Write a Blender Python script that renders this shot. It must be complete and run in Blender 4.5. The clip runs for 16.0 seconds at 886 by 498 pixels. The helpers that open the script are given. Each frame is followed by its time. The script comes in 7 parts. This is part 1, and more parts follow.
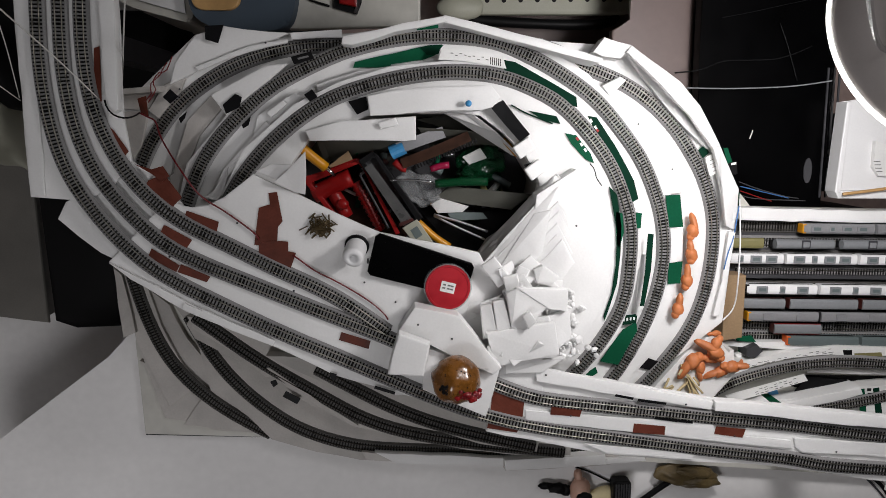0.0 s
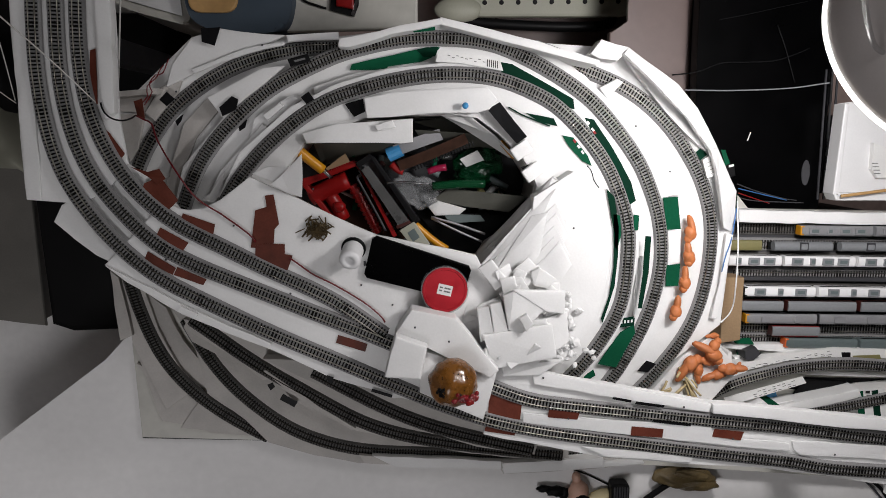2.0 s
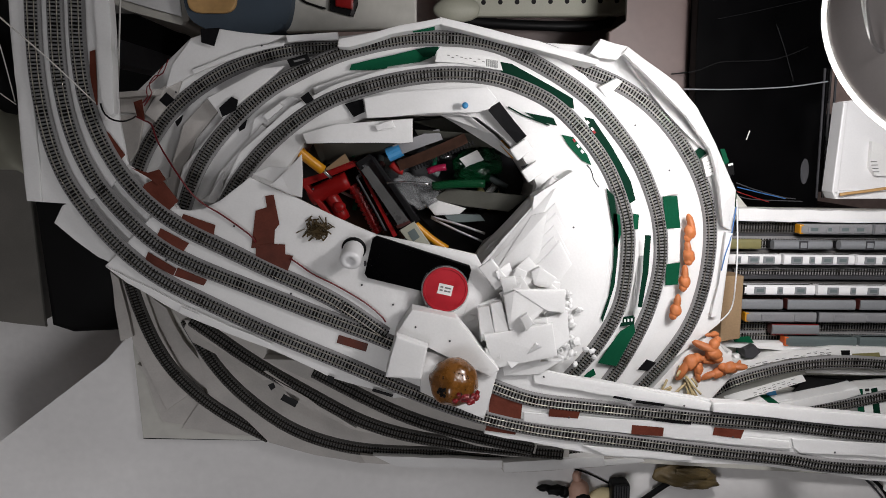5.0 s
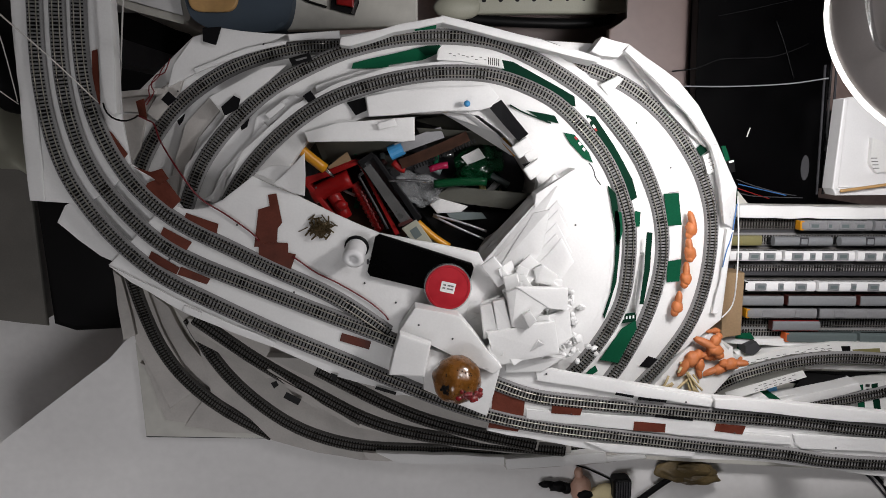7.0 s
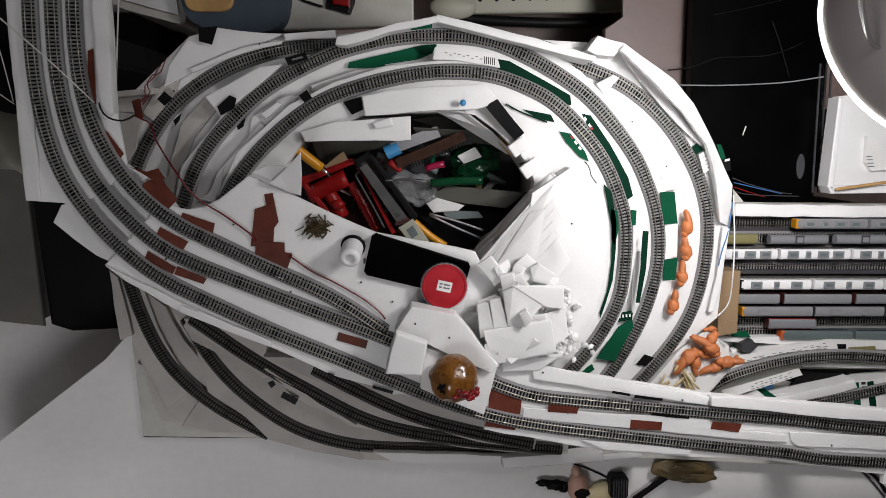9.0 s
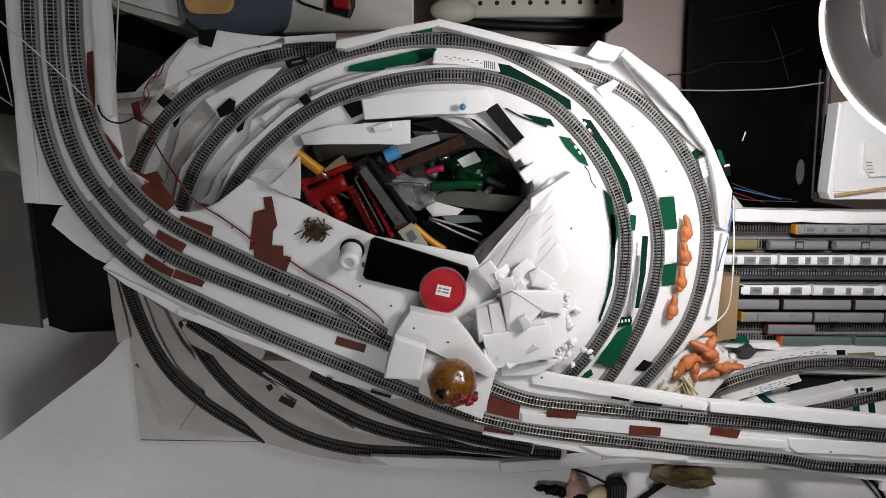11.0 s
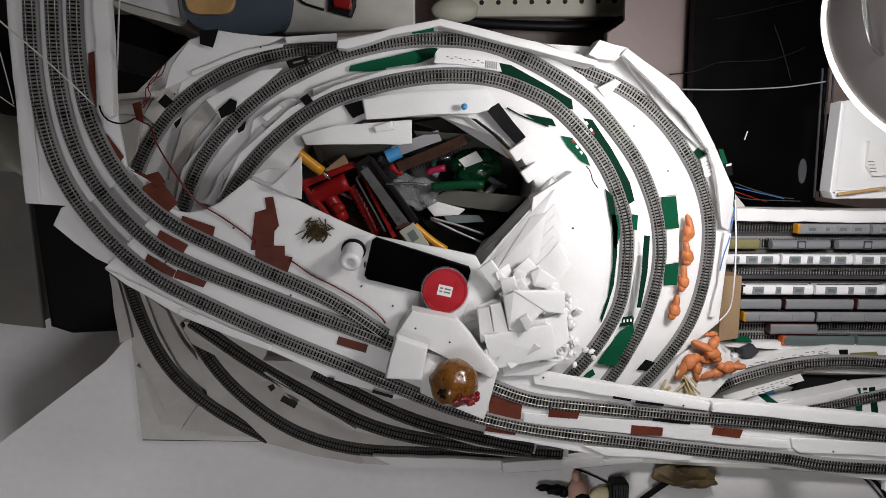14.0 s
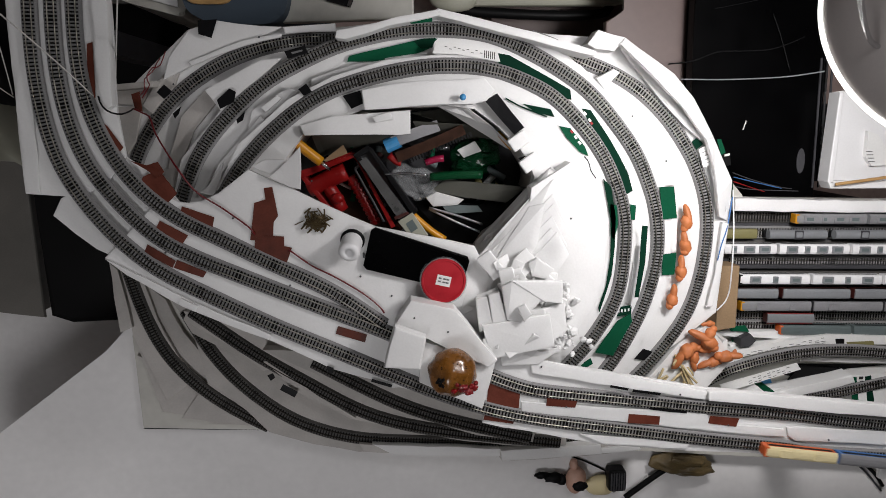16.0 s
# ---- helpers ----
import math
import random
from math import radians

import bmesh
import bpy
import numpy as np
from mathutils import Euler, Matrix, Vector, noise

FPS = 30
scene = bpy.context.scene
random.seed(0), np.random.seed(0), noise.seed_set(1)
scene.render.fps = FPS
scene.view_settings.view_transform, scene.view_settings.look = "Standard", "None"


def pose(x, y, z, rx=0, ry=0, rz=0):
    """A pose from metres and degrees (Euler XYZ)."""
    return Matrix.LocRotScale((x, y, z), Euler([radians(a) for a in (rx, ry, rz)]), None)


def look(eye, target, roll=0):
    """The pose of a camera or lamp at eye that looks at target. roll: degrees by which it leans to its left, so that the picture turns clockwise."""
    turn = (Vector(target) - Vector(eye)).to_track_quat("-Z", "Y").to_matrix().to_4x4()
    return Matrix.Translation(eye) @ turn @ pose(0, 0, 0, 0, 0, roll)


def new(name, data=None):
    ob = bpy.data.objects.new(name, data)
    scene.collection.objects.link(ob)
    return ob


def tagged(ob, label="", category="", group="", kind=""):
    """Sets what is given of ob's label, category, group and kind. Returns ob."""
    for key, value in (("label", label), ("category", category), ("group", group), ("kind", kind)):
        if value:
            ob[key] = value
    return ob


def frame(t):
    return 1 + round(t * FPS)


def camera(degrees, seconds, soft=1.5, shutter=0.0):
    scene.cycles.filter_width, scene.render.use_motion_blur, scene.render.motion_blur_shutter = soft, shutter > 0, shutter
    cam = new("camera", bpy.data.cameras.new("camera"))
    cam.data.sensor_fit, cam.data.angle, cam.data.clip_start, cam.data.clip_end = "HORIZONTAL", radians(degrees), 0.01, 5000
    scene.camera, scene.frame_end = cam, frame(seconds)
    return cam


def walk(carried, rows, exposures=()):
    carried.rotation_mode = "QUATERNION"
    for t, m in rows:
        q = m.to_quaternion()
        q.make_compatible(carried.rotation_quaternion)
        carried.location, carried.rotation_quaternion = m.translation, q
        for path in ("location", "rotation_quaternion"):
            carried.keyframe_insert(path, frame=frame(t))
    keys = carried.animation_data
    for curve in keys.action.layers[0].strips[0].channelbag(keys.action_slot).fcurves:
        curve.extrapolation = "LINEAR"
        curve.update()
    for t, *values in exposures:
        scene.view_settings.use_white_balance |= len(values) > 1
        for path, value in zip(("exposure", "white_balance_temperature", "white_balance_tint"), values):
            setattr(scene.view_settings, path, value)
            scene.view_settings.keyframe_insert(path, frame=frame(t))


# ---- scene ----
# Camera: held high over the table, leaning slightly towards the wall.
cam = camera(62, 16.0, soft=0.5, shutter=0.4)
walk(cam, [
    (0, pose(0.0000, -0.0000, 1.3300, -8.929, -2.341, 0.000)),
    (0.5, pose(0.0043, -0.0021, 1.3283, -8.777, -2.344, -0.037)),
    (1, pose(0.0054, -0.0030, 1.3286, -8.663, -2.425, -0.056)),
    (1.5, pose(0.0064, -0.0009, 1.3283, -8.737, -2.333, -0.090)),
    (2, pose(0.0044, 0.0000, 1.3276, -8.752, -2.365, -0.054)),
    (2.5, pose(0.0035, 0.0011, 1.3286, -8.705, -2.293, -0.292)),
    (3, pose(0.0036, 0.0015, 1.3289, -8.681, -2.306, 0.030)),
    (3.5, pose(0.0000, 0.0003, 1.3282, -8.716, -2.428, -0.221)),
    (4, pose(0.0021, 0.0003, 1.3288, -8.754, -2.514, -0.073)),
    (6.5, pose(-0.0024, -0.0002, 1.3290, -8.773, -2.488, -0.540)),
    (7, pose(-0.0046, 0.0029, 1.3313, -9.029, -2.664, -0.424)),
    (7.5, pose(-0.0027, 0.0025, 1.3317, -9.048, -2.817, -0.298)),
    (8, pose(-0.0021, 0.0005, 1.3316, -8.987, -2.865, -0.372)),
    (8.5, pose(-0.0018, -0.0008, 1.3304, -8.946, -2.829, -0.576)),
    (9, pose(-0.0030, 0.0016, 1.3329, -9.023, -2.876, -0.546)),
    (11.5, pose(-0.0036, 0.0035, 1.3292, -8.673, -2.933, -0.230)),
    (12, pose(-0.0029, 0.0034, 1.3289, -8.516, -2.828, -0.545)),
    (12.5, pose(0.0000, 0.0060, 1.3284, -8.505, -2.720, -0.480)),
    (13, pose(0.0005, 0.0044, 1.3289, -8.567, -2.417, -0.828)),
    (13.5, pose(-0.0006, 0.0047, 1.3292, -8.738, -2.434, -0.733)),
    (14, pose(-0.0026, 0.0045, 1.3290, -8.884, -2.783, -0.350)),
    (14.5, pose(-0.0008, 0.0056, 1.3299, -9.399, -2.818, -0.485)),
    (15, pose(-0.0009, 0.0076, 1.3312, -9.694, -2.937, -0.344)),
    (15.5, pose(-0.0004, 0.0069, 1.3335, -9.737, -2.897, -0.406)),
    (16, pose(-0.0008, 0.0087, 1.3334, -9.818, -2.793, -0.357)),
])

# Light: desk lamp over the helix, unseen ceiling lamp, and an added fill.
world = bpy.data.worlds.new("world")
scene.world = world
world.use_nodes = True
world.node_tree.nodes["Background"].inputs["Color"].default_value = (0.9, 0.95, 1.0, 1)
world.node_tree.nodes["Background"].inputs["Strength"].default_value = 0.05
scene.view_settings.exposure = -0.2
LAMP_AT = (0.513, 0.091, 0.62)
LAMP_AIM = (0.5184, -0.0846, 0.16)


def lamp(name, kind, m, energy, size, color):
    data = bpy.data.lights.new(name, kind)
    data.energy, data.color = energy, color
    if kind == "AREA":
        data.shape, data.size = "DISK", size
    else:
        data.shadow_soft_size = size
    ob = new(name, data)
    ob.matrix_basis = m
    return ob


lamp("desk_light", "AREA", look(LAMP_AT, LAMP_AIM), 5.8, 0.17, (1.0, 0.965, 0.97))
FILL_LAMP, BACK_LAMP = (-0.5, -1.1, 1.84), (0.75, 0.65, 1.84)
# Added fill without a known source; it lifts the lower left.
lamp("room_light", "AREA", pose(*FILL_LAMP), 11.0, 0.6, (0.985, 0.965, 0.99))
lamp("back_light", "AREA", pose(*BACK_LAMP), 6.5, 0.6, (0.985, 0.965, 0.99))


# Materials
def material(name, color, rough=0.6, metal=0.0, grain=300.0, var=0.15, stain=0.15, bump=0.15, coat=0.0, beads=0.0, vary=0.08,
             emit=0.0, dirt=9.0, alpha=1.0, trans=0.0, spec=0.5):
    m = bpy.data.materials.new(name)
    m.use_nodes = True
    nt = m.node_tree
    b = nt.nodes["Principled BSDF"]
    co = nt.nodes.new("ShaderNodeTexCoord")
    info = nt.nodes.new("ShaderNodeObjectInfo")

    def tex(scale, detail):
        n = nt.nodes.new("ShaderNodeTexNoise")
        n.inputs["Scale"].default_value, n.inputs["Detail"].default_value = scale, detail
        nt.links.new(co.outputs["Object"], n.inputs["Vector"])
        return n

    def times(src, lo, hi, a, c):
        r = nt.nodes.new("ShaderNodeMapRange")
        r.inputs["From Min"].default_value, r.inputs["From Max"].default_value = a, c
        r.inputs["To Min"].default_value, r.inputs["To Max"].default_value = lo, hi
        nt.links.new(src, r.inputs["Value"])
        return r.outputs["Result"]

    fine, broad = tex(grain, 4), tex(dirt, 5)
    factors = [times(fine.outputs["Fac"], 1 - var, 1 + var * 0.3, 0.3, 0.7), times(broad.outputs["Fac"], 1 - stain, 1.0, 0.35, 0.6),
               times(info.outputs["Random"], 1 - vary, 1.0, 0, 1)]
    value = factors[0]
    for other in factors[1:]:
        k = nt.nodes.new("ShaderNodeMath")
        k.operation = "MULTIPLY"
        nt.links.new(value, k.inputs[0])
        nt.links.new(other, k.inputs[1])
        value = k.outputs[0]
    tint = nt.nodes.new("ShaderNodeVectorMath")
    tint.operation = "SCALE"
    tint.inputs[0].default_value = color
    nt.links.new(value, tint.inputs["Scale"])
    nt.links.new(tint.outputs[0], b.inputs["Base Color"])
    b.inputs["Metallic"].default_value = metal
    b.inputs["Specular IOR Level"].default_value = spec
    nt.links.new(times(broad.outputs["Fac"], max(rough - 0.1, 0.02), min(rough + 0.12, 1), 0.3, 0.7), b.inputs["Roughness"])
    b.inputs["Coat Weight"].default_value = coat
    b.inputs["Coat Roughness"].default_value = 0.08
    b.inputs["Transmission Weight"].default_value = trans
    b.inputs["Alpha"].default_value = alpha
    if emit:
        b.inputs["Emission Color"].default_value = (*color, 1)
        b.inputs["Emission Strength"].default_value = emit
    if bump:
        height = fine.outputs["Fac"]
        if beads:
            v = nt.nodes.new("ShaderNodeTexVoronoi")
            v.inputs["Scale"].default_value = beads
            nt.links.new(co.outputs["Object"], v.inputs["Vector"])
            height = v.outputs["Distance"]
        bp = nt.nodes.new("ShaderNodeBump")
        bp.inputs["Strength"].default_value, bp.inputs["Distance"].default_value = bump, 0.002
        nt.links.new(height, bp.inputs["Height"])
        nt.links.new(bp.outputs["Normal"], b.inputs["Normal"])
    return m


FOAM = material("polystyrene_foam", (0.8, 0.8, 0.79), 0.65, beads=260, bump=0.04, var=0.03, stain=0.06, vary=0.05)
FOAM.node_tree.nodes["Principled BSDF"].inputs["Subsurface Weight"].default_value = 0.6
FOAM.node_tree.nodes["Principled BSDF"].inputs["Subsurface Radius"].default_value = (1.0, 1.0, 1.0)
FOAM.node_tree.nodes["Principled BSDF"].inputs["Subsurface Scale"].default_value = 0.012
FOAM_GREY = material("grey_foam", (0.56, 0.535, 0.505), 0.7, beads=240, bump=0.07, var=0.06, stain=0.18, vary=0.12, dirt=16)
CARD = material("white_card", (0.82, 0.82, 0.8), 0.5, var=0.04, stain=0.1, bump=0.05)
BALLAST = material("grey_ballast", (0.27, 0.267, 0.265), 0.75, grain=1500, var=0.35, stain=0.12, bump=0.4)
BALLAST_DARK = material("dark_ballast", (0.12, 0.115, 0.108), 0.8, grain=1200, var=0.4, stain=0.35, bump=0.4, dirt=25)
SLEEPER = material("dark_sleepers", (0.006, 0.0055, 0.005), 0.65, var=0.3, bump=0.1, spec=0.12)
RAIL = material("nickel_rail", (0.42, 0.4, 0.35), 0.33, metal=1.0, var=0.1, stain=0.3, bump=0.05, dirt=30)
RAIL_DARK = material("dark_rail", (0.06, 0.052, 0.042), 0.6, metal=0.6, var=0.2, stain=0.4, bump=0.1, dirt=40)
TAPE = material("brown_tape", (0.14, 0.036, 0.022), 0.45, spec=0.15, var=0.12, stain=0.25, bump=0.12, dirt=40, vary=0.25)
TAPE_BLACK = material("black_tape", (0.006, 0.006, 0.007), 0.5, var=0.2, bump=0.1, spec=0.12)
GREEN = material("green_card", (0.005, 0.085, 0.04), 0.75, spec=0.06, var=0.1, stain=0.15, bump=0.04, vary=0.2)
GREEN_DARK = material("dark_green_card", (0.003, 0.03, 0.016), 0.75, spec=0.05, var=0.1, stain=0.2, bump=0.04)
WALL_FAR = material("grey_wall_paint", (0.35, 0.34, 0.33), 0.7, grain=60, var=0.04, stain=0.12, bump=0.05, dirt=2.5, vary=0)
WALL = material("white_paint_surface", (0.88, 0.87, 0.86), 0.7, grain=60, var=0.04, stain=0.12, bump=0.05, dirt=2.5, vary=0)
BOARD = material("white_laminate", (0.58, 0.57, 0.52), 0.4, grain=80, var=0.05, stain=0.2, bump=0.03, dirt=12)
BROWN_PANEL = material("pinkish_brown_laminate", (0.15, 0.105, 0.095), 0.4, grain=70, var=0.06, stain=0.15, bump=0.03, dirt=5)
FLOOR = material("pinkish_brown_tiles", (0.52, 0.39, 0.35), 0.35, grain=60, var=0.15, stain=0.3, bump=0.05, dirt=5)
BLACK_GLOSS = material("black_gloss", (0.0012, 0.0012, 0.0014), 0.3, var=0.2, stain=0.3, bump=0.02, spec=0.03)
BLACK = material("black_plastic", (0.005, 0.005, 0.0055), 0.5, var=0.2, bump=0.05, spec=0.15)
ORANGE = material("orange_clay", (0.62, 0.2, 0.065), 0.55, var=0.08, stain=0.25, bump=0.1, dirt=50)
RED = material("red_plastic", (0.27, 0.007, 0.007), 0.4, var=0.08, stain=0.2, bump=0.03, spec=0.25, dirt=40)
RED_DARK = material("dark_red_glaze", (0.25, 0.008, 0.01), 0.15, var=0.3, stain=0.3, bump=0.1, coat=0.6, dirt=150)
MAGENTA = material("dark_magenta_plastic", (0.3, 0.01, 0.05), 0.3, bump=0.02)
RED_LID = material("red_lid", (0.4, 0.012, 0.022), 0.45, var=0.06, stain=0.15, bump=0.05, spec=0.3, dirt=40)
YELLOW = material("yellow_plastic", (0.62, 0.27, 0.008), 0.35, var=0.06, stain=0.12, bump=0.03)
SILVER = material("silver_paint", (0.28, 0.28, 0.29), 0.45, metal=0.2, spec=0.3, var=0.06, stain=0.1, bump=0.03)
GREY = material("grey_paint", (0.23, 0.24, 0.25), 0.45, var=0.08, stain=0.12, bump=0.03)
GREY_SHEET = material("smoky_grey_sheet", (0.1, 0.1, 0.1), 0.3, var=0.1, stain=0.3, bump=0.03, dirt=30)
GREY_DARK = material("dark_grey_plastic", (0.045, 0.045, 0.05), 0.5, var=0.1, stain=0.2, bump=0.05)
WHITE = material("white_paint", (0.8, 0.8, 0.8), 0.4, var=0.03, stain=0.06, bump=0.02)
TEAL = material("teal_paint", (0.12, 0.15, 0.15), 0.45, var=0.06, stain=0.1, bump=0.02)
OLIVE = material("olive_paint", (0.22, 0.2, 0.08), 0.55, var=0.1, stain=0.2, bump=0.03)
CREAM = material("cream_paint", (0.72, 0.62, 0.36), 0.4, var=0.04, stain=0.08, bump=0.02)
ORANGE_PAINT = material("orange_paint", (0.62, 0.11, 0.02), 0.4, var=0.04, stain=0.08, bump=0.02)
BLUE = material("blue_paint", (0.04, 0.15, 0.4), 0.4, var=0.04, stain=0.08, bump=0.02)
CARDBOARD = material("brown_cardboard", (0.3, 0.2, 0.11), 0.75, var=0.1, stain=0.15, bump=0.1)
BEIGE_CARD = material("shaded_beige_card", (0.2, 0.19, 0.17), 0.7, var=0.08, stain=0.3, bump=0.05, dirt=6)
GREY_CARD = material("grey_green_card", (0.085, 0.085, 0.07), 0.6, var=0.08, stain=0.2, bump=0.04)
BEIGE = material("beige_plastic", (0.42, 0.42, 0.34), 0.45, var=0.05, stain=0.12, bump=0.04)
SLATE = material("slate_blue_fabric", (0.06, 0.085, 0.115), 0.8, grain=900, var=0.2, stain=0.15, bump=0.3)
TAN = material("tan_plywood", (0.55, 0.33, 0.13), 0.5, grain=120, var=0.12, stain=0.15, bump=0.05)
RUBBER = material("tan_rubber", (0.55, 0.44, 0.24), 0.5, var=0.08, stain=0.1, bump=0.05)
OCHRE = material("ochre_glaze", (0.21, 0.082, 0.014), 0.25, grain=250, var=0.25, stain=0.4, bump=0.15, coat=0.4, dirt=60)
WIRE_RED = material("red_wire", (0.16, 0.006, 0.01), 0.4, bump=0.02)
STRING = material("white_string", (0.75, 0.74, 0.7), 0.6, bump=0.05)
STEEL = material("steel", (0.55, 0.55, 0.56), 0.25, metal=1.0, bump=0.03)
LAMP_SHADE = material("warm_grey_enamel", (0.5, 0.46, 0.44), 0.4, var=0.03, stain=0.08, bump=0.02, coat=0.2)
GLOW = material("lit_diffuser", (1.0, 0.98, 0.94), 0.5, emit=5.0, bump=0)
POUCH = material("olive_leather", (0.16, 0.115, 0.05), 0.38, var=0.25, stain=0.35, bump=0.35, dirt=30)
SKIN_PINK = material("pink_rubber", (0.6, 0.36, 0.27), 0.5, var=0.06, stain=0.15, bump=0.05)
INK = material("black_print", (0.02, 0.02, 0.02), 0.6, bump=0)
INK_GREY = material("grey_print", (0.16, 0.16, 0.16), 0.6, bump=0)
GLASS_GREEN = material("green_clear_plastic", (0.004, 0.075, 0.025), 0.2, trans=0.4, bump=0.02, spec=0.3)
FILM = material("clear_bag_film", (0.55, 0.57, 0.58), 0.2, alpha=0.25, bump=0.3, grain=150)
BLUE_CAP = material("blue_cap", (0.06, 0.3, 0.6), 0.35, bump=0.02)
TWIG = material("bronze_brads", (0.12, 0.085, 0.04), 0.35, metal=0.6, var=0.3, bump=0.1)
MAROON = material("maroon_plastic", (0.07, 0.016, 0.013), 0.4, bump=0.03)
BROWN_DARK = material("dark_brown_paint", (0.045, 0.02, 0.012), 0.55, bump=0.05, spec=0.12, stain=0.4, dirt=60)


# Building helpers
def link(name, bm, mat, parent=None, smooth=False):
    me = bpy.data.meshes.new(name)
    bmesh.ops.recalc_face_normals(bm, faces=bm.faces[:])
    if smooth:
        for fc in bm.faces:
            fc.smooth = True
    bm.to_mesh(me)
    bm.free()
    me.materials.append(mat)
    ob = new(name, me)
    if parent:
        ob.parent = parent
    return ob


def part(name, bm, mat, parent, label="", smooth=False):
    ob = link(name, bm, mat, parent, smooth)
    return tagged(ob, label) if label else ob


def thing(name, m, label, category, group="", kind=""):
    ob = new(name)
    ob.matrix_basis = m
    return tagged(ob, label, category, group, kind)


def prism(pts, th, floor=None, bevel=0.0, ragged=0.0, bm=None):
    """A plate whose upper face is pts (x, y, z), th thick, or down to the level floor."""
    bm = bm or bmesh.new()
    top = []
    n = len(pts)
    for i in range(n):
        a, c = Vector(pts[i]), Vector(pts[(i + 1) % n])
        top.append(a)
        if ragged:
            steps = int((c - a).length / 0.03)
            side = Vector((-(c - a).y, (c - a).x, 0)).normalized()
            for k in range(1, steps):
                top.append(a.lerp(c, k / steps) + side * random.uniform(-ragged, ragged))
    up = [bm.verts.new(p) for p in top]
    low = [bm.verts.new((p.x, p.y, p.z - th if floor is None else floor)) for p in top]
    faces = [bm.faces.new(up), bm.faces.new(low[::-1])]
    for i in range(len(up)):
        j = (i + 1) % len(up)
        faces.append(bm.faces.new((up[i], low[i], low[j], up[j])))
    if bevel:
        edges = [e for e in faces[0].edges]
        bmesh.ops.bevel(bm, geom=edges, offset=bevel, segments=2, affect="EDGES", profile=0.5)
    return bm


def rounded(pts, r, n=6):
    """The outline pts with each corner turned into an arc-like curve that begins r before it."""
    out, p = [], [Vector(q) for q in pts]
    for i, b in enumerate(p):
        a, c = p[i - 1], p[(i + 1) % len(p)]
        u = b + (a - b).normalized() * min(r, (a - b).length * 0.45)
        v = b + (c - b).normalized() * min(r, (c - b).length * 0.45)
        out += [u.lerp(b, k / n).lerp(b.lerp(v, k / n), k / n) for k in range(n + 1)]
    return out


def sheet(name, pts, th, mat, label, category, floor=None, bevel=0.0012, ragged=0.0, kind="", group=""):
    return tagged(link(name, prism(pts, th, floor, bevel, ragged), mat), label, category, group, kind)


def foam(pts, th=0.008, label="white polystyrene foam sheet cut by hand", floor=None, mat=None, ragged=0.0012, name="foam_sheet", bevel=0.0012):
    return sheet(name, pts, th, mat or FOAM, label, "foam sheet", floor, bevel, ragged, group="foam sheets of the helix")


def box_bm(sx, sy, sz, at=(0, 0, 0), bevel=0.0, turn=None, bm=None, seg=2):
    """A box centred in x and y, standing on at."""
    own = bmesh.new()
    bmesh.ops.create_cube(own, size=1)
    bmesh.ops.scale(own, vec=(sx, sy, sz), verts=own.verts)
    bmesh.ops.translate(own, vec=(0, 0, sz / 2), verts=own.verts)
    if bevel:
        bmesh.ops.bevel(own, geom=own.edges[:], offset=bevel, segments=seg, affect="EDGES", profile=0.5)
    m = Matrix.Translation(at) @ (turn or Matrix.Identity(4))
    bmesh.ops.transform(own, matrix=m, verts=own.verts)
    if bm is None:
        return own
    me = bpy.data.meshes.new("joined")
    own.to_mesh(me)
    own.free()
    bm.from_mesh(me)
    bpy.data.meshes.remove(me)
    return bm


def smooth_path(pts, step):
    """Points every step along a Catmull-Rom line through pts."""
    p = [Vector(q) for q in pts]
    p = [p[0] * 2 - p[1]] + p + [p[-1] * 2 - p[-2]]
    dense = []
    for i in range(1, len(p) - 2):
        a, b, c, e = p[i - 1:i + 3]
        for k in range(24):
            t = k / 24
            dense.append(0.5 * ((2 * b) + (c - a) * t + (2 * a - 5 * b + 4 * c - e) * t * t + (3 * b - a - 3 * c + e) * t ** 3))
    dense.append(p[-2])
    out, need, k = [dense[0]], step, 0
    last = dense[0]
    for q in dense[1:]:
        while (q - last).length >= need:
            last = last + (q - last).normalized() * need
            out.append(last)
            need = step
        need -= (q - last).length
        last = q
    return out


def ribbon(path, profile, closed=True):
    """Sweeps a profile of (across, up) along path, kept upright."""
    bm = bmesh.new()
    rings = []
    for i, q in enumerate(path):
        d = path[min(i + 1, len(path) - 1)] - path[max(i - 1, 0)]
        side = Vector((d.y, -d.x, 0)).normalized()
        rings.append([bm.verts.new(q + side * a + Vector((0, 0, u))) for a, u in profile])
    n = len(profile)
    for r, s in zip(rings, rings[1:]):
        for k in range(n if closed else n - 1):
            bm.faces.new((r[k], r[(k + 1) % n], s[(k + 1) % n], s[k]))
    if closed:
        bm.faces.new(rings[0])
        bm.faces.new(rings[-1][::-1])
    return bm


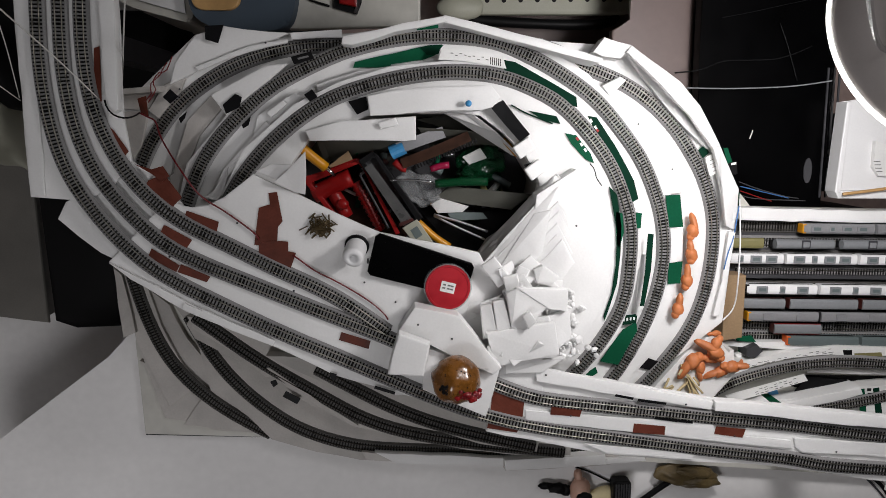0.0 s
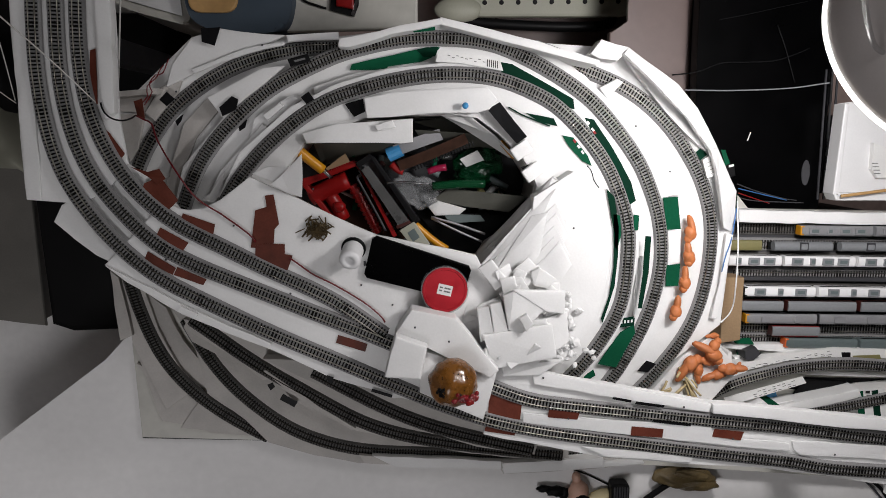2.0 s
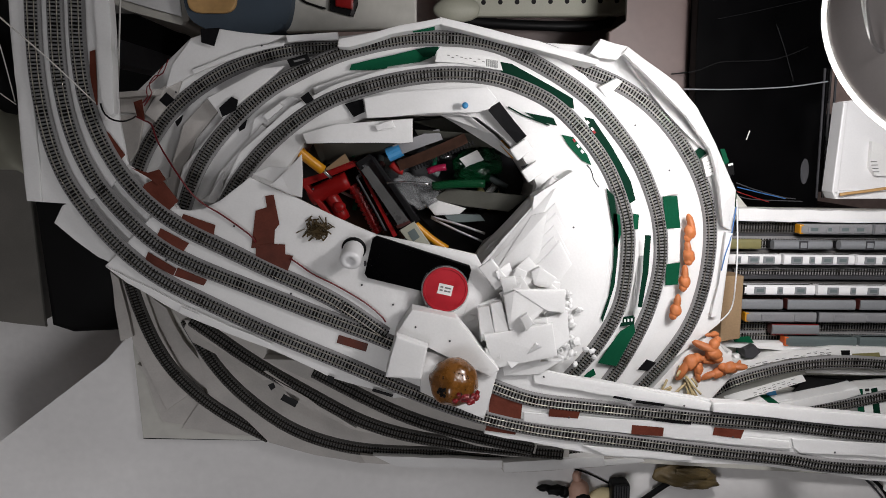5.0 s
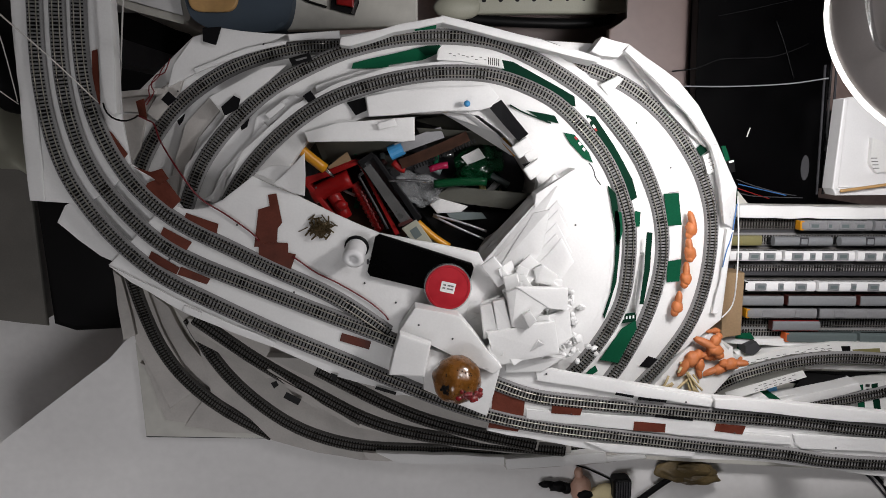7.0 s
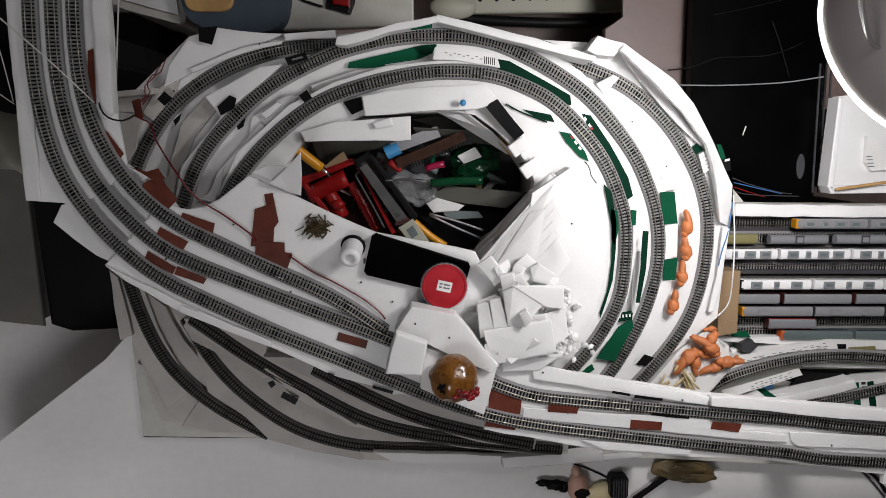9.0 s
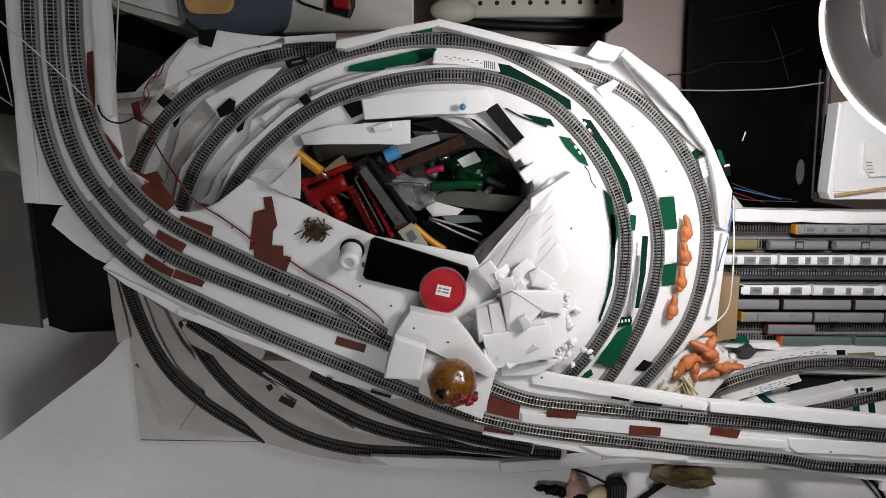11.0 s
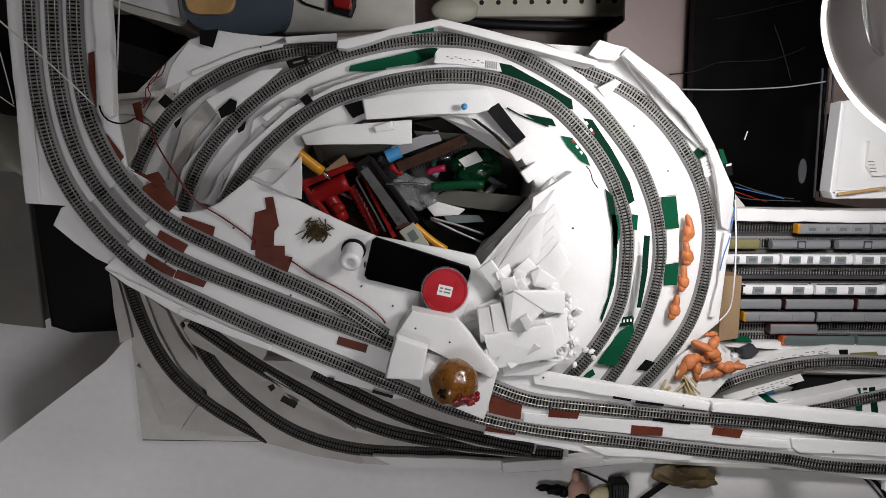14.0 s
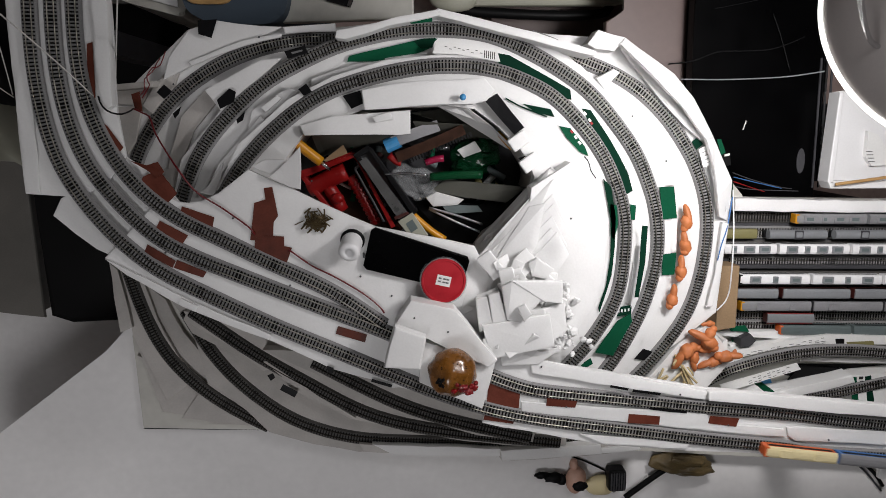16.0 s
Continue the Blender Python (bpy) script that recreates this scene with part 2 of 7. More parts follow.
def tube_bm(path, r, sides=8, bm=None, taper=None):
    bm = bm or bmesh.new()
    rings = []
    for i, q in enumerate(path):
        d = (path[min(i + 1, len(path) - 1)] - path[max(i - 1, 0)]).normalized()
        a = d.orthogonal().normalized() if not rings else (a - d * a.dot(d)).normalized()
        b = d.cross(a)
        rr = r if taper is None else r * taper[0] + (taper[1] - taper[0]) * r * i / (len(path) - 1)
        rings.append([bm.verts.new(q + (a * math.cos(k * math.tau / sides) + b * math.sin(k * math.tau / sides)) * rr) for k in range(sides)])
    for s, t in zip(rings, rings[1:]):
        for k in range(sides):
            bm.faces.new((s[k], s[(k + 1) % sides], t[(k + 1) % sides], t[k]))
    bm.faces.new(rings[0][::-1])
    bm.faces.new(rings[-1])
    return bm


def wire(name, pts, r, mat, label, category="wire", step=0.008, parent=None):
    ob = link(name, tube_bm(smooth_path(pts, step), r, 7), mat, parent, True)
    return tagged(ob, label, category)


def lathe(profile, sides=32, bm=None):
    """Turns a profile of (radius, height) about the z axis."""
    bm = bm or bmesh.new()
    rings = []
    for r, h in profile:
        if r < 1e-6:
            rings.append([bm.verts.new((0, 0, h))])
        else:
            rings.append([bm.verts.new((r * math.cos(k * math.tau / sides), r * math.sin(k * math.tau / sides), h)) for k in range(sides)])
    for s, t in zip(rings, rings[1:]):
        for k in range(sides):
            j = (k + 1) % sides
            if len(s) == 1 and len(t) == 1:
                continue
            if len(s) == 1:
                bm.faces.new((s[0], t[k], t[j]))
            elif len(t) == 1:
                bm.faces.new((s[k], s[j], t[0]))
            else:
                bm.faces.new((s[k], s[j], t[j], t[k]))
    return bm


def lump(sx, sy, sz, rough, scale, seed, bm=None, at=(0, 0, 0), turn=None, level=3):
    own = bmesh.new()
    bmesh.ops.create_icosphere(own, subdivisions=level, radius=1)
    for v in own.verts:
        d = v.co.normalized()
        v.co = Vector((d.x * sx, d.y * sy, d.z * sz)) * (1 + rough * noise.noise(d * scale + Vector((seed, seed * 2.3, 0))))
    bmesh.ops.transform(own, matrix=Matrix.Translation(at) @ (turn or Matrix.Identity(4)), verts=own.verts)
    if bm is None:
        return own
    me = bpy.data.meshes.new("joined")
    own.to_mesh(me)
    own.free()
    bm.from_mesh(me)
    bpy.data.meshes.remove(me)
    return bm


def track(pts, label, group="model railway tracks", bed=None):
    """Model railway track: ballast bed, two rails and dark sleepers. pts lie on the foam below it."""
    ob = thing("railway_track", Matrix.Identity(4), label, "railway track", group)
    line = np.array([tuple(q) for q in smooth_path(pts, 0.0053)])
    for k in range(140 if bed else 25):
        line[1:-1] = 0.25 * line[:-2] + 0.5 * line[1:-1] + 0.25 * line[2:]
    path = [Vector(q) for q in line.tolist()]
    coarse = path[::2] if len(path) % 2 else path[::2] + path[-1:]
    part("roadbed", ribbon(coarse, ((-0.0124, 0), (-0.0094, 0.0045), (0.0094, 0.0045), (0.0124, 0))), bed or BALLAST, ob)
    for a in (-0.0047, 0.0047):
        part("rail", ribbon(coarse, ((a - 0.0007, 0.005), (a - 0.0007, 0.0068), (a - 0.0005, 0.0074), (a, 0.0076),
                                      (a + 0.0005, 0.0074), (a + 0.0007, 0.0068), (a + 0.0007, 0.005))), RAIL_DARK if bed else RAIL, ob, smooth=True)
    verts, faces = [], []
    for i, q in enumerate(path):
        d = (path[min(i + 1, len(path) - 1)] - path[max(i - 1, 0)])
        d = Vector((d.x, d.y, 0)).normalized()
        s = Vector((d.y, -d.x, 0))
        k = len(verts)
        wide = 0.0017 if (i + 9) % 23 < 2 else 0.0011
        for z in (0.0044, 0.0056):
            for a, b in ((-1, -1), (1, -1), (1, 1), (-1, 1)):
                verts.append(q + s * (0.0084 * a) + d * (wide * b) + Vector((0, 0, z)))
        faces += [(k + 4, k + 5, k + 6, k + 7)] + [(k + j, k + (j + 1) % 4, k + 4 + (j + 1) % 4, k + 4 + j) for j in range(4)]
    me = bpy.data.meshes.new("sleeper_strip")
    me.from_pydata(verts, [], faces)
    me.materials.append(SLEEPER)
    sl = new("sleeper_strip", me)
    sl.parent = ob
    tagged(sl, "closely spaced dark brown sleepers", kind="stuff")
    return ob


# Room: walls, floor and ceiling close the place around the table.
TURN = radians(-3.75)
CORNER = Vector((-1.6, -1.35, 0))
ALONG, INTO = Vector((math.cos(TURN), math.sin(TURN), 0)), Vector((-math.sin(TURN), math.cos(TURN), 0))


def room(a, b, z=0.0):
    return CORNER + ALONG * a + INTO * b + Vector((0, 0, z))


def setting(name, a0, b0, a1, b1, z0, z1, mat, label):
    pts = [room(a0, b0, z1), room(a1, b0, z1), room(a1, b1, z1), room(a0, b1, z1)]
    return tagged(link(name, prism(pts, z1 - z0), mat), label, name.split("_")[0], kind="structure")


setting("wall_south", -0.1, -1.1, 3.9, -1.0, -0.75, 1.95, WALL_FAR, "plain grey painted wall")
setting("wall_west", -0.1, -1.0, 0, 3.6, -0.75, 1.95, WALL_FAR, "plain grey painted wall")
setting("wall_north", -0.1, 3.6, 3.9, 3.7, -0.75, 1.95, WALL_FAR, "plain grey painted wall")
setting("wall_east", 3.8, -1.0, 3.9, 3.6, -0.75, 1.95, WALL_FAR, "plain grey painted wall")
setting("floor", -0.1, -1.1, 3.9, 3.7, -0.85, -0.75, FLOOR, "pinkish brown tiled floor")
setting("ceiling", -0.1, -1.1, 3.9, 3.7, 1.95, 2.05, WALL_FAR, "plain grey ceiling")
bench = thing("low_bench", Matrix.Identity(4), "low white bench beside the table", "bench")
part("top", prism([(-1.45, -1.25, -0.4), (-0.62, -1.25, -0.4), (-0.52, 0.5, -0.4), (-1.45, 0.5, -0.4)], 0.04, bevel=0.006), WALL, bench)
part("body", prism([(-1.42, -1.22, -0.44), (-0.65, -1.22, -0.44), (-0.56, 0.46, -0.44), (-1.42, 0.46, -0.44)], 0.31), BOARD, bench)

# Table with the laminate base board.
table = thing("work_table", Matrix.Identity(4), "long table carrying the model railway", "table")
part("tabletop", prism([(-0.8998, -0.6572, -0.031), (-0.9127, -0.7828, -0.031), (1.1221, -0.832, -0.031), (1.04, -0.1471, -0.031), (0.632, -0.1389, -0.031), (0.3905, 0.1278, -0.031), (-0.0897, 0.1554, -0.031), (-0.3093, 0.1544, -0.031), (-0.4345, 0.036, -0.031), (-0.4952, -0.3375, -0.031), (-0.5712, -0.4174, -0.031)], 0.03, bevel=0.003), WALL, table)
for p in ((-0.4352, -0.5167), (0.9389, -0.6335), (-0.2923, 0.1059), (0.8955, -0.1752)):
    part("leg", box_bm(0.05, 0.05, 0.688, (*p, -0.75)), GREY_DARK, table)
sheet("base_board", [(-0.503, -0.5564, 0), (-0.2697, -0.5661, 0), (-0.0952, -0.6043, 0), (0.4555, -0.6296, 0), (1.0123, -0.6782, 0), (0.955, -0.1431, 0), (0.62, -0.1349, 0), (0.3809, 0.1443, 0), (0.0603, 0.1813, 0), (-0.1264, 0.1707, 0), (-0.321, 0.164, 0), (-0.423, 0.0642, 0), (-0.4646, -0.0137, 0), (-0.4883, -0.2046, 0), (-0.5093, -0.3774, 0)], 0.03, BOARD,
      "off-white laminated base board with worn edge under the layout", "board", bevel=0.002)
# Shadow line south of the board, put in as a thin black strip.
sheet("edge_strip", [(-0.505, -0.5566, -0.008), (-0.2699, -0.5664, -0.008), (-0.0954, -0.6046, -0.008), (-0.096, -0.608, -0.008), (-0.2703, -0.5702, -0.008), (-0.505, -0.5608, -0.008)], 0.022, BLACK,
      "black strip painted for the shadow line along the base board", "edging", bevel=0)

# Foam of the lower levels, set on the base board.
foam([(-0.5043, -0.3687, 0.012), (-0.4605, -0.5201, 0.012), (-0.267, -0.5543, 0.012), (-0.0998, -0.6066, 0.012), (0.0282, -0.6045, 0.012), (-0.0988, -0.5483, 0.012), (-0.3264, -0.4785, 0.012), (-0.4133, -0.3697, 0.012), (-0.4401, -0.3063, 0.012), (-0.5113, -0.2435, 0.012)], 0.012, "greyish foam sheet under the lowest track", mat=FOAM_GREY)
foam([(-0.5203, -0.2317, 0.02), (-0.5013, -0.3665, 0.02), (-0.4483, -0.4954, 0.02), (-0.4005, -0.4615, 0.02), (-0.4546, -0.3407, 0.02), (-0.4835, -0.2422, 0.02)], 0.02, "greyish foam sheet under the lowest track", mat=FOAM_GREY)
foam([(-0.4247, -0.5306, 0.02), (-0.2758, -0.5508, 0.02), (-0.1408, -0.5776, 0.02), (-0.223, -0.5263, 0.02), (-0.324, -0.4648, 0.02), (-0.3751, -0.464, 0.02)], 0.008, "greyish foam sheet beside the lowest track", floor=0.0, mat=FOAM_GREY)
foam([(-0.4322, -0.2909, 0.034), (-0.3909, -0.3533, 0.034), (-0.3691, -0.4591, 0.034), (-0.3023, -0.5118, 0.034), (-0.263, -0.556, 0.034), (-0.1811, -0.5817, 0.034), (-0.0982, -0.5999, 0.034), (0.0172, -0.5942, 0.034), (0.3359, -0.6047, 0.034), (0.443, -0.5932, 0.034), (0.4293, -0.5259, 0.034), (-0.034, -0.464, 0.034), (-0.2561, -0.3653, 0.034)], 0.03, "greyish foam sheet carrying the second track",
     floor=0.0, mat=FOAM_GREY)
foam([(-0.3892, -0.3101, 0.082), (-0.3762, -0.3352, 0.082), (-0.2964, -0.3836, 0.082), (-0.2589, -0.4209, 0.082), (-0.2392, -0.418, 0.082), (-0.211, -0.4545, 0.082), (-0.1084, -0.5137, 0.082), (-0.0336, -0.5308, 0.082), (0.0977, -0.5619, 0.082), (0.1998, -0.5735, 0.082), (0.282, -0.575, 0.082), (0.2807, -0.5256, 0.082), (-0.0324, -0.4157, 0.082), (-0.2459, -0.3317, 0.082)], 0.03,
     "greyish foam ledge under a half hidden track", floor=0.034, mat=FOAM_GREY)
foam([(-0.2517, -0.3735, 0.11), (-0.167, -0.4166, 0.11), (-0.0906, -0.4583, 0.11), (-0.013, -0.4934, 0.11), (0.1153, -0.5382, 0.11), (0.2153, -0.5547, 0.11), (0.2244, -0.5129, 0.11), (-0.0315, -0.3863, 0.11)], 0.03, "greyish foam ledge under the upper deck", floor=0.082, mat=FOAM_GREY)
foam([(-0.0967, -0.576, 0.05), (-0.0866, -0.5926, 0.05), (0.1633, -0.6074, 0.05), (0.1687, -0.6186, 0.05), (0.3216, -0.6126, 0.05), (0.4329, -0.6025, 0.05), (0.427, -0.589, 0.05), (0.1736, -0.5943, 0.05), (0.0274, -0.5915, 0.05)], 0.012, "narrow foam strip along the table edge", floor=0.0, mat=FOAM_GREY)
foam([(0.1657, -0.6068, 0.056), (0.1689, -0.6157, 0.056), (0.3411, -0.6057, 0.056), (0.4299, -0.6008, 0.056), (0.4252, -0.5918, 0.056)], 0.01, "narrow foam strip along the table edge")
foam([(-0.3822, -0.3018, 0.055), (-0.3985, -0.3321, 0.055), (-0.3851, -0.3579, 0.055), (-0.3081, -0.4001, 0.055), (-0.2927, -0.3879, 0.055), (-0.3502, -0.348, 0.055)], 0.012, "greyish foam offcut beside a track", mat=FOAM_GREY)


def ring(outer, inner, z, floor, label, mat=None):
    """A foam plate with a hole: two outlines of as many corners."""
    bm = bmesh.new()
    n = len(outer)
    rows = [[bm.verts.new((x, y, h)) for x, y in line] for line, h in ((outer, z), (inner, z), (inner, floor), (outer, floor))]
    for a, b in ((0, 1), (1, 2), (2, 3), (3, 0)):
        for i in range(n):
            j = (i + 1) % n
            bm.faces.new((rows[a][i], rows[a][j], rows[b][j], rows[b][i]))
    return tagged(link("foam_plate", bm, mat or FOAM), label, "foam sheet", "foam sheets of the helix")


ring([(-0.117, 0.1561), (0.0512, 0.1782), (0.2122, 0.1489), (0.3146, 0.1423), (0.3539, 0.1389), (0.4442, 0.0794), (0.5119, -0.0225), (0.5495, -0.0985), (0.5498, -0.1663), (0.5377, -0.3253), (0.4705, -0.3806), (0.3653, -0.4566), (-0.0324, -0.4506), (-0.3764, -0.1707), (-0.4752, -0.0583), (-0.4685, 0.0414), (-0.3457, 0.1549), (-0.225, 0.1573)],
     [(-0.0638, 0.0781), (0.0512, 0.0829), (0.1392, 0.0786), (0.2051, 0.0423), (0.253, 0.0056), (0.2827, -0.041), (0.3033, -0.0883), (0.3096, -0.136), (0.3112, -0.1844), (0.2988, -0.2529), (0.2711, -0.3124), (0.2228, -0.3521), (0.1245, -0.351), (-0.0887, -0.3087), (-0.2835, -0.1712), (-0.308, -0.0958), (-0.2586, -0.0128), (-0.1741, 0.0508)],
     0.1, 0.0, "broad white foam plate carrying the outer track")
ring([(-0.1146, 0.1325), (-0.0211, 0.1648), (0.05, 0.1687), (0.1349, 0.1597), (0.2072, 0.1383), (0.281, 0.0948), (0.3573, 0.019), (0.4069, -0.0494), (0.4341, -0.1239), (0.4426, -0.1998), (0.4368, -0.2772), (0.4109, -0.3458), (0.3654, -0.4253), (-0.0316, -0.4396), (-0.3038, -0.1669), (-0.3778, -0.1114), (-0.3609, -0.0481), (-0.2764, 0.0494)],
     [(-0.0444, 0.0674), (0.005, 0.0746), (0.05, 0.0765), (0.1087, 0.0749), (0.1633, 0.0591), (0.2186, 0.0324), (0.2563, -0.0036), (0.2854, -0.0492), (0.3056, -0.0954), (0.3128, -0.1705), (0.301, -0.2468), (0.2647, -0.3146), (0.2176, -0.3534), (-0.0306, -0.3407), (-0.2395, -0.1487), (-0.2638, -0.0754), (-0.2258, -0.0214), (-0.1523, 0.0408)],
     0.13, 0.1, "white foam plate carrying the middle track")
ring([(-0.113, 0.0785), (-0.0343, 0.1018), (0.0488, 0.1106), (0.1146, 0.1092), (0.1855, 0.0923), (0.2489, 0.0492), (0.305, -0.0169), (0.3439, -0.0842), (0.3696, -0.1484), (0.3715, -0.1948), (0.3606, -0.2701), (0.3349, -0.3369), (0.2894, -0.3948), (0.2522, -0.4237), (-0.2256, -0.1634), (-0.3007, -0.0957), (-0.2644, -0.0253), (-0.1835, 0.0441)],
     [(-0.0703, 0.027), (0.0046, 0.0314), (0.0621, 0.0332), (0.1065, 0.0272), (0.1424, 0.0009), (0.1789, -0.0345), (0.1975, -0.0658), (0.2023, -0.0793), (0.1982, -0.0974), (0.1805, -0.1291), (0.1536, -0.1564), (0.1264, -0.1746), (0.1083, -0.2023), (0.0907, -0.3341), (-0.0479, -0.2945), (-0.1894, -0.1455), (-0.1907, -0.0473), (-0.1632, -0.0105)],
     0.158, 0.13, "white foam plate carrying the inner track round the tool pit")
# Lower walls of the pit.
ring([(-0.0718, 0.0365), (0.0048, 0.0455), (0.0635, 0.05), (0.1271, 0.0412), (0.1823, 0.0144), (0.2292, -0.0309), (0.2489, -0.0767), (0.2499, -0.1138), (0.2321, -0.1511), (0.2047, -0.1887), (0.1769, -0.2171), (0.1584, -0.2456), (0.1116, -0.3032), (-0.0302, -0.3017), (-0.2128, -0.1674), (-0.228, -0.0846), (-0.2079, -0.0214), (-0.1525, 0.032)],
     [(-0.072, 0.0267), (0.0047, 0.0304), (0.0636, 0.0322), (0.1072, 0.026), (0.144, -0.0009), (0.1813, -0.0372), (0.2004, -0.0692), (0.2044, -0.0831), (0.2011, -0.1015), (0.183, -0.134), (0.1554, -0.162), (0.1275, -0.1807), (0.109, -0.209), (0.0909, -0.3401), (-0.0471, -0.2996), (-0.1921, -0.149), (-0.1935, -0.0502), (-0.1654, -0.0125)],
     0.13, 0.0, "foam wall round the tool pit", FOAM_GREY)

# Upper deck: foam boards on foam posts.
for q in ((-0.3695, -0.1644, 0.207), (-0.2446, -0.2266, 0.207), (-0.0991, -0.3089, 0.207), (0.0424, -0.3196, 0.207), (0.2056, -0.4244, 0.207), (0.522, -0.508, 0.207), (0.6937, -0.533, 0.207)):
    sheet("foam_post", [(q[0] + a, q[1] + b, 0.207) for a, b in ((-0.02, -0.02), (0.02, -0.02), (0.02, 0.02), (-0.02, 0.02))], 0.2, FOAM_GREY,
          "foam post holding up the upper deck", "foam post", 0.0, group="foam posts")
for q in ((-0.5052, 0.1421, 0.207),):
    sheet("foam_post", [(q[0] + a, q[1] + b, 0.207) for a, b in ((-0.02, -0.02), (0.02, -0.02), (0.02, 0.02), (-0.02, 0.02))], 0.2, GREY_DARK,
          "tall dark post under the approach deck", "post", -0.75)
foam([(-0.5623, 0.2324, 0.22), (-0.4176, 0.2336, 0.22), (-0.4183, 0.1408, 0.22), (-0.4212, 0.0252, 0.22), (-0.4137, -0.0406, 0.22), (-0.4428, -0.0776, 0.22), (-0.4837, -0.0992, 0.22), (-0.5635, -0.093, 0.22), (-0.5639, 0.1788, 0.22)], 0.006, "long white foam board under three approach tracks")
foam([(-0.5587, 0.2315, 0.224), (-0.5416, 0.2317, 0.224), (-0.5394, -0.0032, 0.224), (-0.5404, -0.0944, 0.224), (-0.5614, -0.0927, 0.224), (-0.5618, 0.1782, 0.224)], 0.014, "narrow white foam strip along the deck edge")
foam([(-0.4371, 0.23, 0.236), (-0.4155, 0.2302, 0.236), (-0.4196, 0.1233, 0.236), (-0.4218, 0.0328, 0.236), (-0.4359, 0.024, 0.236), (-0.4396, 0.1076, 0.236)], 0.016, "upright white foam strip beside the tracks", floor=.22)
foam([(-0.5297, -0.1266, 0.214), (-0.5162, -0.1013, 0.214), (-0.4854, -0.0862, 0.214), (-0.4159, -0.0408, 0.214), (-0.3681, -0.0748, 0.214), (-0.3429, -0.1089, 0.214), (-0.3181, -0.14, 0.214), (-0.3443, -0.2069, 0.214), (-0.4462, -0.1905, 0.214), (-0.4704, -0.1782, 0.214)], 0.006, "white foam board under the curved tracks")
foam([(-0.4564, -0.1907, 0.222), (-0.3629, -0.0977, 0.222), (-0.3405, -0.1081, 0.222), (-0.3274, -0.11, 0.222), (-0.3057, -0.107, 0.222), (-0.281, -0.0955, 0.222), (-0.237, -0.0601, 0.222), (-0.0505, -0.1485, 0.222), (0.1006, -0.1807, 0.222), (0.147, -0.2804, 0.222), (0.2018, -0.3722, 0.222), (0.2037, -0.4583, 0.222), (0.1205, -0.4437, 0.222), (-0.0291, -0.4013, 0.222), (-0.1253, -0.3714, 0.222), (-0.2159, -0.324, 0.222), (-0.3452, -0.2683, 0.222), (-0.4263, -0.2151, 0.222)], 0.008,
     "large white foam deck with brown tape and tools on it")
foam([(0.1224, -0.4422, 0.2212), (-0.0286, -0.3511, 0.2212), (0.1392, -0.3533, 0.2212), (0.1884, -0.3631, 0.2212), (0.4831, -0.4196, 0.2212), (0.8328, -0.4595, 0.2212), (0.8452, -0.5774, 0.2212), (0.5834, -0.5356, 0.2212), (0.4511, -0.5253, 0.2212), (0.3083, -0.5101, 0.2212), (0.1136, -0.4684, 0.2212)], 0.008, "long white foam board under two straight tracks")
foam([(-0.4549, -0.1917, 0.226), (-0.4404, -0.1987, 0.226), (-0.335, -0.2569, 0.226), (-0.2132, -0.3148, 0.226), (-0.2169, -0.3228, 0.226), (-0.344, -0.2673, 0.226), (-0.4249, -0.2161, 0.226)], 0.012, "narrow white foam edge strip")
foam([(-0.3466, -0.2533, 0.2295), (-0.3202, -0.2658, 0.2295), (-0.3257, -0.2745, 0.2295), (-0.3504, -0.262, 0.2295)], 0.004, "small white foam scrap")
foam([(0.1871, -0.3605, 0.229), (0.2022, -0.3626, 0.229), (0.4763, -0.4222, 0.229), (0.4716, -0.4353, 0.229), (0.327, -0.4087, 0.229), (0.192, -0.3845, 0.229)], 0.02, "white foam strip standing beside the straight track", floor=.222)
foam([(0.4751, -0.4195, 0.236), (0.506, -0.42, 0.236), (0.822, -0.4562, 0.236), (0.8241, -0.4763, 0.236), (0.5994, -0.4497, 0.236), (0.476, -0.4345, 0.236)], 0.02, "white foam strip standing beside the straight track", floor=.222)
foam([(0.6119, -0.4865, 0.226), (0.8341, -0.504, 0.226), (0.8363, -0.5255, 0.226), (0.6279, -0.5119, 0.226), (0.6159, -0.502, 0.226)], 0.004, "white card strip between the two straight tracks")
foam([(0.1755, -0.432, 0.2255), (0.4782, -0.4614, 0.2255), (0.4846, -0.4768, 0.2255), (0.6078, -0.4905, 0.2255), (0.6107, -0.504, 0.2255), (0.4593, -0.4859, 0.2255), (0.1758, -0.4488, 0.2255)], 0.003, "white card strip between the two straight tracks")
foam([(0.2717, -0.49, 0.226), (0.4142, -0.506, 0.226), (0.4514, -0.5125, 0.226), (0.4472, -0.5201, 0.226), (0.3087, -0.5079, 0.226)], 0.004, "white card strip beside the straight track")

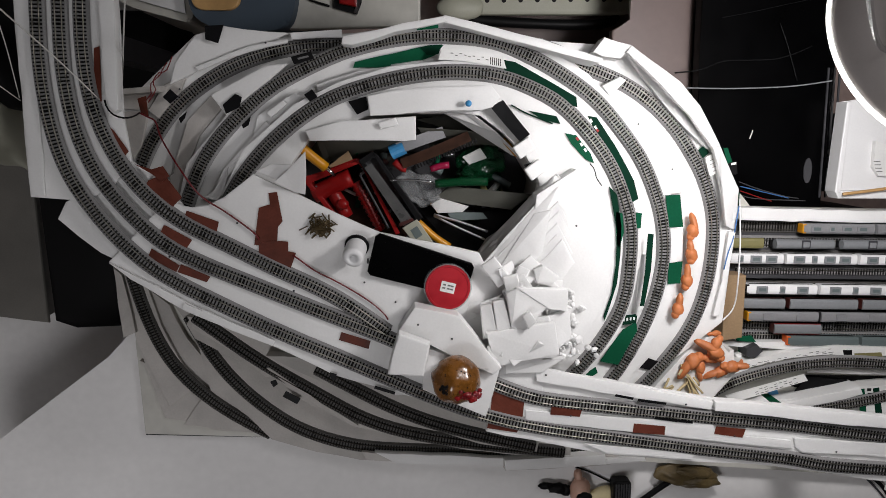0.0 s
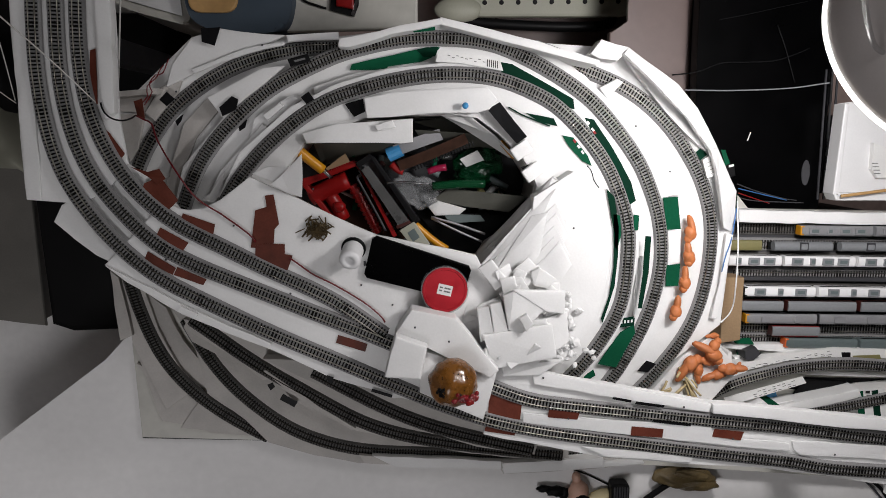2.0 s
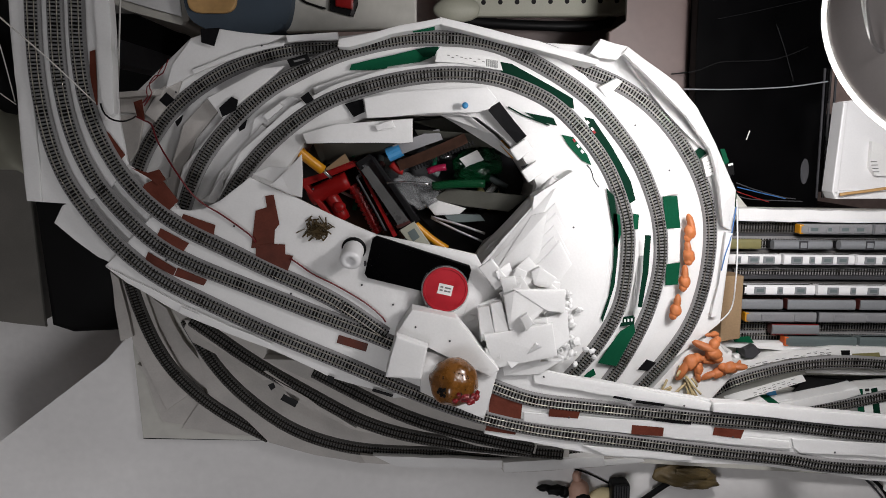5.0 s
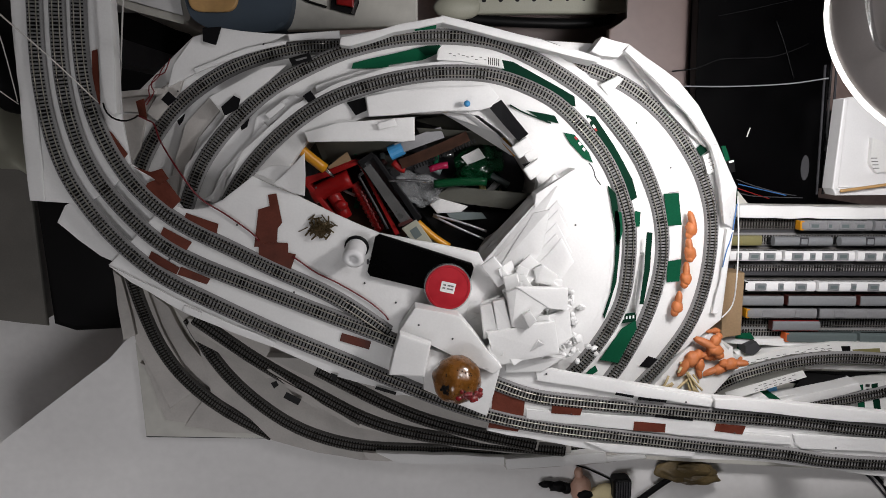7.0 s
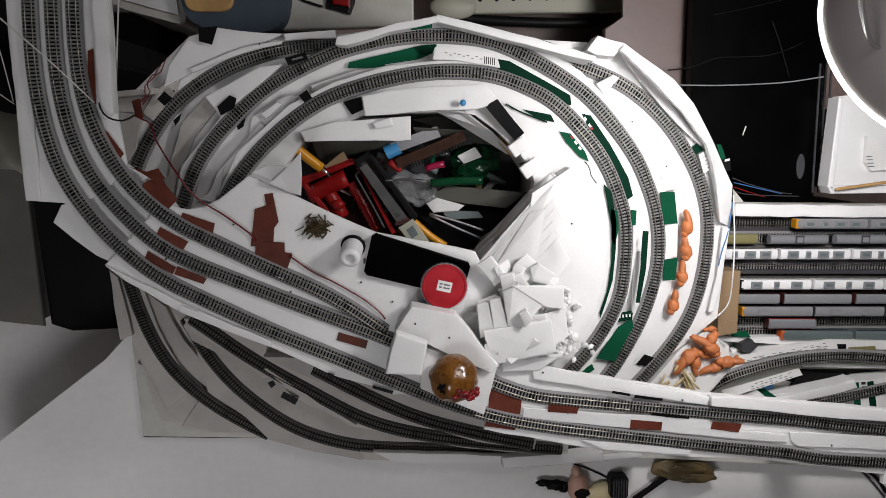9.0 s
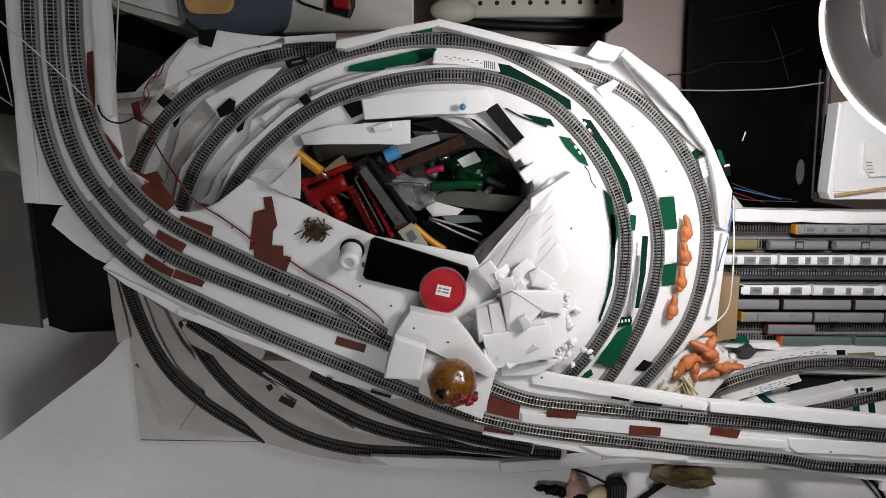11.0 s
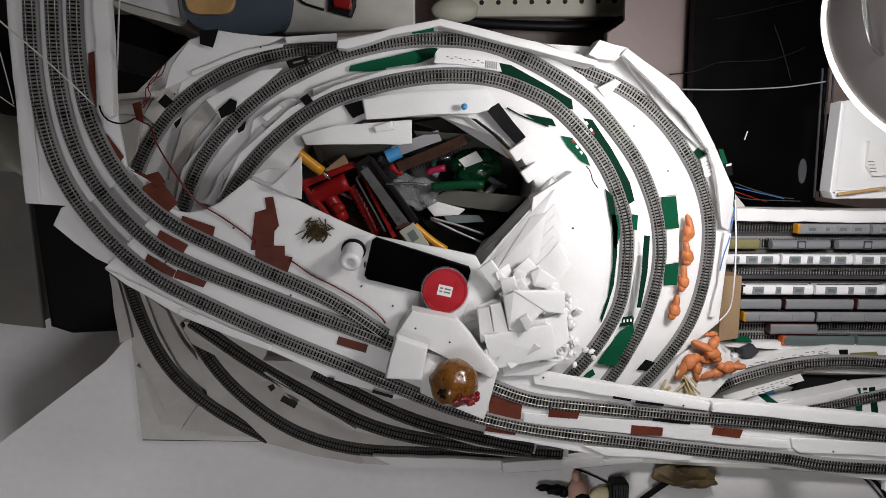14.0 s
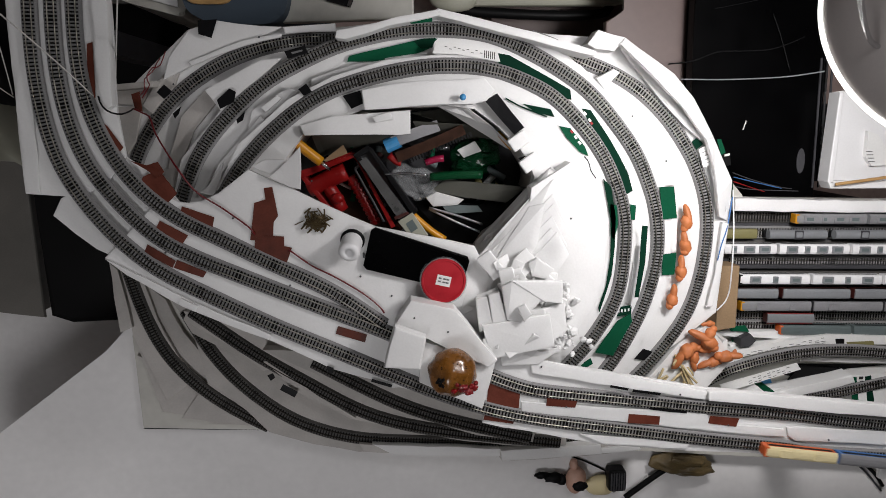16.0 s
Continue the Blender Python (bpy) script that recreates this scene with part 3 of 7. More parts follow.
# Tracks.
I_TRACK = [(-0.3024, -0.1342, 0.158), (-0.2903, -0.1049, 0.158), (-0.2783, -0.0851, 0.158), (-0.254, -0.0507, 0.158), (-0.2176, -0.0122, 0.158), (-0.1674, 0.0286, 0.158), (-0.1213, 0.0554, 0.158), (-0.0941, 0.0649, 0.158), (-0.0397, 0.0805, 0.158), (0.0251, 0.0918, 0.158), (0.0831, 0.0937, 0.158), (0.1413, 0.087, 0.158), (0.1967, 0.0656, 0.158), (0.2347, 0.0439, 0.158), (0.2847, -0.0071, 0.158), (0.3181, -0.0544, 0.158), (0.3371, -0.0969, 0.158), (0.3508, -0.1409, 0.158), (0.3535, -0.1853, 0.158), (0.348, -0.2595, 0.158), (0.3345, -0.2994, 0.158), (0.3023, -0.3521, 0.158), (0.2749, -0.3848, 0.158), (0.2379, -0.4235, 0.158)]
M_TRACK = [(-0.37, -0.1343, 0.13), (-0.3593, -0.1024, 0.13), (-0.338, -0.0518, 0.13), (-0.3083, -0.0089, 0.13), (-0.2719, 0.0292, 0.13), (-0.2243, 0.0697, 0.13), (-0.1774, 0.0959, 0.13), (-0.1228, 0.1213, 0.13), (-0.0951, 0.1309, 0.13), (-0.0213, 0.1476, 0.13), (0.0482, 0.1514, 0.13), (0.126, 0.1449, 0.13), (0.1822, 0.1234, 0.13), (0.2391, 0.0929, 0.13), (0.2932, 0.0549, 0.13), (0.3355, 0.0082, 0.13), (0.3738, -0.0429, 0.13), (0.3966, -0.092, 0.13), (0.4107, -0.1323, 0.13), (0.418, -0.1853, 0.13), (0.4147, -0.2381, 0.13), (0.3974, -0.3032, 0.13), (0.3743, -0.3533, 0.13), (0.346, -0.4029, 0.13), (0.317, -0.4398, 0.13)]
O_LEFT = [(-0.45, -0.0768, 0.1), (-0.441, -0.0492, 0.1), (-0.4316, -0.0291, 0.1), (-0.4095, 0.0063, 0.1), (-0.3766, 0.046, 0.1), (-0.3316, 0.081, 0.1), (-0.2836, 0.1077, 0.1), (-0.2279, 0.1274, 0.1), (-0.1726, 0.1374, 0.1), (-0.1336, 0.1393, 0.1), (-0.0811, 0.1387, 0.1)]
O_RIGHT = [(0.2031, 0.1418, 0.1), (0.248, 0.1268, 0.1), (0.2868, 0.1053, 0.1), (0.341, 0.0846, 0.1), (0.3914, 0.0527, 0.1), (0.4342, 0.0121, 0.1), (0.461, -0.0243, 0.1), (0.4885, -0.0697, 0.1), (0.5083, -0.1273, 0.1), (0.5131, -0.1778, 0.1), (0.5081, -0.2447, 0.1), (0.4909, -0.3116, 0.1), (0.4598, -0.3671, 0.1), (0.3999, -0.4405, 0.1), (0.3658, -0.4691, 0.1)]
CURVED = "grey-ballasted curved model track on white foam"
for line in (I_TRACK, M_TRACK, O_LEFT, O_RIGHT):
    track(line, CURVED)
track([(-0.5013, -0.2421, 0.02), (-0.497, -0.2688, 0.02), (-0.4805, -0.3227, 0.02), (-0.4545, -0.3913, 0.02), (-0.4121, -0.4495, 0.02), (-0.3592, -0.4946, 0.02), (-0.3141, -0.5248, 0.02), (-0.2654, -0.5509, 0.02)], "dark curved model track on the lowest level", bed=BALLAST_DARK)
track([(-0.3993, -0.3221, 0.034), (-0.385, -0.3555, 0.034), (-0.3555, -0.4072, 0.034), (-0.3173, -0.4556, 0.034), (-0.264, -0.5005, 0.034), (-0.2221, -0.5337, 0.034), (-0.1587, -0.5578, 0.034), (-0.105, -0.5731, 0.034), (-0.0351, -0.5788, 0.034), (0.0278, -0.5811, 0.034), (0.1332, -0.5908, 0.034), (0.2181, -0.5935, 0.034), (0.3259, -0.5922, 0.034), (0.389, -0.5877, 0.034)], "dark curved model track along the table edge", bed=BALLAST_DARK)
track([(-0.3749, -0.3103, 0.082), (-0.3508, -0.3275, 0.082), (-0.2903, -0.3766, 0.082), (-0.2275, -0.4182, 0.082), (-0.1637, -0.4553, 0.082), (-0.1001, -0.497, 0.082), (-0.0345, -0.5212, 0.082), (0.0268, -0.5361, 0.082), (0.1281, -0.5518, 0.082), (0.1996, -0.5606, 0.082), (0.2715, -0.5684, 0.082)], "dark curved model track below the upper deck", bed=BALLAST_DARK)
track([(-0.1664, -0.3965, 0.11), (-0.1428, -0.4099, 0.11), (-0.097, -0.4368, 0.11), (-0.0333, -0.4715, 0.11), (0.0263, -0.4971, 0.11), (0.1152, -0.5215, 0.11), (0.165, -0.5349, 0.11), (0.2151, -0.5463, 0.11)], "dark model track half under the upper deck", bed=BALLAST_DARK)
SOUTH = [(-0.527, 0.2323, 0.222), (-0.5301, 0.1864, 0.222), (-0.5324, 0.0929, 0.222), (-0.5245, 0.013, 0.222), (-0.5071, -0.0524, 0.222), (-0.4769, -0.1066, 0.222), (-0.4352, -0.16, 0.222), (-0.3758, -0.2112, 0.222), (-0.2854, -0.2609, 0.222), (-0.2014, -0.3036, 0.222), (-0.1159, -0.3424, 0.222), (-0.0289, -0.3829, 0.222), (0.0506, -0.4183, 0.222), (0.1223, -0.4437, 0.222), (0.2038, -0.463, 0.222), (0.3318, -0.4833, 0.222), (0.471, -0.504, 0.222), (0.612, -0.5221, 0.222), (0.7725, -0.5438, 0.222)]
MIDDLE = [(-0.4959, 0.2325, 0.222), (-0.4987, 0.1866, 0.222), (-0.5006, 0.093, 0.222), (-0.4907, 0.013, 0.222), (-0.4672, -0.0525, 0.222), (-0.4315, -0.1042, 0.222), (-0.381, -0.1569, 0.222), (-0.3243, -0.1908, 0.222), (-0.2414, -0.2271, 0.222), (-0.1487, -0.2667, 0.222), (-0.0716, -0.2987, 0.222), (-0.0283, -0.3182, 0.222), (0.0418, -0.3517, 0.222), (0.0949, -0.3754, 0.222), (0.1307, -0.3907, 0.222), (0.1667, -0.4061, 0.222), (0.2028, -0.4159, 0.222), (0.2934, -0.4277, 0.222), (0.4679, -0.4494, 0.222), (0.6077, -0.465, 0.222), (0.7671, -0.4871, 0.222)]
INNER = [(-0.4654, 0.2328, 0.222), (-0.4689, 0.1869, 0.222), (-0.4707, 0.1089, 0.222), (-0.4624, 0.0372, 0.222), (-0.4385, -0.0262, 0.222), (-0.4013, -0.0825, 0.222), (-0.3461, -0.1299, 0.222), (-0.281, -0.1644, 0.222), (-0.2149, -0.1994, 0.222), (-0.1478, -0.2314, 0.222), (-0.1054, -0.2556, 0.222), (-0.0713, -0.28, 0.222), (-0.0369, -0.3054, 0.222)]
END = SOUTH[-1]
track(SOUTH + [tuple(Vector(END) + Vector((0.9, -0.06, 0)))], "straight and curved model track on the upper deck's edge")
track(MIDDLE + [tuple(Vector(MIDDLE[-1]) + Vector((0.3, -0.03, 0)))], "model track running through a turnout on the upper deck")
track(INNER, "curved model track joining a turnout")
track([(0.5147, -0.4965, 0.045), (0.5403, -0.4794, 0.045), (0.5824, -0.4549, 0.045), (0.6344, -0.4383, 0.045), (0.6941, -0.425, 0.045), (0.7555, -0.4182, 0.045), (0.8218, -0.4179, 0.045), (0.9109, -0.4267, 0.045)], "curved model track leading to the storage yard")
track([(0.6816, -0.5168, 0.045), (0.7276, -0.512, 0.045), (0.7851, -0.5029, 0.045), (0.8415, -0.4927, 0.045), (0.9373, -0.4743, 0.045)], "model track leading to the storage yard")
foam([(0.827, -0.4562, 0.229), (0.8838, -0.4601, 0.229), (0.8966, -0.5745, 0.229), (0.8392, -0.5733, 0.229)], 0.01)
sheet("approach_board", [(0.78, -0.49, .222), (1.75, -0.55, .222), (1.75, -0.65, .222), (0.78, -0.585, .222)], 0.01, FOAM, "white foam board carrying the approach track", "board")
sheet("board_post", [(1.68, -0.59, .212), (1.72, -0.59, .212), (1.72, -0.63, .212), (1.68, -0.63, .212)], 0.01, FOAM_GREY, "post under the approach board", "post", -0.75)

# Storage yard.
YARD = [((0.5974, -0.1688, 0.004), (0.9568, -0.1748, 0.004)), ((0.5833, -0.1982, 0.004), (0.9598, -0.2036, 0.004)), ((0.5849, -0.2246, 0.004), (0.9627, -0.2315, 0.004)), ((0.5974, -0.2546, 0.004), (0.9657, -0.2607, 0.004)),
        ((0.6098, -0.2815, 0.004), (0.9687, -0.2889, 0.004)), ((0.6008, -0.3084, 0.004), (0.9716, -0.3163, 0.004)), ((0.6077, -0.3324, 0.004), (0.9741, -0.3405, 0.004)), ((0.6037, -0.3553, 0.004), (0.9766, -0.3648, 0.004)),
        ((0.6051, -0.3772, 0.004), (0.9791, -0.3882, 0.004))]
sheet("yard_board", [(0.5757, -0.1603, 0.004), (0.9559, -0.1664, 0.004), (0.9805, -0.4016, 0.004), (0.5896, -0.3903, 0.004)], 0.004, GREY_DARK, "dark grey board under the storage tracks", "board", 0.0, bevel=0)
for k, (a, c) in enumerate(YARD):
    a, c = Vector(a), Vector(c)
    track([a, a.lerp(c, 0.33), a.lerp(c, 0.66), c], "straight storage track in the yard", "storage yard tracks", BALLAST_DARK if k in (0, 2, 4, 5, 6) else None)
foam([(0.5908, -0.1327, 0.03), (0.9349, -0.1424, 0.03), (0.9371, -0.1631, 0.03), (0.5923, -0.1552, 0.03)], 0.03, "white foam border strip of the yard", floor=0.0)
foam([(0.5726, -0.3804, 0.03), (0.701, -0.3841, 0.03), (0.962, -0.4003, 0.03), (0.9633, -0.4135, 0.03), (0.7021, -0.3993, 0.03), (0.5731, -0.3891, 0.03)], 0.03, "white foam border strip of the yard", floor=0.0)
sheet("cardboard_strip", [(0.5606, -0.2518, 0.05), (0.5989, -0.2532, 0.05), (0.598, -0.3686, 0.05), (0.5617, -0.3745, 0.05)], 0.004, CARDBOARD, "plain brown cardboard flap beside the yard", "cardboard", 0.0)


# Desk lamp
def desk_lamp():
    m = look(LAMP_AT, LAMP_AIM) @ pose(0, 0, 0.012)
    ob = thing("desk_lamp", m, "large round desk lamp with warm grey shade, switched on", "lamp")
    R = 0.12
    shell = [(R, 0), (R * 0.99, 0.014), (R * 0.93, 0.034), (R * 0.8, 0.055), (R * 0.6, 0.07), (R * 0.3, 0.08), (0.0, 0.083)]
    inner = [(0.0, 0.079), (R * 0.58, 0.066), (R * 0.9, 0.032), (R * 0.97, 0.0)]
    part("shade", lathe(shell + inner, 64), LAMP_SHADE, ob, smooth=True)
    part("diffuser_rim", lathe([(R * 0.97, -0.004), (R * 1.014, -0.004), (R * 1.014, 0.001), (R * 0.97, 0.001), (R * 0.97, -0.004)], 64), GLOW, ob, "glowing white rim", smooth=True)
    inv = m.inverted()
    pts = [inv @ Vector(q) for q in ((0.4386, 0.0693, 0.66), (0.3981, 0.0729, 0.7), (0.366, 0.0817, 0.74), (0.3239, 0.094, 0.8), (0.2854, 0.1075, 0.86), (0.2624, 0.1413, 0.9), (0.9, 0.75, 0.93), (1.1, 1.0, 0.9))]
    part("arm", tube_bm(smooth_path(pts, 0.01), 0.0023, 10), STEEL, ob, "bent steel arm", smooth=True)
    part("pole", tube_bm([inv @ Vector((1.1, 1.0, 0.92)), inv @ Vector((1.1, 1.0, -0.75))], 0.011, 12), STEEL, ob)


desk_lamp()
# Housings out of view, one of them over the added fill.
for at in (FILL_LAMP, BACK_LAMP):
    fixture = thing("ceiling_lamp", pose(at[0], at[1], 1.9), "unseen round white ceiling lamp, switched on", "lamp", "ceiling lamps")
    part("housing", lathe([(0.0, 0.05), (0.34, 0.05), (0.34, -0.03), (0.32, -0.03), (0.32, 0.03), (0.0, 0.03)], 48), WHITE, fixture)


# Tape
def tape(pts, mat=TAPE, th=0.0006, label="strip of glossy brown packing tape on foam", name="tape_strip"):
    return sheet(name, pts, th, mat, label, "tape", bevel=0, ragged=0.0008, group="tape strips")


for pts in ([(-0.39, -0.0691, 0.2236), (-0.3665, -0.0592, 0.2236), (-0.3421, -0.0943, 0.2236), (-0.3648, -0.1161, 0.2236), (-0.3995, -0.0899, 0.2236)], [(-0.3365, -0.1137, 0.2236), (-0.2899, -0.1308, 0.2236), (-0.2941, -0.1487, 0.2236), (-0.3443, -0.1348, 0.2236)], [(-0.3708, -0.1347, 0.2236), (-0.3305, -0.1579, 0.2236), (-0.3413, -0.1732, 0.2236), (-0.3802, -0.1533, 0.2236)],
            [(-0.3912, -0.1703, 0.2236), (-0.351, -0.1964, 0.2236), (-0.3566, -0.2067, 0.2236), (-0.397, -0.1831, 0.2236)], [(-0.3492, -0.1947, 0.2236), (-0.3065, -0.214, 0.2236), (-0.312, -0.2227, 0.2236), (-0.3549, -0.2067, 0.2236)], [(-0.1114, -0.3024, 0.2236), (-0.0666, -0.3172, 0.2236), (-0.0702, -0.3298, 0.2236), (-0.1151, -0.3149, 0.2236)],
            [(-0.2148, -0.088, 0.2236), (-0.2022, -0.0864, 0.2236), (-0.1954, -0.1304, 0.2236), (-0.2024, -0.1389, 0.2236), (-0.2051, -0.1681, 0.2236), (-0.2387, -0.1661, 0.2236), (-0.2298, -0.1099, 0.2236), (-0.2129, -0.1049, 0.2236)], [(-0.2317, -0.1627, 0.2242), (-0.2114, -0.1593, 0.2242), (-0.1879, -0.1612, 0.2242), (-0.1883, -0.1758, 0.2242), (-0.1766, -0.1785, 0.2242), (-0.1877, -0.2079, 0.2242), (-0.2327, -0.1885, 0.2242)],
            [(-0.4553, 0.1207, 0.2226), (-0.4472, 0.1231, 0.2226), (-0.4495, 0.0453, 0.2226), (-0.4591, 0.0453, 0.2226)], [(-0.4438, 0.0114, 0.2226), (-0.4361, 0.0049, 0.2226), (-0.4155, -0.0262, 0.2226), (-0.4243, -0.036, 0.2226)], [(0.1234, -0.3909, 0.2236), (0.1738, -0.4177, 0.2236), (0.1715, -0.4439, 0.2236), (0.1203, -0.4356, 0.2236)],
            [(0.1186, -0.4468, 0.2236), (0.1673, -0.457, 0.2236), (0.163, -0.4701, 0.2236), (0.1151, -0.4618, 0.2236)], [(0.2165, -0.4266, 0.2266), (0.2653, -0.433, 0.2266), (0.262, -0.4442, 0.2266), (0.215, -0.4396, 0.2266)], [(0.3495, -0.4569, 0.2266), (0.4008, -0.4625, 0.2266), (0.3997, -0.4768, 0.2266), (0.3483, -0.4721, 0.2266)],
            [(0.3453, -0.4895, 0.2236), (0.3943, -0.4971, 0.2236), (0.393, -0.5076, 0.2236), (0.343, -0.501, 0.2236)], [(0.4834, -0.4639, 0.2266), (0.5317, -0.4695, 0.2266), (0.527, -0.4838, 0.2266), (0.4805, -0.4763, 0.2266)], [(0.4853, -0.4433, 0.2236), (0.5319, -0.4517, 0.2236), (0.5304, -0.4574, 0.2236), (0.4838, -0.449, 0.2236)]):
    tape(pts)
tape([(-0.4078, -0.045, 0.2245), (-0.3833, -0.0524, 0.226), (-0.3646, -0.0473, 0.232), (-0.3564, -0.0622, 0.23), (-0.3696, -0.0707, 0.226), (-0.3837, -0.0591, 0.226)], label="crumpled brown tape over a track end")
tape([(-0.421, 0.0522, 0.16), (-0.4062, 0.0562, 0.165), (-0.409, 0.026, 0.15), (-0.4219, 0.0287, 0.145)], label="small brown tape flag on a wire joint")
BT = "strip of matt black tape on foam"
for pts in ([(-0.3231, 0.1655, 0.1255), (-0.2933, 0.1673, 0.1255), (-0.3034, 0.1391, 0.1255), (-0.3232, 0.145, 0.1255)], [(-0.3944, 0.0565, 0.1235), (-0.3822, 0.0688, 0.1235), (-0.3696, 0.0574, 0.1235), (-0.3835, 0.046, 0.1235)], [(-0.3715, 0.0231, 0.1235), (-0.3576, 0.0346, 0.1235), (-0.3618, 0.0231, 0.1235), (-0.3684, 0.0151, 0.1235)],
            [(-0.296, 0.0436, 0.1445), (-0.2815, 0.0557, 0.1445), (-0.276, 0.0609, 0.1445), (-0.2658, 0.0558, 0.1445), (-0.2699, 0.0402, 0.1445), (-0.2914, 0.0297, 0.1445)], [(-0.2676, 0.0131, 0.1445), (-0.253, 0.0263, 0.1445), (-0.2571, 0.0123, 0.1445), (-0.2661, 0.007, 0.1445)], [(-0.0993, 0.0484, 0.162), (-0.0713, 0.0562, 0.162), (-0.0681, 0.0364, 0.162), (-0.0857, 0.0286, 0.162)],
            [(0.1203, 0.0396, 0.178), (0.1394, 0.0507, 0.178), (0.1836, -0.0017, 0.17), (0.1681, -0.0131, 0.168)], [(-0.1668, 0.0585, 0.162), (-0.1544, 0.0671, 0.162), (-0.1461, 0.0552, 0.162), (-0.1584, 0.0483, 0.162)], [(-0.2498, -0.4264, 0.09), (-0.2399, -0.4225, 0.09), (-0.2363, -0.4307, 0.09), (-0.2443, -0.4367, 0.09)],
            [(-0.223, -0.4432, 0.09), (-0.1981, -0.458, 0.09), (-0.2043, -0.4682, 0.09), (-0.2292, -0.4534, 0.09)], [(0.1749, -0.0495, 0.162), (0.1875, -0.046, 0.162), (0.1968, -0.0638, 0.162), (0.1878, -0.062, 0.162)], [(0.3159, -0.4041, 0.236), (0.3448, -0.4101, 0.236), (0.3432, -0.4138, 0.236), (0.3142, -0.4078, 0.236)],
            [(0.3537, -0.414, 0.231), (0.3992, -0.4212, 0.231), (0.3975, -0.4249, 0.231), (0.3521, -0.4186, 0.231)], [(-0.0605, -0.3882, 0.2265), (-0.029, -0.3988, 0.2265), (-0.0308, -0.4033, 0.2265), (-0.0623, -0.3927, 0.2265)], [(-0.1299, -0.3653, 0.2265), (-0.1195, -0.3691, 0.2265), (-0.1232, -0.3791, 0.2265), (-0.1284, -0.3772, 0.2265)],
            [(0.3835, -0.446, 0.227), (0.4442, -0.4546, 0.227), (0.4444, -0.4583, 0.227), (0.3819, -0.4497, 0.227)], [(0.3942, -0.406, 0.104), (0.4094, -0.3878, 0.104), (0.4267, -0.3941, 0.104), (0.4124, -0.4093, 0.104)]):
    tape(pts, TAPE_BLACK, label=BT)
tag = thing("track_label", Matrix.Identity(4), "small black plastic label beside a track", "label")
part("plate", prism([(-0.1883, 0.1168, 0.146), (-0.1567, 0.1255, 0.146), (-0.1518, 0.1144, 0.146), (-0.1834, 0.1057, 0.146)], 0.004, bevel=0.001), BLACK, tag)
part("letter_bar", prism([(-0.1778, 0.1151, 0.1468), (-0.1611, 0.1194, 0.1468), (-0.1595, 0.1169, 0.1468), (-0.1761, 0.1125, 0.1468)], 0.0006), INK_GREY, tag)

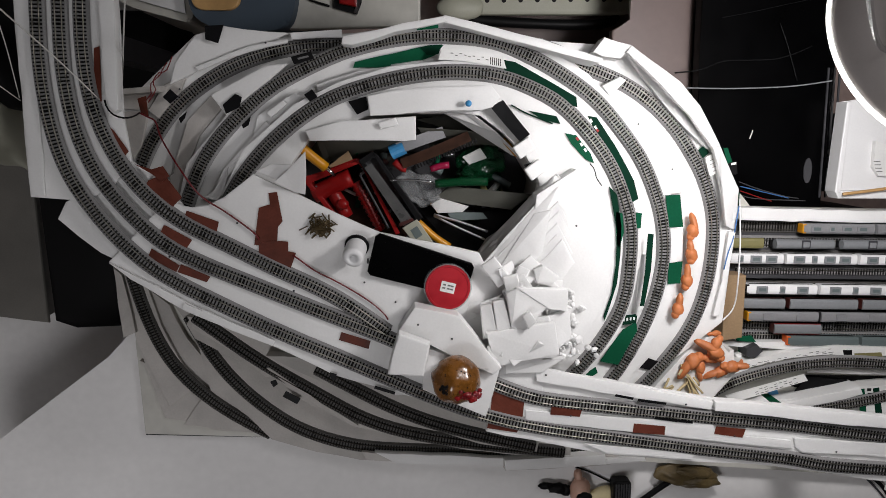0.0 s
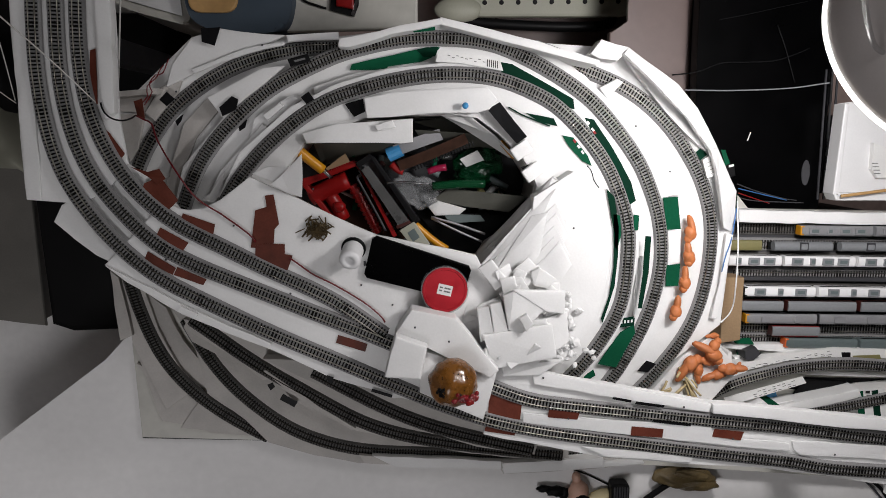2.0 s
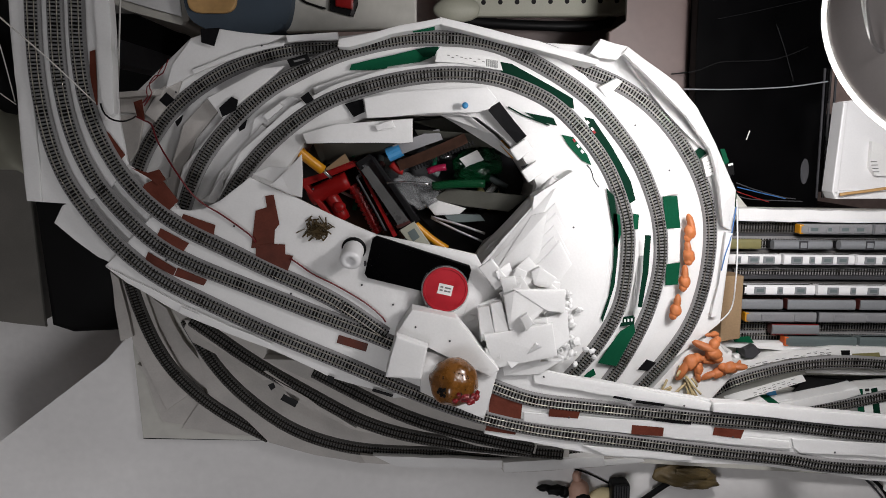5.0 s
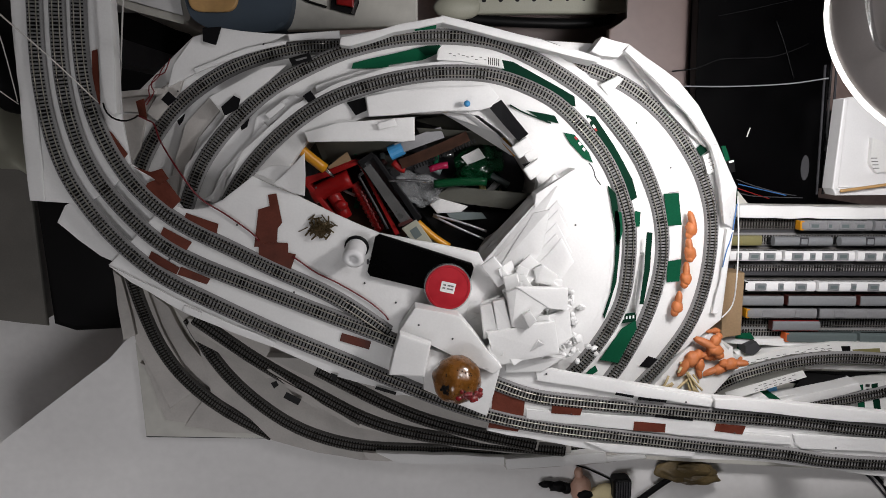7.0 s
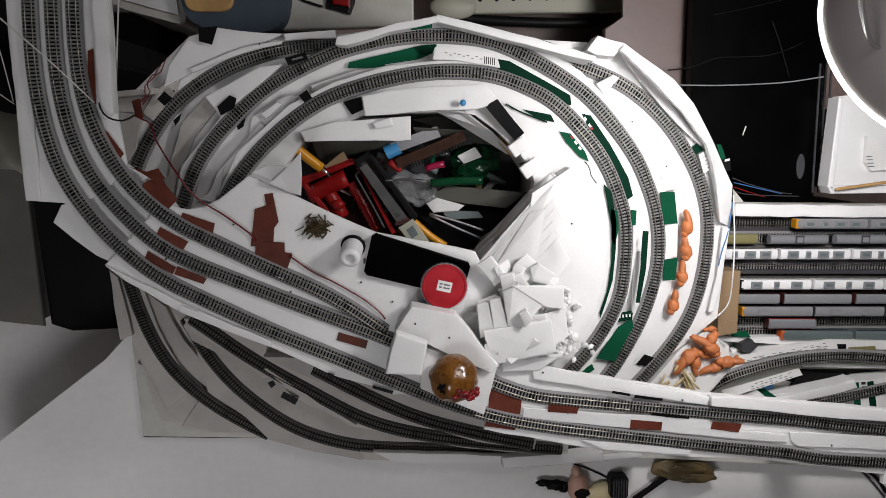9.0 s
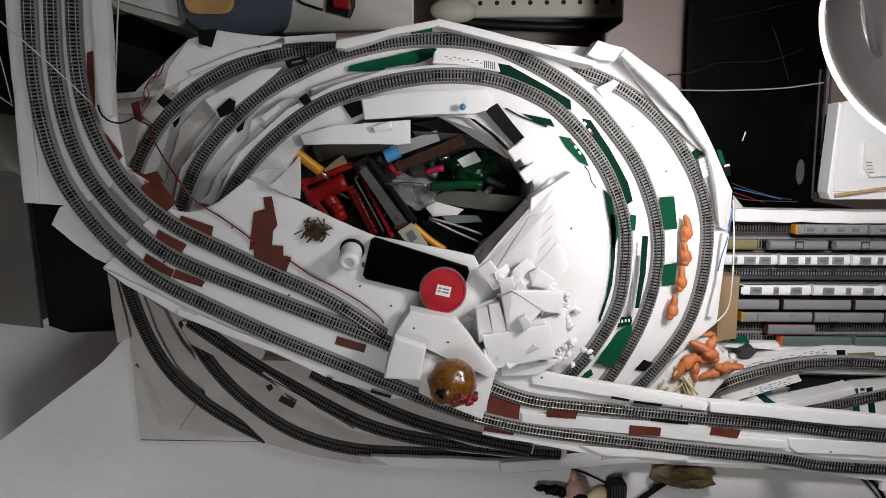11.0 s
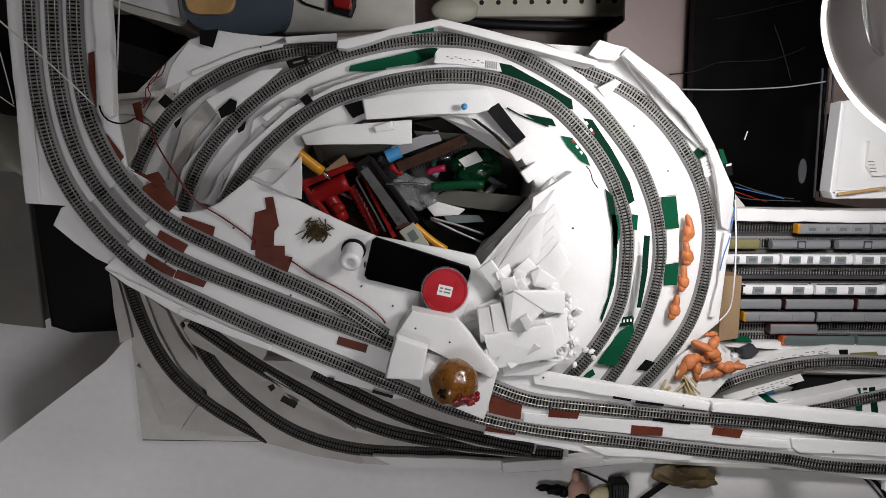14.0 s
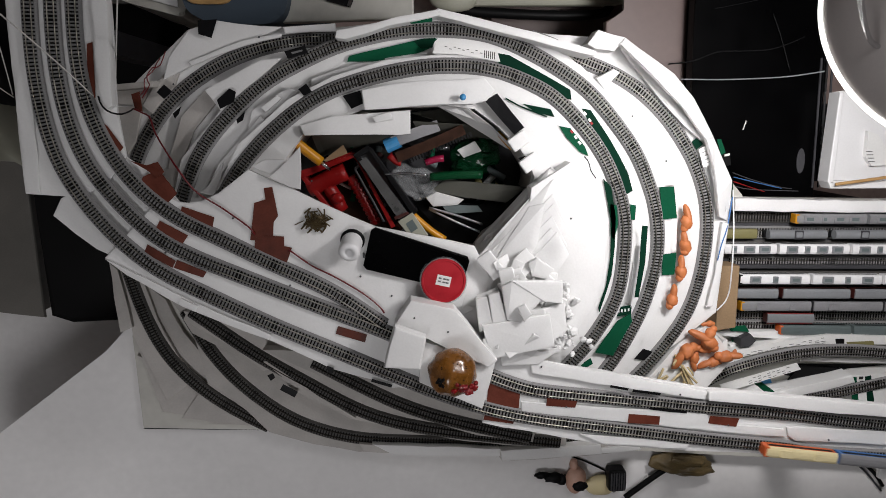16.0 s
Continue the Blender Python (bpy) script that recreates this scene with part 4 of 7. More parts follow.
# Green packaging card wedged between the tracks.
GC = "cut strip of green packaging card between tracks"
for pts, mat in (([(-0.0925, 0.1018, 0.136), (-0.0897, 0.1104, 0.136), (-0.0258, 0.1245, 0.136), (0.0115, 0.1333, 0.136), (0.0497, 0.1369, 0.136), (0.0363, 0.1213, 0.136), (0.0185, 0.1143, 0.136), (-0.0331, 0.1072, 0.136), (-0.0349, 0.102, 0.136)], GREEN), ([(0.0115, 0.1332, 0.137), (0.0275, 0.1367, 0.137), (0.047, 0.1377, 0.137), (0.0417, 0.123, 0.137), (0.0239, 0.1212, 0.137)], GREEN_DARK),
                 ([(0.1407, 0.1125, 0.1605), (0.1601, 0.1091, 0.1605), (0.2571, 0.056, 0.1605), (0.2593, 0.0403, 0.1605), (0.2305, 0.0473, 0.1605), (0.1436, 0.0954, 0.1605)], GREEN_DARK), ([(0.4155, -0.101, 0.134), (0.4399, -0.1002, 0.134), (0.4474, -0.1536, 0.134), (0.4237, -0.1545, 0.134)], GREEN),
                 ([(0.4256, -0.2144, 0.134), (0.4494, -0.2117, 0.134), (0.4475, -0.2492, 0.134), (0.4264, -0.25, 0.134)], GREEN), ([(0.351, -0.3266, 0.14), (0.3735, -0.3131, 0.14), (0.376, -0.3278, 0.14), (0.3456, -0.3876, 0.14), (0.3144, -0.3813, 0.14)], GREEN),
                 ([(0.3463, -0.3031, 0.14), (0.3748, -0.2995, 0.14), (0.3736, -0.3151, 0.14), (0.3488, -0.3187, 0.14)], GREEN_DARK), ([(0.3805, -0.161, 0.1605), (0.3898, -0.162, 0.1605), (0.3878, -0.2225, 0.1605), (0.3791, -0.2811, 0.1605), (0.3725, -0.281, 0.1605), (0.3785, -0.2225, 0.1605)], GREEN_DARK),
                 ([(0.3135, -0.0839, 0.162), (0.3268, -0.0975, 0.162), (0.336, -0.1477, 0.162), (0.3359, -0.1939, 0.162), (0.3322, -0.2425, 0.162), (0.3223, -0.2783, 0.162), (0.3138, -0.3049, 0.162), (0.3117, -0.2972, 0.162), (0.3235, -0.2594, 0.162), (0.3292, -0.2124, 0.162), (0.329, -0.1568, 0.162)], GREEN_DARK),
                 ([(0.326, -0.1248, 0.162), (0.3371, -0.1275, 0.162), (0.3401, -0.1587, 0.162), (0.3337, -0.1846, 0.162), (0.3288, -0.1753, 0.162)], GREEN), ([(0.2407, 0, 0.1605), (0.2588, -0.0035, 0.1605), (0.2822, -0.0319, 0.1605), (0.289, -0.048, 0.1605), (0.2743, -0.0408, 0.1605), (0.252, -0.0177, 0.1605)], GREEN),
                 ([(0.2758, 0.0273, 0.1605), (0.2903, 0.0246, 0.1605), (0.3226, -0.0213, 0.1605), (0.3538, -0.0751, 0.1605), (0.3623, -0.1041, 0.1605), (0.3534, -0.1095, 0.1605), (0.3259, -0.0615, 0.1605), (0.2969, -0.0124, 0.1605)], GREEN_DARK), ([(0.1817, 0.035, 0.1605), (0.2266, 0.0263, 0.1605), (0.2331, 0.0141, 0.1605), (0.2043, 0.0211, 0.1605)], GREEN_DARK),
                 ([(0.2915, -0.4048, 0.134), (0.3086, -0.3931, 0.134), (0.3128, -0.4031, 0.134), (0.2976, -0.4129, 0.134)], GREEN), ([(0.3591, -0.1258, 0.162), (0.3684, -0.1277, 0.162), (0.3676, -0.1515, 0.162), (0.3602, -0.1515, 0.162)], GREEN),
                 ([(0.4775, -0.028, 0.105), (0.4867, -0.0205, 0.105), (0.4969, -0.0318, 0.105), (0.4859, -0.0411, 0.105)], GREEN_DARK), ([(0.5344, -0.025, 0.07), (0.5423, -0.025, 0.07), (0.5516, -0.0482, 0.07), (0.5439, -0.0521, 0.07)], GREEN),
                 ([(0.5533, -0.0982, 0.08), (0.5634, -0.1002, 0.08), (0.564, -0.1256, 0.08), (0.5558, -0.1216, 0.08)], GREEN_DARK), ([(0.4083, 0.0608, 0.105), (0.4159, 0.059, 0.105), (0.4359, 0.0388, 0.105), (0.4303, 0.0351, 0.105)], GREEN_DARK),
                 ([(0.0053, 0.1618, 0.165), (0.0407, 0.167, 0.165), (0.0407, 0.1587, 0.165), (0.0079, 0.1552, 0.165)], GREEN), ([(0.527, -0.4665, 0.05), (0.5489, -0.443, 0.05), (0.566, -0.4475, 0.05), (0.5505, -0.4712, 0.05)], GREEN),
                 ([(0.6636, -0.5121, 0.01), (0.7008, -0.5082, 0.01), (0.7038, -0.5195, 0.01), (0.6666, -0.5235, 0.01)], GREEN), ([(0.5906, -0.3703, 0.036), (0.6223, -0.3685, 0.036), (0.6317, -0.3815, 0.036), (0.5954, -0.3789, 0.036)], GREEN),
                 ([(0.6088, -0.403, 0.014), (0.6504, -0.3947, 0.014), (0.6523, -0.4057, 0.014), (0.6137, -0.4118, 0.014)], GREEN)):
    sheet("green_card", pts, 0.0012, mat, GC, "card", bevel=0, ragged=0.0008, group="green card strips")

# Foam pieces stacked round the helix.
for pts, th, fl in (([(-0.1067, 0.1334, 0.175), (-0.1048, 0.145, 0.175), (0.0481, 0.1756, 0.175), (0.0541, 0.1673, 0.175), (-0.0246, 0.152, 0.175), (-0.0914, 0.1318, 0.175)], 0.012, .1), ([(0.0482, 0.1777, 0.172), (0.0611, 0.1744, 0.172), (0.1998, 0.1419, 0.172), (0.2951, 0.1137, 0.172), (0.29, 0.1069, 0.172), (0.1825, 0.1334, 0.172), (0.0491, 0.1661, 0.172)], 0.012, .1),
                    ([(0.2866, 0.1272, 0.14), (0.3039, 0.1498, 0.14), (0.324, 0.143, 0.14), (0.3477, 0.1379, 0.14), (0.3409, 0.1274, 0.14), (0.3304, 0.1169, 0.14), (0.3013, 0.1203, 0.14)], 0.012, .1),
                    ([(0.338, 0.1263, 0.15), (0.3477, 0.1379, 0.14), (0.4367, 0.0826, 0.12), (0.4715, 0.0438, 0.12), (0.5124, -0.0205, 0.11), (0.492, -0.0238, 0.13), (0.4478, 0.0288, 0.14), (0.3754, 0.0935, 0.15)], 0.012, None),
                    ([(0.492, -0.0238, 0.13), (0.5124, -0.0205, 0.11), (0.5531, -0.0938, 0.1), (0.5497, -0.1643, 0.1), (0.5258, -0.1539, 0.12), (0.5127, -0.0867, 0.13)], 0.012, None),
                    ([(0.3059, 0.0755, 0.128), (0.3348, 0.0898, 0.128), (0.3442, 0.0845, 0.128), (0.3194, 0.0577, 0.128)], 0.01, .1), ([(0.351, 0.1233, 0.112), (0.3583, 0.1269, 0.112), (0.4091, 0.0731, 0.112), (0.4531, 0.0221, 0.112), (0.4992, -0.0223, 0.112), (0.4899, -0.026, 0.112), (0.444, 0.0148, 0.112), (0.4003, 0.0622, 0.112)], 0.012, .1),
                    ([(0.5082, -0.0675, 0.106), (0.5251, -0.06, 0.106), (0.5346, -0.0885, 0.106), (0.5174, -0.0923, 0.106)], 0.005, None),
                    ([(0.5249, -0.1026, 0.108), (0.5365, -0.1017, 0.108), (0.5431, -0.1458, 0.108), (0.5298, -0.1516, 0.108)], 0.006, None), ([(0.4239, -0.0783, 0.112), (0.4485, -0.0727, 0.112), (0.4517, -0.0992, 0.112), (0.4288, -0.101, 0.112)], 0.006, None),
                    ([(0.4315, -0.1583, 0.112), (0.4566, -0.1565, 0.112), (0.4576, -0.2146, 0.112), (0.4363, -0.2164, 0.112)], 0.006, None), ([(0.4017, -0.2697, 0.118), (0.4267, -0.2621, 0.118), (0.4348, -0.3096, 0.118), (0.396, -0.3171, 0.118)], 0.006, None),
                    ([(0.3719, -0.1974, 0.142), (0.3851, -0.1975, 0.142), (0.3852, -0.2884, 0.142), (0.3725, -0.3029, 0.142)], 0.006, None), ([(0.5347, -0.1646, 0.112), (0.5465, -0.1666, 0.112), (0.5354, -0.2722, 0.112), (0.5259, -0.312, 0.112), (0.516, -0.3119, 0.112), (0.5283, -0.2524, 0.112)], 0.008, None),
                    ([(0.2222, 0.1321, 0.108), (0.2482, 0.1268, 0.108), (0.2748, 0.1037, 0.108), (0.2713, 0.0947, 0.108), (0.2525, 0.1054, 0.108), (0.2317, 0.1196, 0.108)], 0.034, None)):
    foam(pts, th, "white foam strip standing along the helix edge" if fl else "white foam piece laid on the helix", fl)
# Pieces starting left of x = -0.35 take the greyer foam.
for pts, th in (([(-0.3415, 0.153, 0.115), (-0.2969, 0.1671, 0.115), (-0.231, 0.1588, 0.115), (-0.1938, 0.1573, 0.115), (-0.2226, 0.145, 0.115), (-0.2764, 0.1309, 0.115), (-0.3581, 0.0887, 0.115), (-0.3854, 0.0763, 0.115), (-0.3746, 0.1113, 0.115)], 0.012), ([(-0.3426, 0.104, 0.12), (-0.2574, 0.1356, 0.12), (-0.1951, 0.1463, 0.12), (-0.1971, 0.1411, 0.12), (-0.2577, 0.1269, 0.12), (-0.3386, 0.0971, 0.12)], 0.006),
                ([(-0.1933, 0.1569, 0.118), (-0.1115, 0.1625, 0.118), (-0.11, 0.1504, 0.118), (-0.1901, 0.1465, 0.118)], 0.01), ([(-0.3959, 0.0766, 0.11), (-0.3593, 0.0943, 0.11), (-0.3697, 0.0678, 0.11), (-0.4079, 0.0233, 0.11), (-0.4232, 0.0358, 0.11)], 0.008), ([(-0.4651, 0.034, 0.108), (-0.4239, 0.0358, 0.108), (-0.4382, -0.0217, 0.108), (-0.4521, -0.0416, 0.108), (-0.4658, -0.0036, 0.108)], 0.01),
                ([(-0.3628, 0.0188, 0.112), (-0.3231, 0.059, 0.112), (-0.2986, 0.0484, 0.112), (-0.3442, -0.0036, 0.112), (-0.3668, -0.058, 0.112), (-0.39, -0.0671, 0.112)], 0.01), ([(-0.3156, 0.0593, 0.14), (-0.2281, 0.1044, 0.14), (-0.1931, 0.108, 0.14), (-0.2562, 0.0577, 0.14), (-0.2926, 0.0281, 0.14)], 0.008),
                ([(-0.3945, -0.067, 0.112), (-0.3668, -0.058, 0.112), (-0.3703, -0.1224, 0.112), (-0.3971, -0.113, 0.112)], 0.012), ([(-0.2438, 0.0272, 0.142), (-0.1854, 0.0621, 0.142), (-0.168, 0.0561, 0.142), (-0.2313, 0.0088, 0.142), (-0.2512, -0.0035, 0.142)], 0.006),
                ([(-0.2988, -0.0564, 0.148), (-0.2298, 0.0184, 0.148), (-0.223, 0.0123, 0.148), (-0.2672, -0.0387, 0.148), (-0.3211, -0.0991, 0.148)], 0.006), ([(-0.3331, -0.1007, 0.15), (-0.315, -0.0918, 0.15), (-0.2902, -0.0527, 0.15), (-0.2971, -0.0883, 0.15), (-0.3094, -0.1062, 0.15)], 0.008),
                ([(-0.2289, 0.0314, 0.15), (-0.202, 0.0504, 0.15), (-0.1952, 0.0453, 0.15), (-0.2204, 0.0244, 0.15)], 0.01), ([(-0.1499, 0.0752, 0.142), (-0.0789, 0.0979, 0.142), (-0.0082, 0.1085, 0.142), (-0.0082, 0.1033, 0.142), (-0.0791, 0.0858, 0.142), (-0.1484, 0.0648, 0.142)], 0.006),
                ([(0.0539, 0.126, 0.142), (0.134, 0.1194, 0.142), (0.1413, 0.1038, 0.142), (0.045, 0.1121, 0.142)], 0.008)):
    foam(pts, th, "dull white foam piece between the tracks", mat=FOAM_GREY if pts[0][0] < -0.35 else FOAM)
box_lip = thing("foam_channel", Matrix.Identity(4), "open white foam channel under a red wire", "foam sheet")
part("tray", prism([(-0.4575, 0.0677, 0.14), (-0.3914, 0.073, 0.14), (-0.3954, 0.0644, 0.14), (-0.4564, 0.0591, 0.14)], 0.04), FOAM_GREY, box_lip)
part("tray_floor", prism([(-0.4698, 0.0608, 0.105), (-0.407, 0.0662, 0.105), (-0.425, 0.0359, 0.105), (-0.4694, 0.0394, 0.105)], 0.005), FOAM_GREY, box_lip)

# Inner foam round the pit.
foam([(-0.0684, 0.0561, 0.182), (-0.0254, 0.0646, 0.182), (0.1195, 0.0734, 0.182), (0.1354, 0.0548, 0.182), (0.1233, 0.0394, 0.182), (0.1042, 0.0343, 0.182), (0.0521, 0.0342, 0.182), (-0.0645, 0.0264, 0.182)], 0.022, "thick white foam block at the pit's edge", floor=.15)
foam([(-0.1658, 0.0035, 0.168), (-0.1133, 0.0181, 0.168), (0.0054, 0.026, 0.168), (0.0052, -0.0104, 0.168), (-0.0124, -0.0122, 0.168), (-0.1593, -0.0121, 0.168)], 0.008, "white foam shelf hanging over the pit", floor=.1)
foam([(-0.0538, 0.0155, 0.176), (-0.0259, 0.024, 0.176), (-0.0208, 0.012, 0.176), (-0.0487, 0.0069, 0.176)], 0.008, "small rolled foam offcut")
tagged(link("blue_pin", lathe([(0.0, 0.0), (0.0012, 0.0), (0.0012, 0.008), (0.0045, 0.009), (0.005, 0.013), (0.004, 0.016), (0.0, 0.017)], 20), BLUE_CAP, smooth=True),
       "blue push pin stuck in foam", "pin").matrix_basis = pose(0.0851, 0.0445, .182)
foam([(0.0491, 0.0317, 0.15), (0.0885, 0.0349, 0.16), (0.1344, 0.0009, 0.15), (0.1771, -0.0396, 0.14), (0.1641, -0.0362, 0.1), (0.1129, -0.0019, 0.09)], 0.006, "torn sloping foam edge of the pit")
for p, q in (((0.1745, -0.0229, 0.162), (0.1958, -0.0123, 0.162)), ((0.1927, -0.0566, 0.164), (0.2106, -0.0477, 0.164))):
    tagged(link("foam_block", box_bm(0.03, 0.022, 0.014, p, 0.002, pose(0, 0, 0, 0, 0, 35).to_4x4()), FOAM), "small white foam block by the pit", "foam block")

# Sloping sheets on the far side of the pit.
SLOPE = "thin white foam sheet leaning towards the pit"
for pts in ([(0.223, -0.0624, 0.19), (0.2347, -0.0711, 0.19), (0.1532, -0.2043, 0.2), (0.1031, -0.249, 0.2), (0.0947, -0.237, 0.17), (0.1107, -0.1881, 0.13), (0.2048, -0.0837, 0.16)], [(0.203, -0.092, 0.192), (0.2259, -0.0809, 0.2), (0.1728, -0.1841, 0.215), (0.1208, -0.228, 0.215), (0.1116, -0.204, 0.2)],
            [(0.1872, -0.1228, 0.2), (0.2117, -0.1166, 0.21), (0.1973, -0.1826, 0.225), (0.1507, -0.2313, 0.222), (0.1226, -0.2254, 0.215)], [(0.1062, -0.1927, 0.16), (0.1318, -0.1699, 0.19), (0.1028, -0.2792, 0.225), (0.0645, -0.297, 0.224), (0.0767, -0.2663, 0.222)],
            [(0.1205, -0.2274, 0.218), (0.172, -0.2005, 0.222), (0.147, -0.2804, 0.222), (0.0724, -0.3016, 0.224), (0.0871, -0.253, 0.222)]):
    foam(pts, 0.003, SLOPE)
foam([(0.1914, -0.0941, 0.198), (0.2519, -0.055, 0.198), (0.288, -0.0812, 0.198), (0.3096, -0.143, 0.198), (0.3104, -0.2149, 0.198), (0.2948, -0.288, 0.198), (0.2423, -0.3619, 0.198), (0.2058, -0.3615, 0.198), (0.1862, -0.2869, 0.198), (0.1758, -0.2048, 0.198)], 0.012, "broad bright white foam plate under the lamp", floor=.158)

# Heap of foam offcuts.
HEAP = "white foam offcut in a loose heap"
for pts in ([(0.1089, -0.296, 0.262), (0.2125, -0.2808, 0.258), (0.2222, -0.3345, 0.25), (0.1236, -0.3529, 0.25)], [(0.1371, -0.2344, 0.268), (0.1511, -0.2262, 0.275), (0.2025, -0.2536, 0.262), (0.1679, -0.2929, 0.26), (0.1465, -0.2883, 0.26)],
            [(0.1509, -0.2243, 0.276), (0.2308, -0.2297, 0.262), (0.2313, -0.2657, 0.256), (0.2027, -0.2605, 0.262)], [(0.1003, -0.2572, 0.25), (0.1167, -0.2524, 0.256), (0.1257, -0.2979, 0.256), (0.1059, -0.3099, 0.25)],
            [(0.1182, -0.2494, 0.258), (0.1346, -0.2443, 0.262), (0.1468, -0.2906, 0.258), (0.1257, -0.2979, 0.256)], [(0.1796, -0.2013, 0.256), (0.1911, -0.1934, 0.262), (0.218, -0.2119, 0.256), (0.2068, -0.2286, 0.25), (0.1849, -0.2228, 0.252)],
            [(0.2035, -0.2739, 0.25), (0.2371, -0.265, 0.245), (0.2429, -0.3126, 0.24), (0.2187, -0.3288, 0.245)], [(0.1467, -0.2142, 0.25), (0.1656, -0.2084, 0.254), (0.1801, -0.2305, 0.256), (0.1582, -0.2386, 0.25)],
            [(0.1364, -0.3113, 0.24), (0.1806, -0.3478, 0.24), (0.2341, -0.3443, 0.236), (0.2, -0.3689, 0.232), (0.1425, -0.3699, 0.232)], [(0.1608, -0.267, 0.276), (0.1709, -0.2592, 0.28), (0.1819, -0.2758, 0.276), (0.1714, -0.2893, 0.27)]):
    foam(pts, 0.011, HEAP, name="foam_offcut", ragged=0)
rng = random.Random(8)
for k in range(30):
    u = rng.random()
    c = Vector((0.115, -0.262, 0.238)).lerp(Vector((0.228, -0.262, 0.224)), u) + Vector((0, rng.uniform(-0.07, 0.06), 0))
    wide, deep, tilt = rng.uniform(0.022, 0.05), rng.uniform(0.016, 0.034), 0.5
    ob = link("foam_offcut", box_bm(wide, deep, rng.uniform(0.003, 0.007), (0, 0, 0), 0.0014), FOAM)
    ob.matrix_basis = Matrix.Translation((c.x, c.y, c.z + 0.014 * rng.random())) @ Euler((rng.uniform(-tilt, tilt), rng.uniform(-tilt, tilt), rng.uniform(0, 3))).to_matrix().to_4x4()
    tagged(ob, "thin white foam scrap in a loose heap", "foam sheet", "foam scraps")

# White blocks over the turnout, with the ball on them.
foam([(0.0017, -0.2527, 0.272), (0.0666, -0.267, 0.272), (0.1313, -0.3476, 0.272), (0.1178, -0.3579, 0.272), (0.0265, -0.3113, 0.272), (-0.0235, -0.2901, 0.272)], 0.05, "white foam block bridging the turnout", floor=.236, name="foam_block")
foam([(-0.0215, -0.2863, 0.292), (0.0243, -0.3037, 0.292), (0.0143, -0.3532, 0.292), (-0.0385, -0.3491, 0.292)], 0.05, "white foam cube beside the turnout", floor=.236, name="foam_block", ragged=0.0004, bevel=0.003)
foam([(0.0166, -0.3177, 0.262), (0.1291, -0.3544, 0.262), (0.1092, -0.4276, 0.262), (0.0129, -0.383, 0.262)], 0.03, "white foam slab bridging the tracks", floor=.236, name="foam_block")
ball = thing("ball_ornament", pose(0.0616, -0.357, .262), "glossy ochre ball with dark speckles and red drips", "ornament")
part("body", lump(0.036, 0.036, 0.033, 0.08, 2.2, 3, at=(0, 0, 0.031), level=5), OCHRE, ball, smooth=True)
bm = bmesh.new()
rng = random.Random(31)
for k in range(90):
    a = Vector((rng.gauss(-0.38, 0.19), rng.gauss(-0.16, 0.12), 0.85)).normalized() if k < 74 else \
        Vector((rng.uniform(-0.6, 0.8), rng.uniform(-0.5, 0.8), 0.9)).normalized()
    r = rng.uniform(0.001, 0.003) if k < 74 else 0.0011
    lump(r, r, r * 0.8, 0.3, 2, k, bm, Vector((a.x * 0.0352, a.y * 0.0352, 0.031 + a.z * 0.0325)), level=1)
part("speckle_patch", bm, BLACK, ball, "dark speckles", True)
bm = bmesh.new()
for k in range(26):
    u = k / 25
    a = Vector((0.12 + 0.72 * u + rng.gauss(0, 0.1), -0.34 - 0.12 * u + rng.gauss(0, 0.09), 0.8 - 0.3 * u)).normalized()
    r = rng.uniform(0.002, 0.0052)
    lump(r, r, r * 0.8, 0.45, 3, k, bm, Vector((a.x * 0.036, a.y * 0.036, 0.031 + a.z * 0.033)) * (1 + 0.12 * u), level=2)
part("red_drips", bm, RED_DARK, ball, "shiny red drips", True)

# Things lying on the deck.
lid = thing("tin_lid", pose(0.0514, -0.2302, .2300, 0, 3), "round red plastic lid with white price sticker", "lid")
part("disc", lathe([(0.0, 0.0), (0.034, 0.0), (0.0345, 0.003), (0.0345, 0.009), (0.0335, 0.0105), (0.031, 0.0105), (0.0305, 0.0095), (0.0, 0.0095)], 64), RED_LID, lid, smooth=False)
part("rim", lathe([(0.0345, 0.0), (0.0362, 0.0), (0.0362, 0.011), (0.0345, 0.0115), (0.0345, 0.0)], 64), FILM, lid, "clear plastic rim")
st = part("sticker", box_bm(0.022, 0.016, 0.0005, (0, 0, 0.0096), 0, pose(0, 0, 0, 0, 0, -14)), CARD, lid, "white paper price sticker")
for y in (0.003, -0.002):
    for x in (-0.006, 0.001, 0.006):
        part("print_bar", box_bm(0.0045, 0.0022, 0.0003, pose(0, 0, 0, 0, 0, -14) @ Vector((x, y, 0.0102)), 0, pose(0, 0, 0, 0, 0, -14)), INK_GREY, st)
phone = thing("smartphone", Matrix.Identity(4), "black smartphone lying with dark screen up", "phone")
part("body", prism([(-0.0501, -0.149, 0.231), (0.0896, -0.1957, 0.231), (0.0922, -0.2027, 0.231), (0.0795, -0.2464, 0.231), (0.0726, -0.249, 0.231), (-0.0654, -0.2128, 0.231), (-0.0696, -0.2066, 0.231), (-0.0569, -0.1533, 0.231)], 0.008, bevel=0.002), BLACK_GLOSS, phone)
part("screen", prism([(-0.04, -0.1576, 0.2313), (0.0792, -0.1981, 0.2313), (0.0674, -0.2418, 0.2313), (-0.0559, -0.2076, 0.2313)], 0.0006), BLACK_GLOSS, phone, "black glass screen")
part("button", box_bm(0.003, 0.008, 0.002, (-0.0689, -0.1914, 0.224), 0.0005), GREY_DARK, phone)
spool = thing("thread_spool", pose(-0.0848, -0.1672, .223, 22, -6, 0), "white thread spool with black ring standing on foam", "spool")
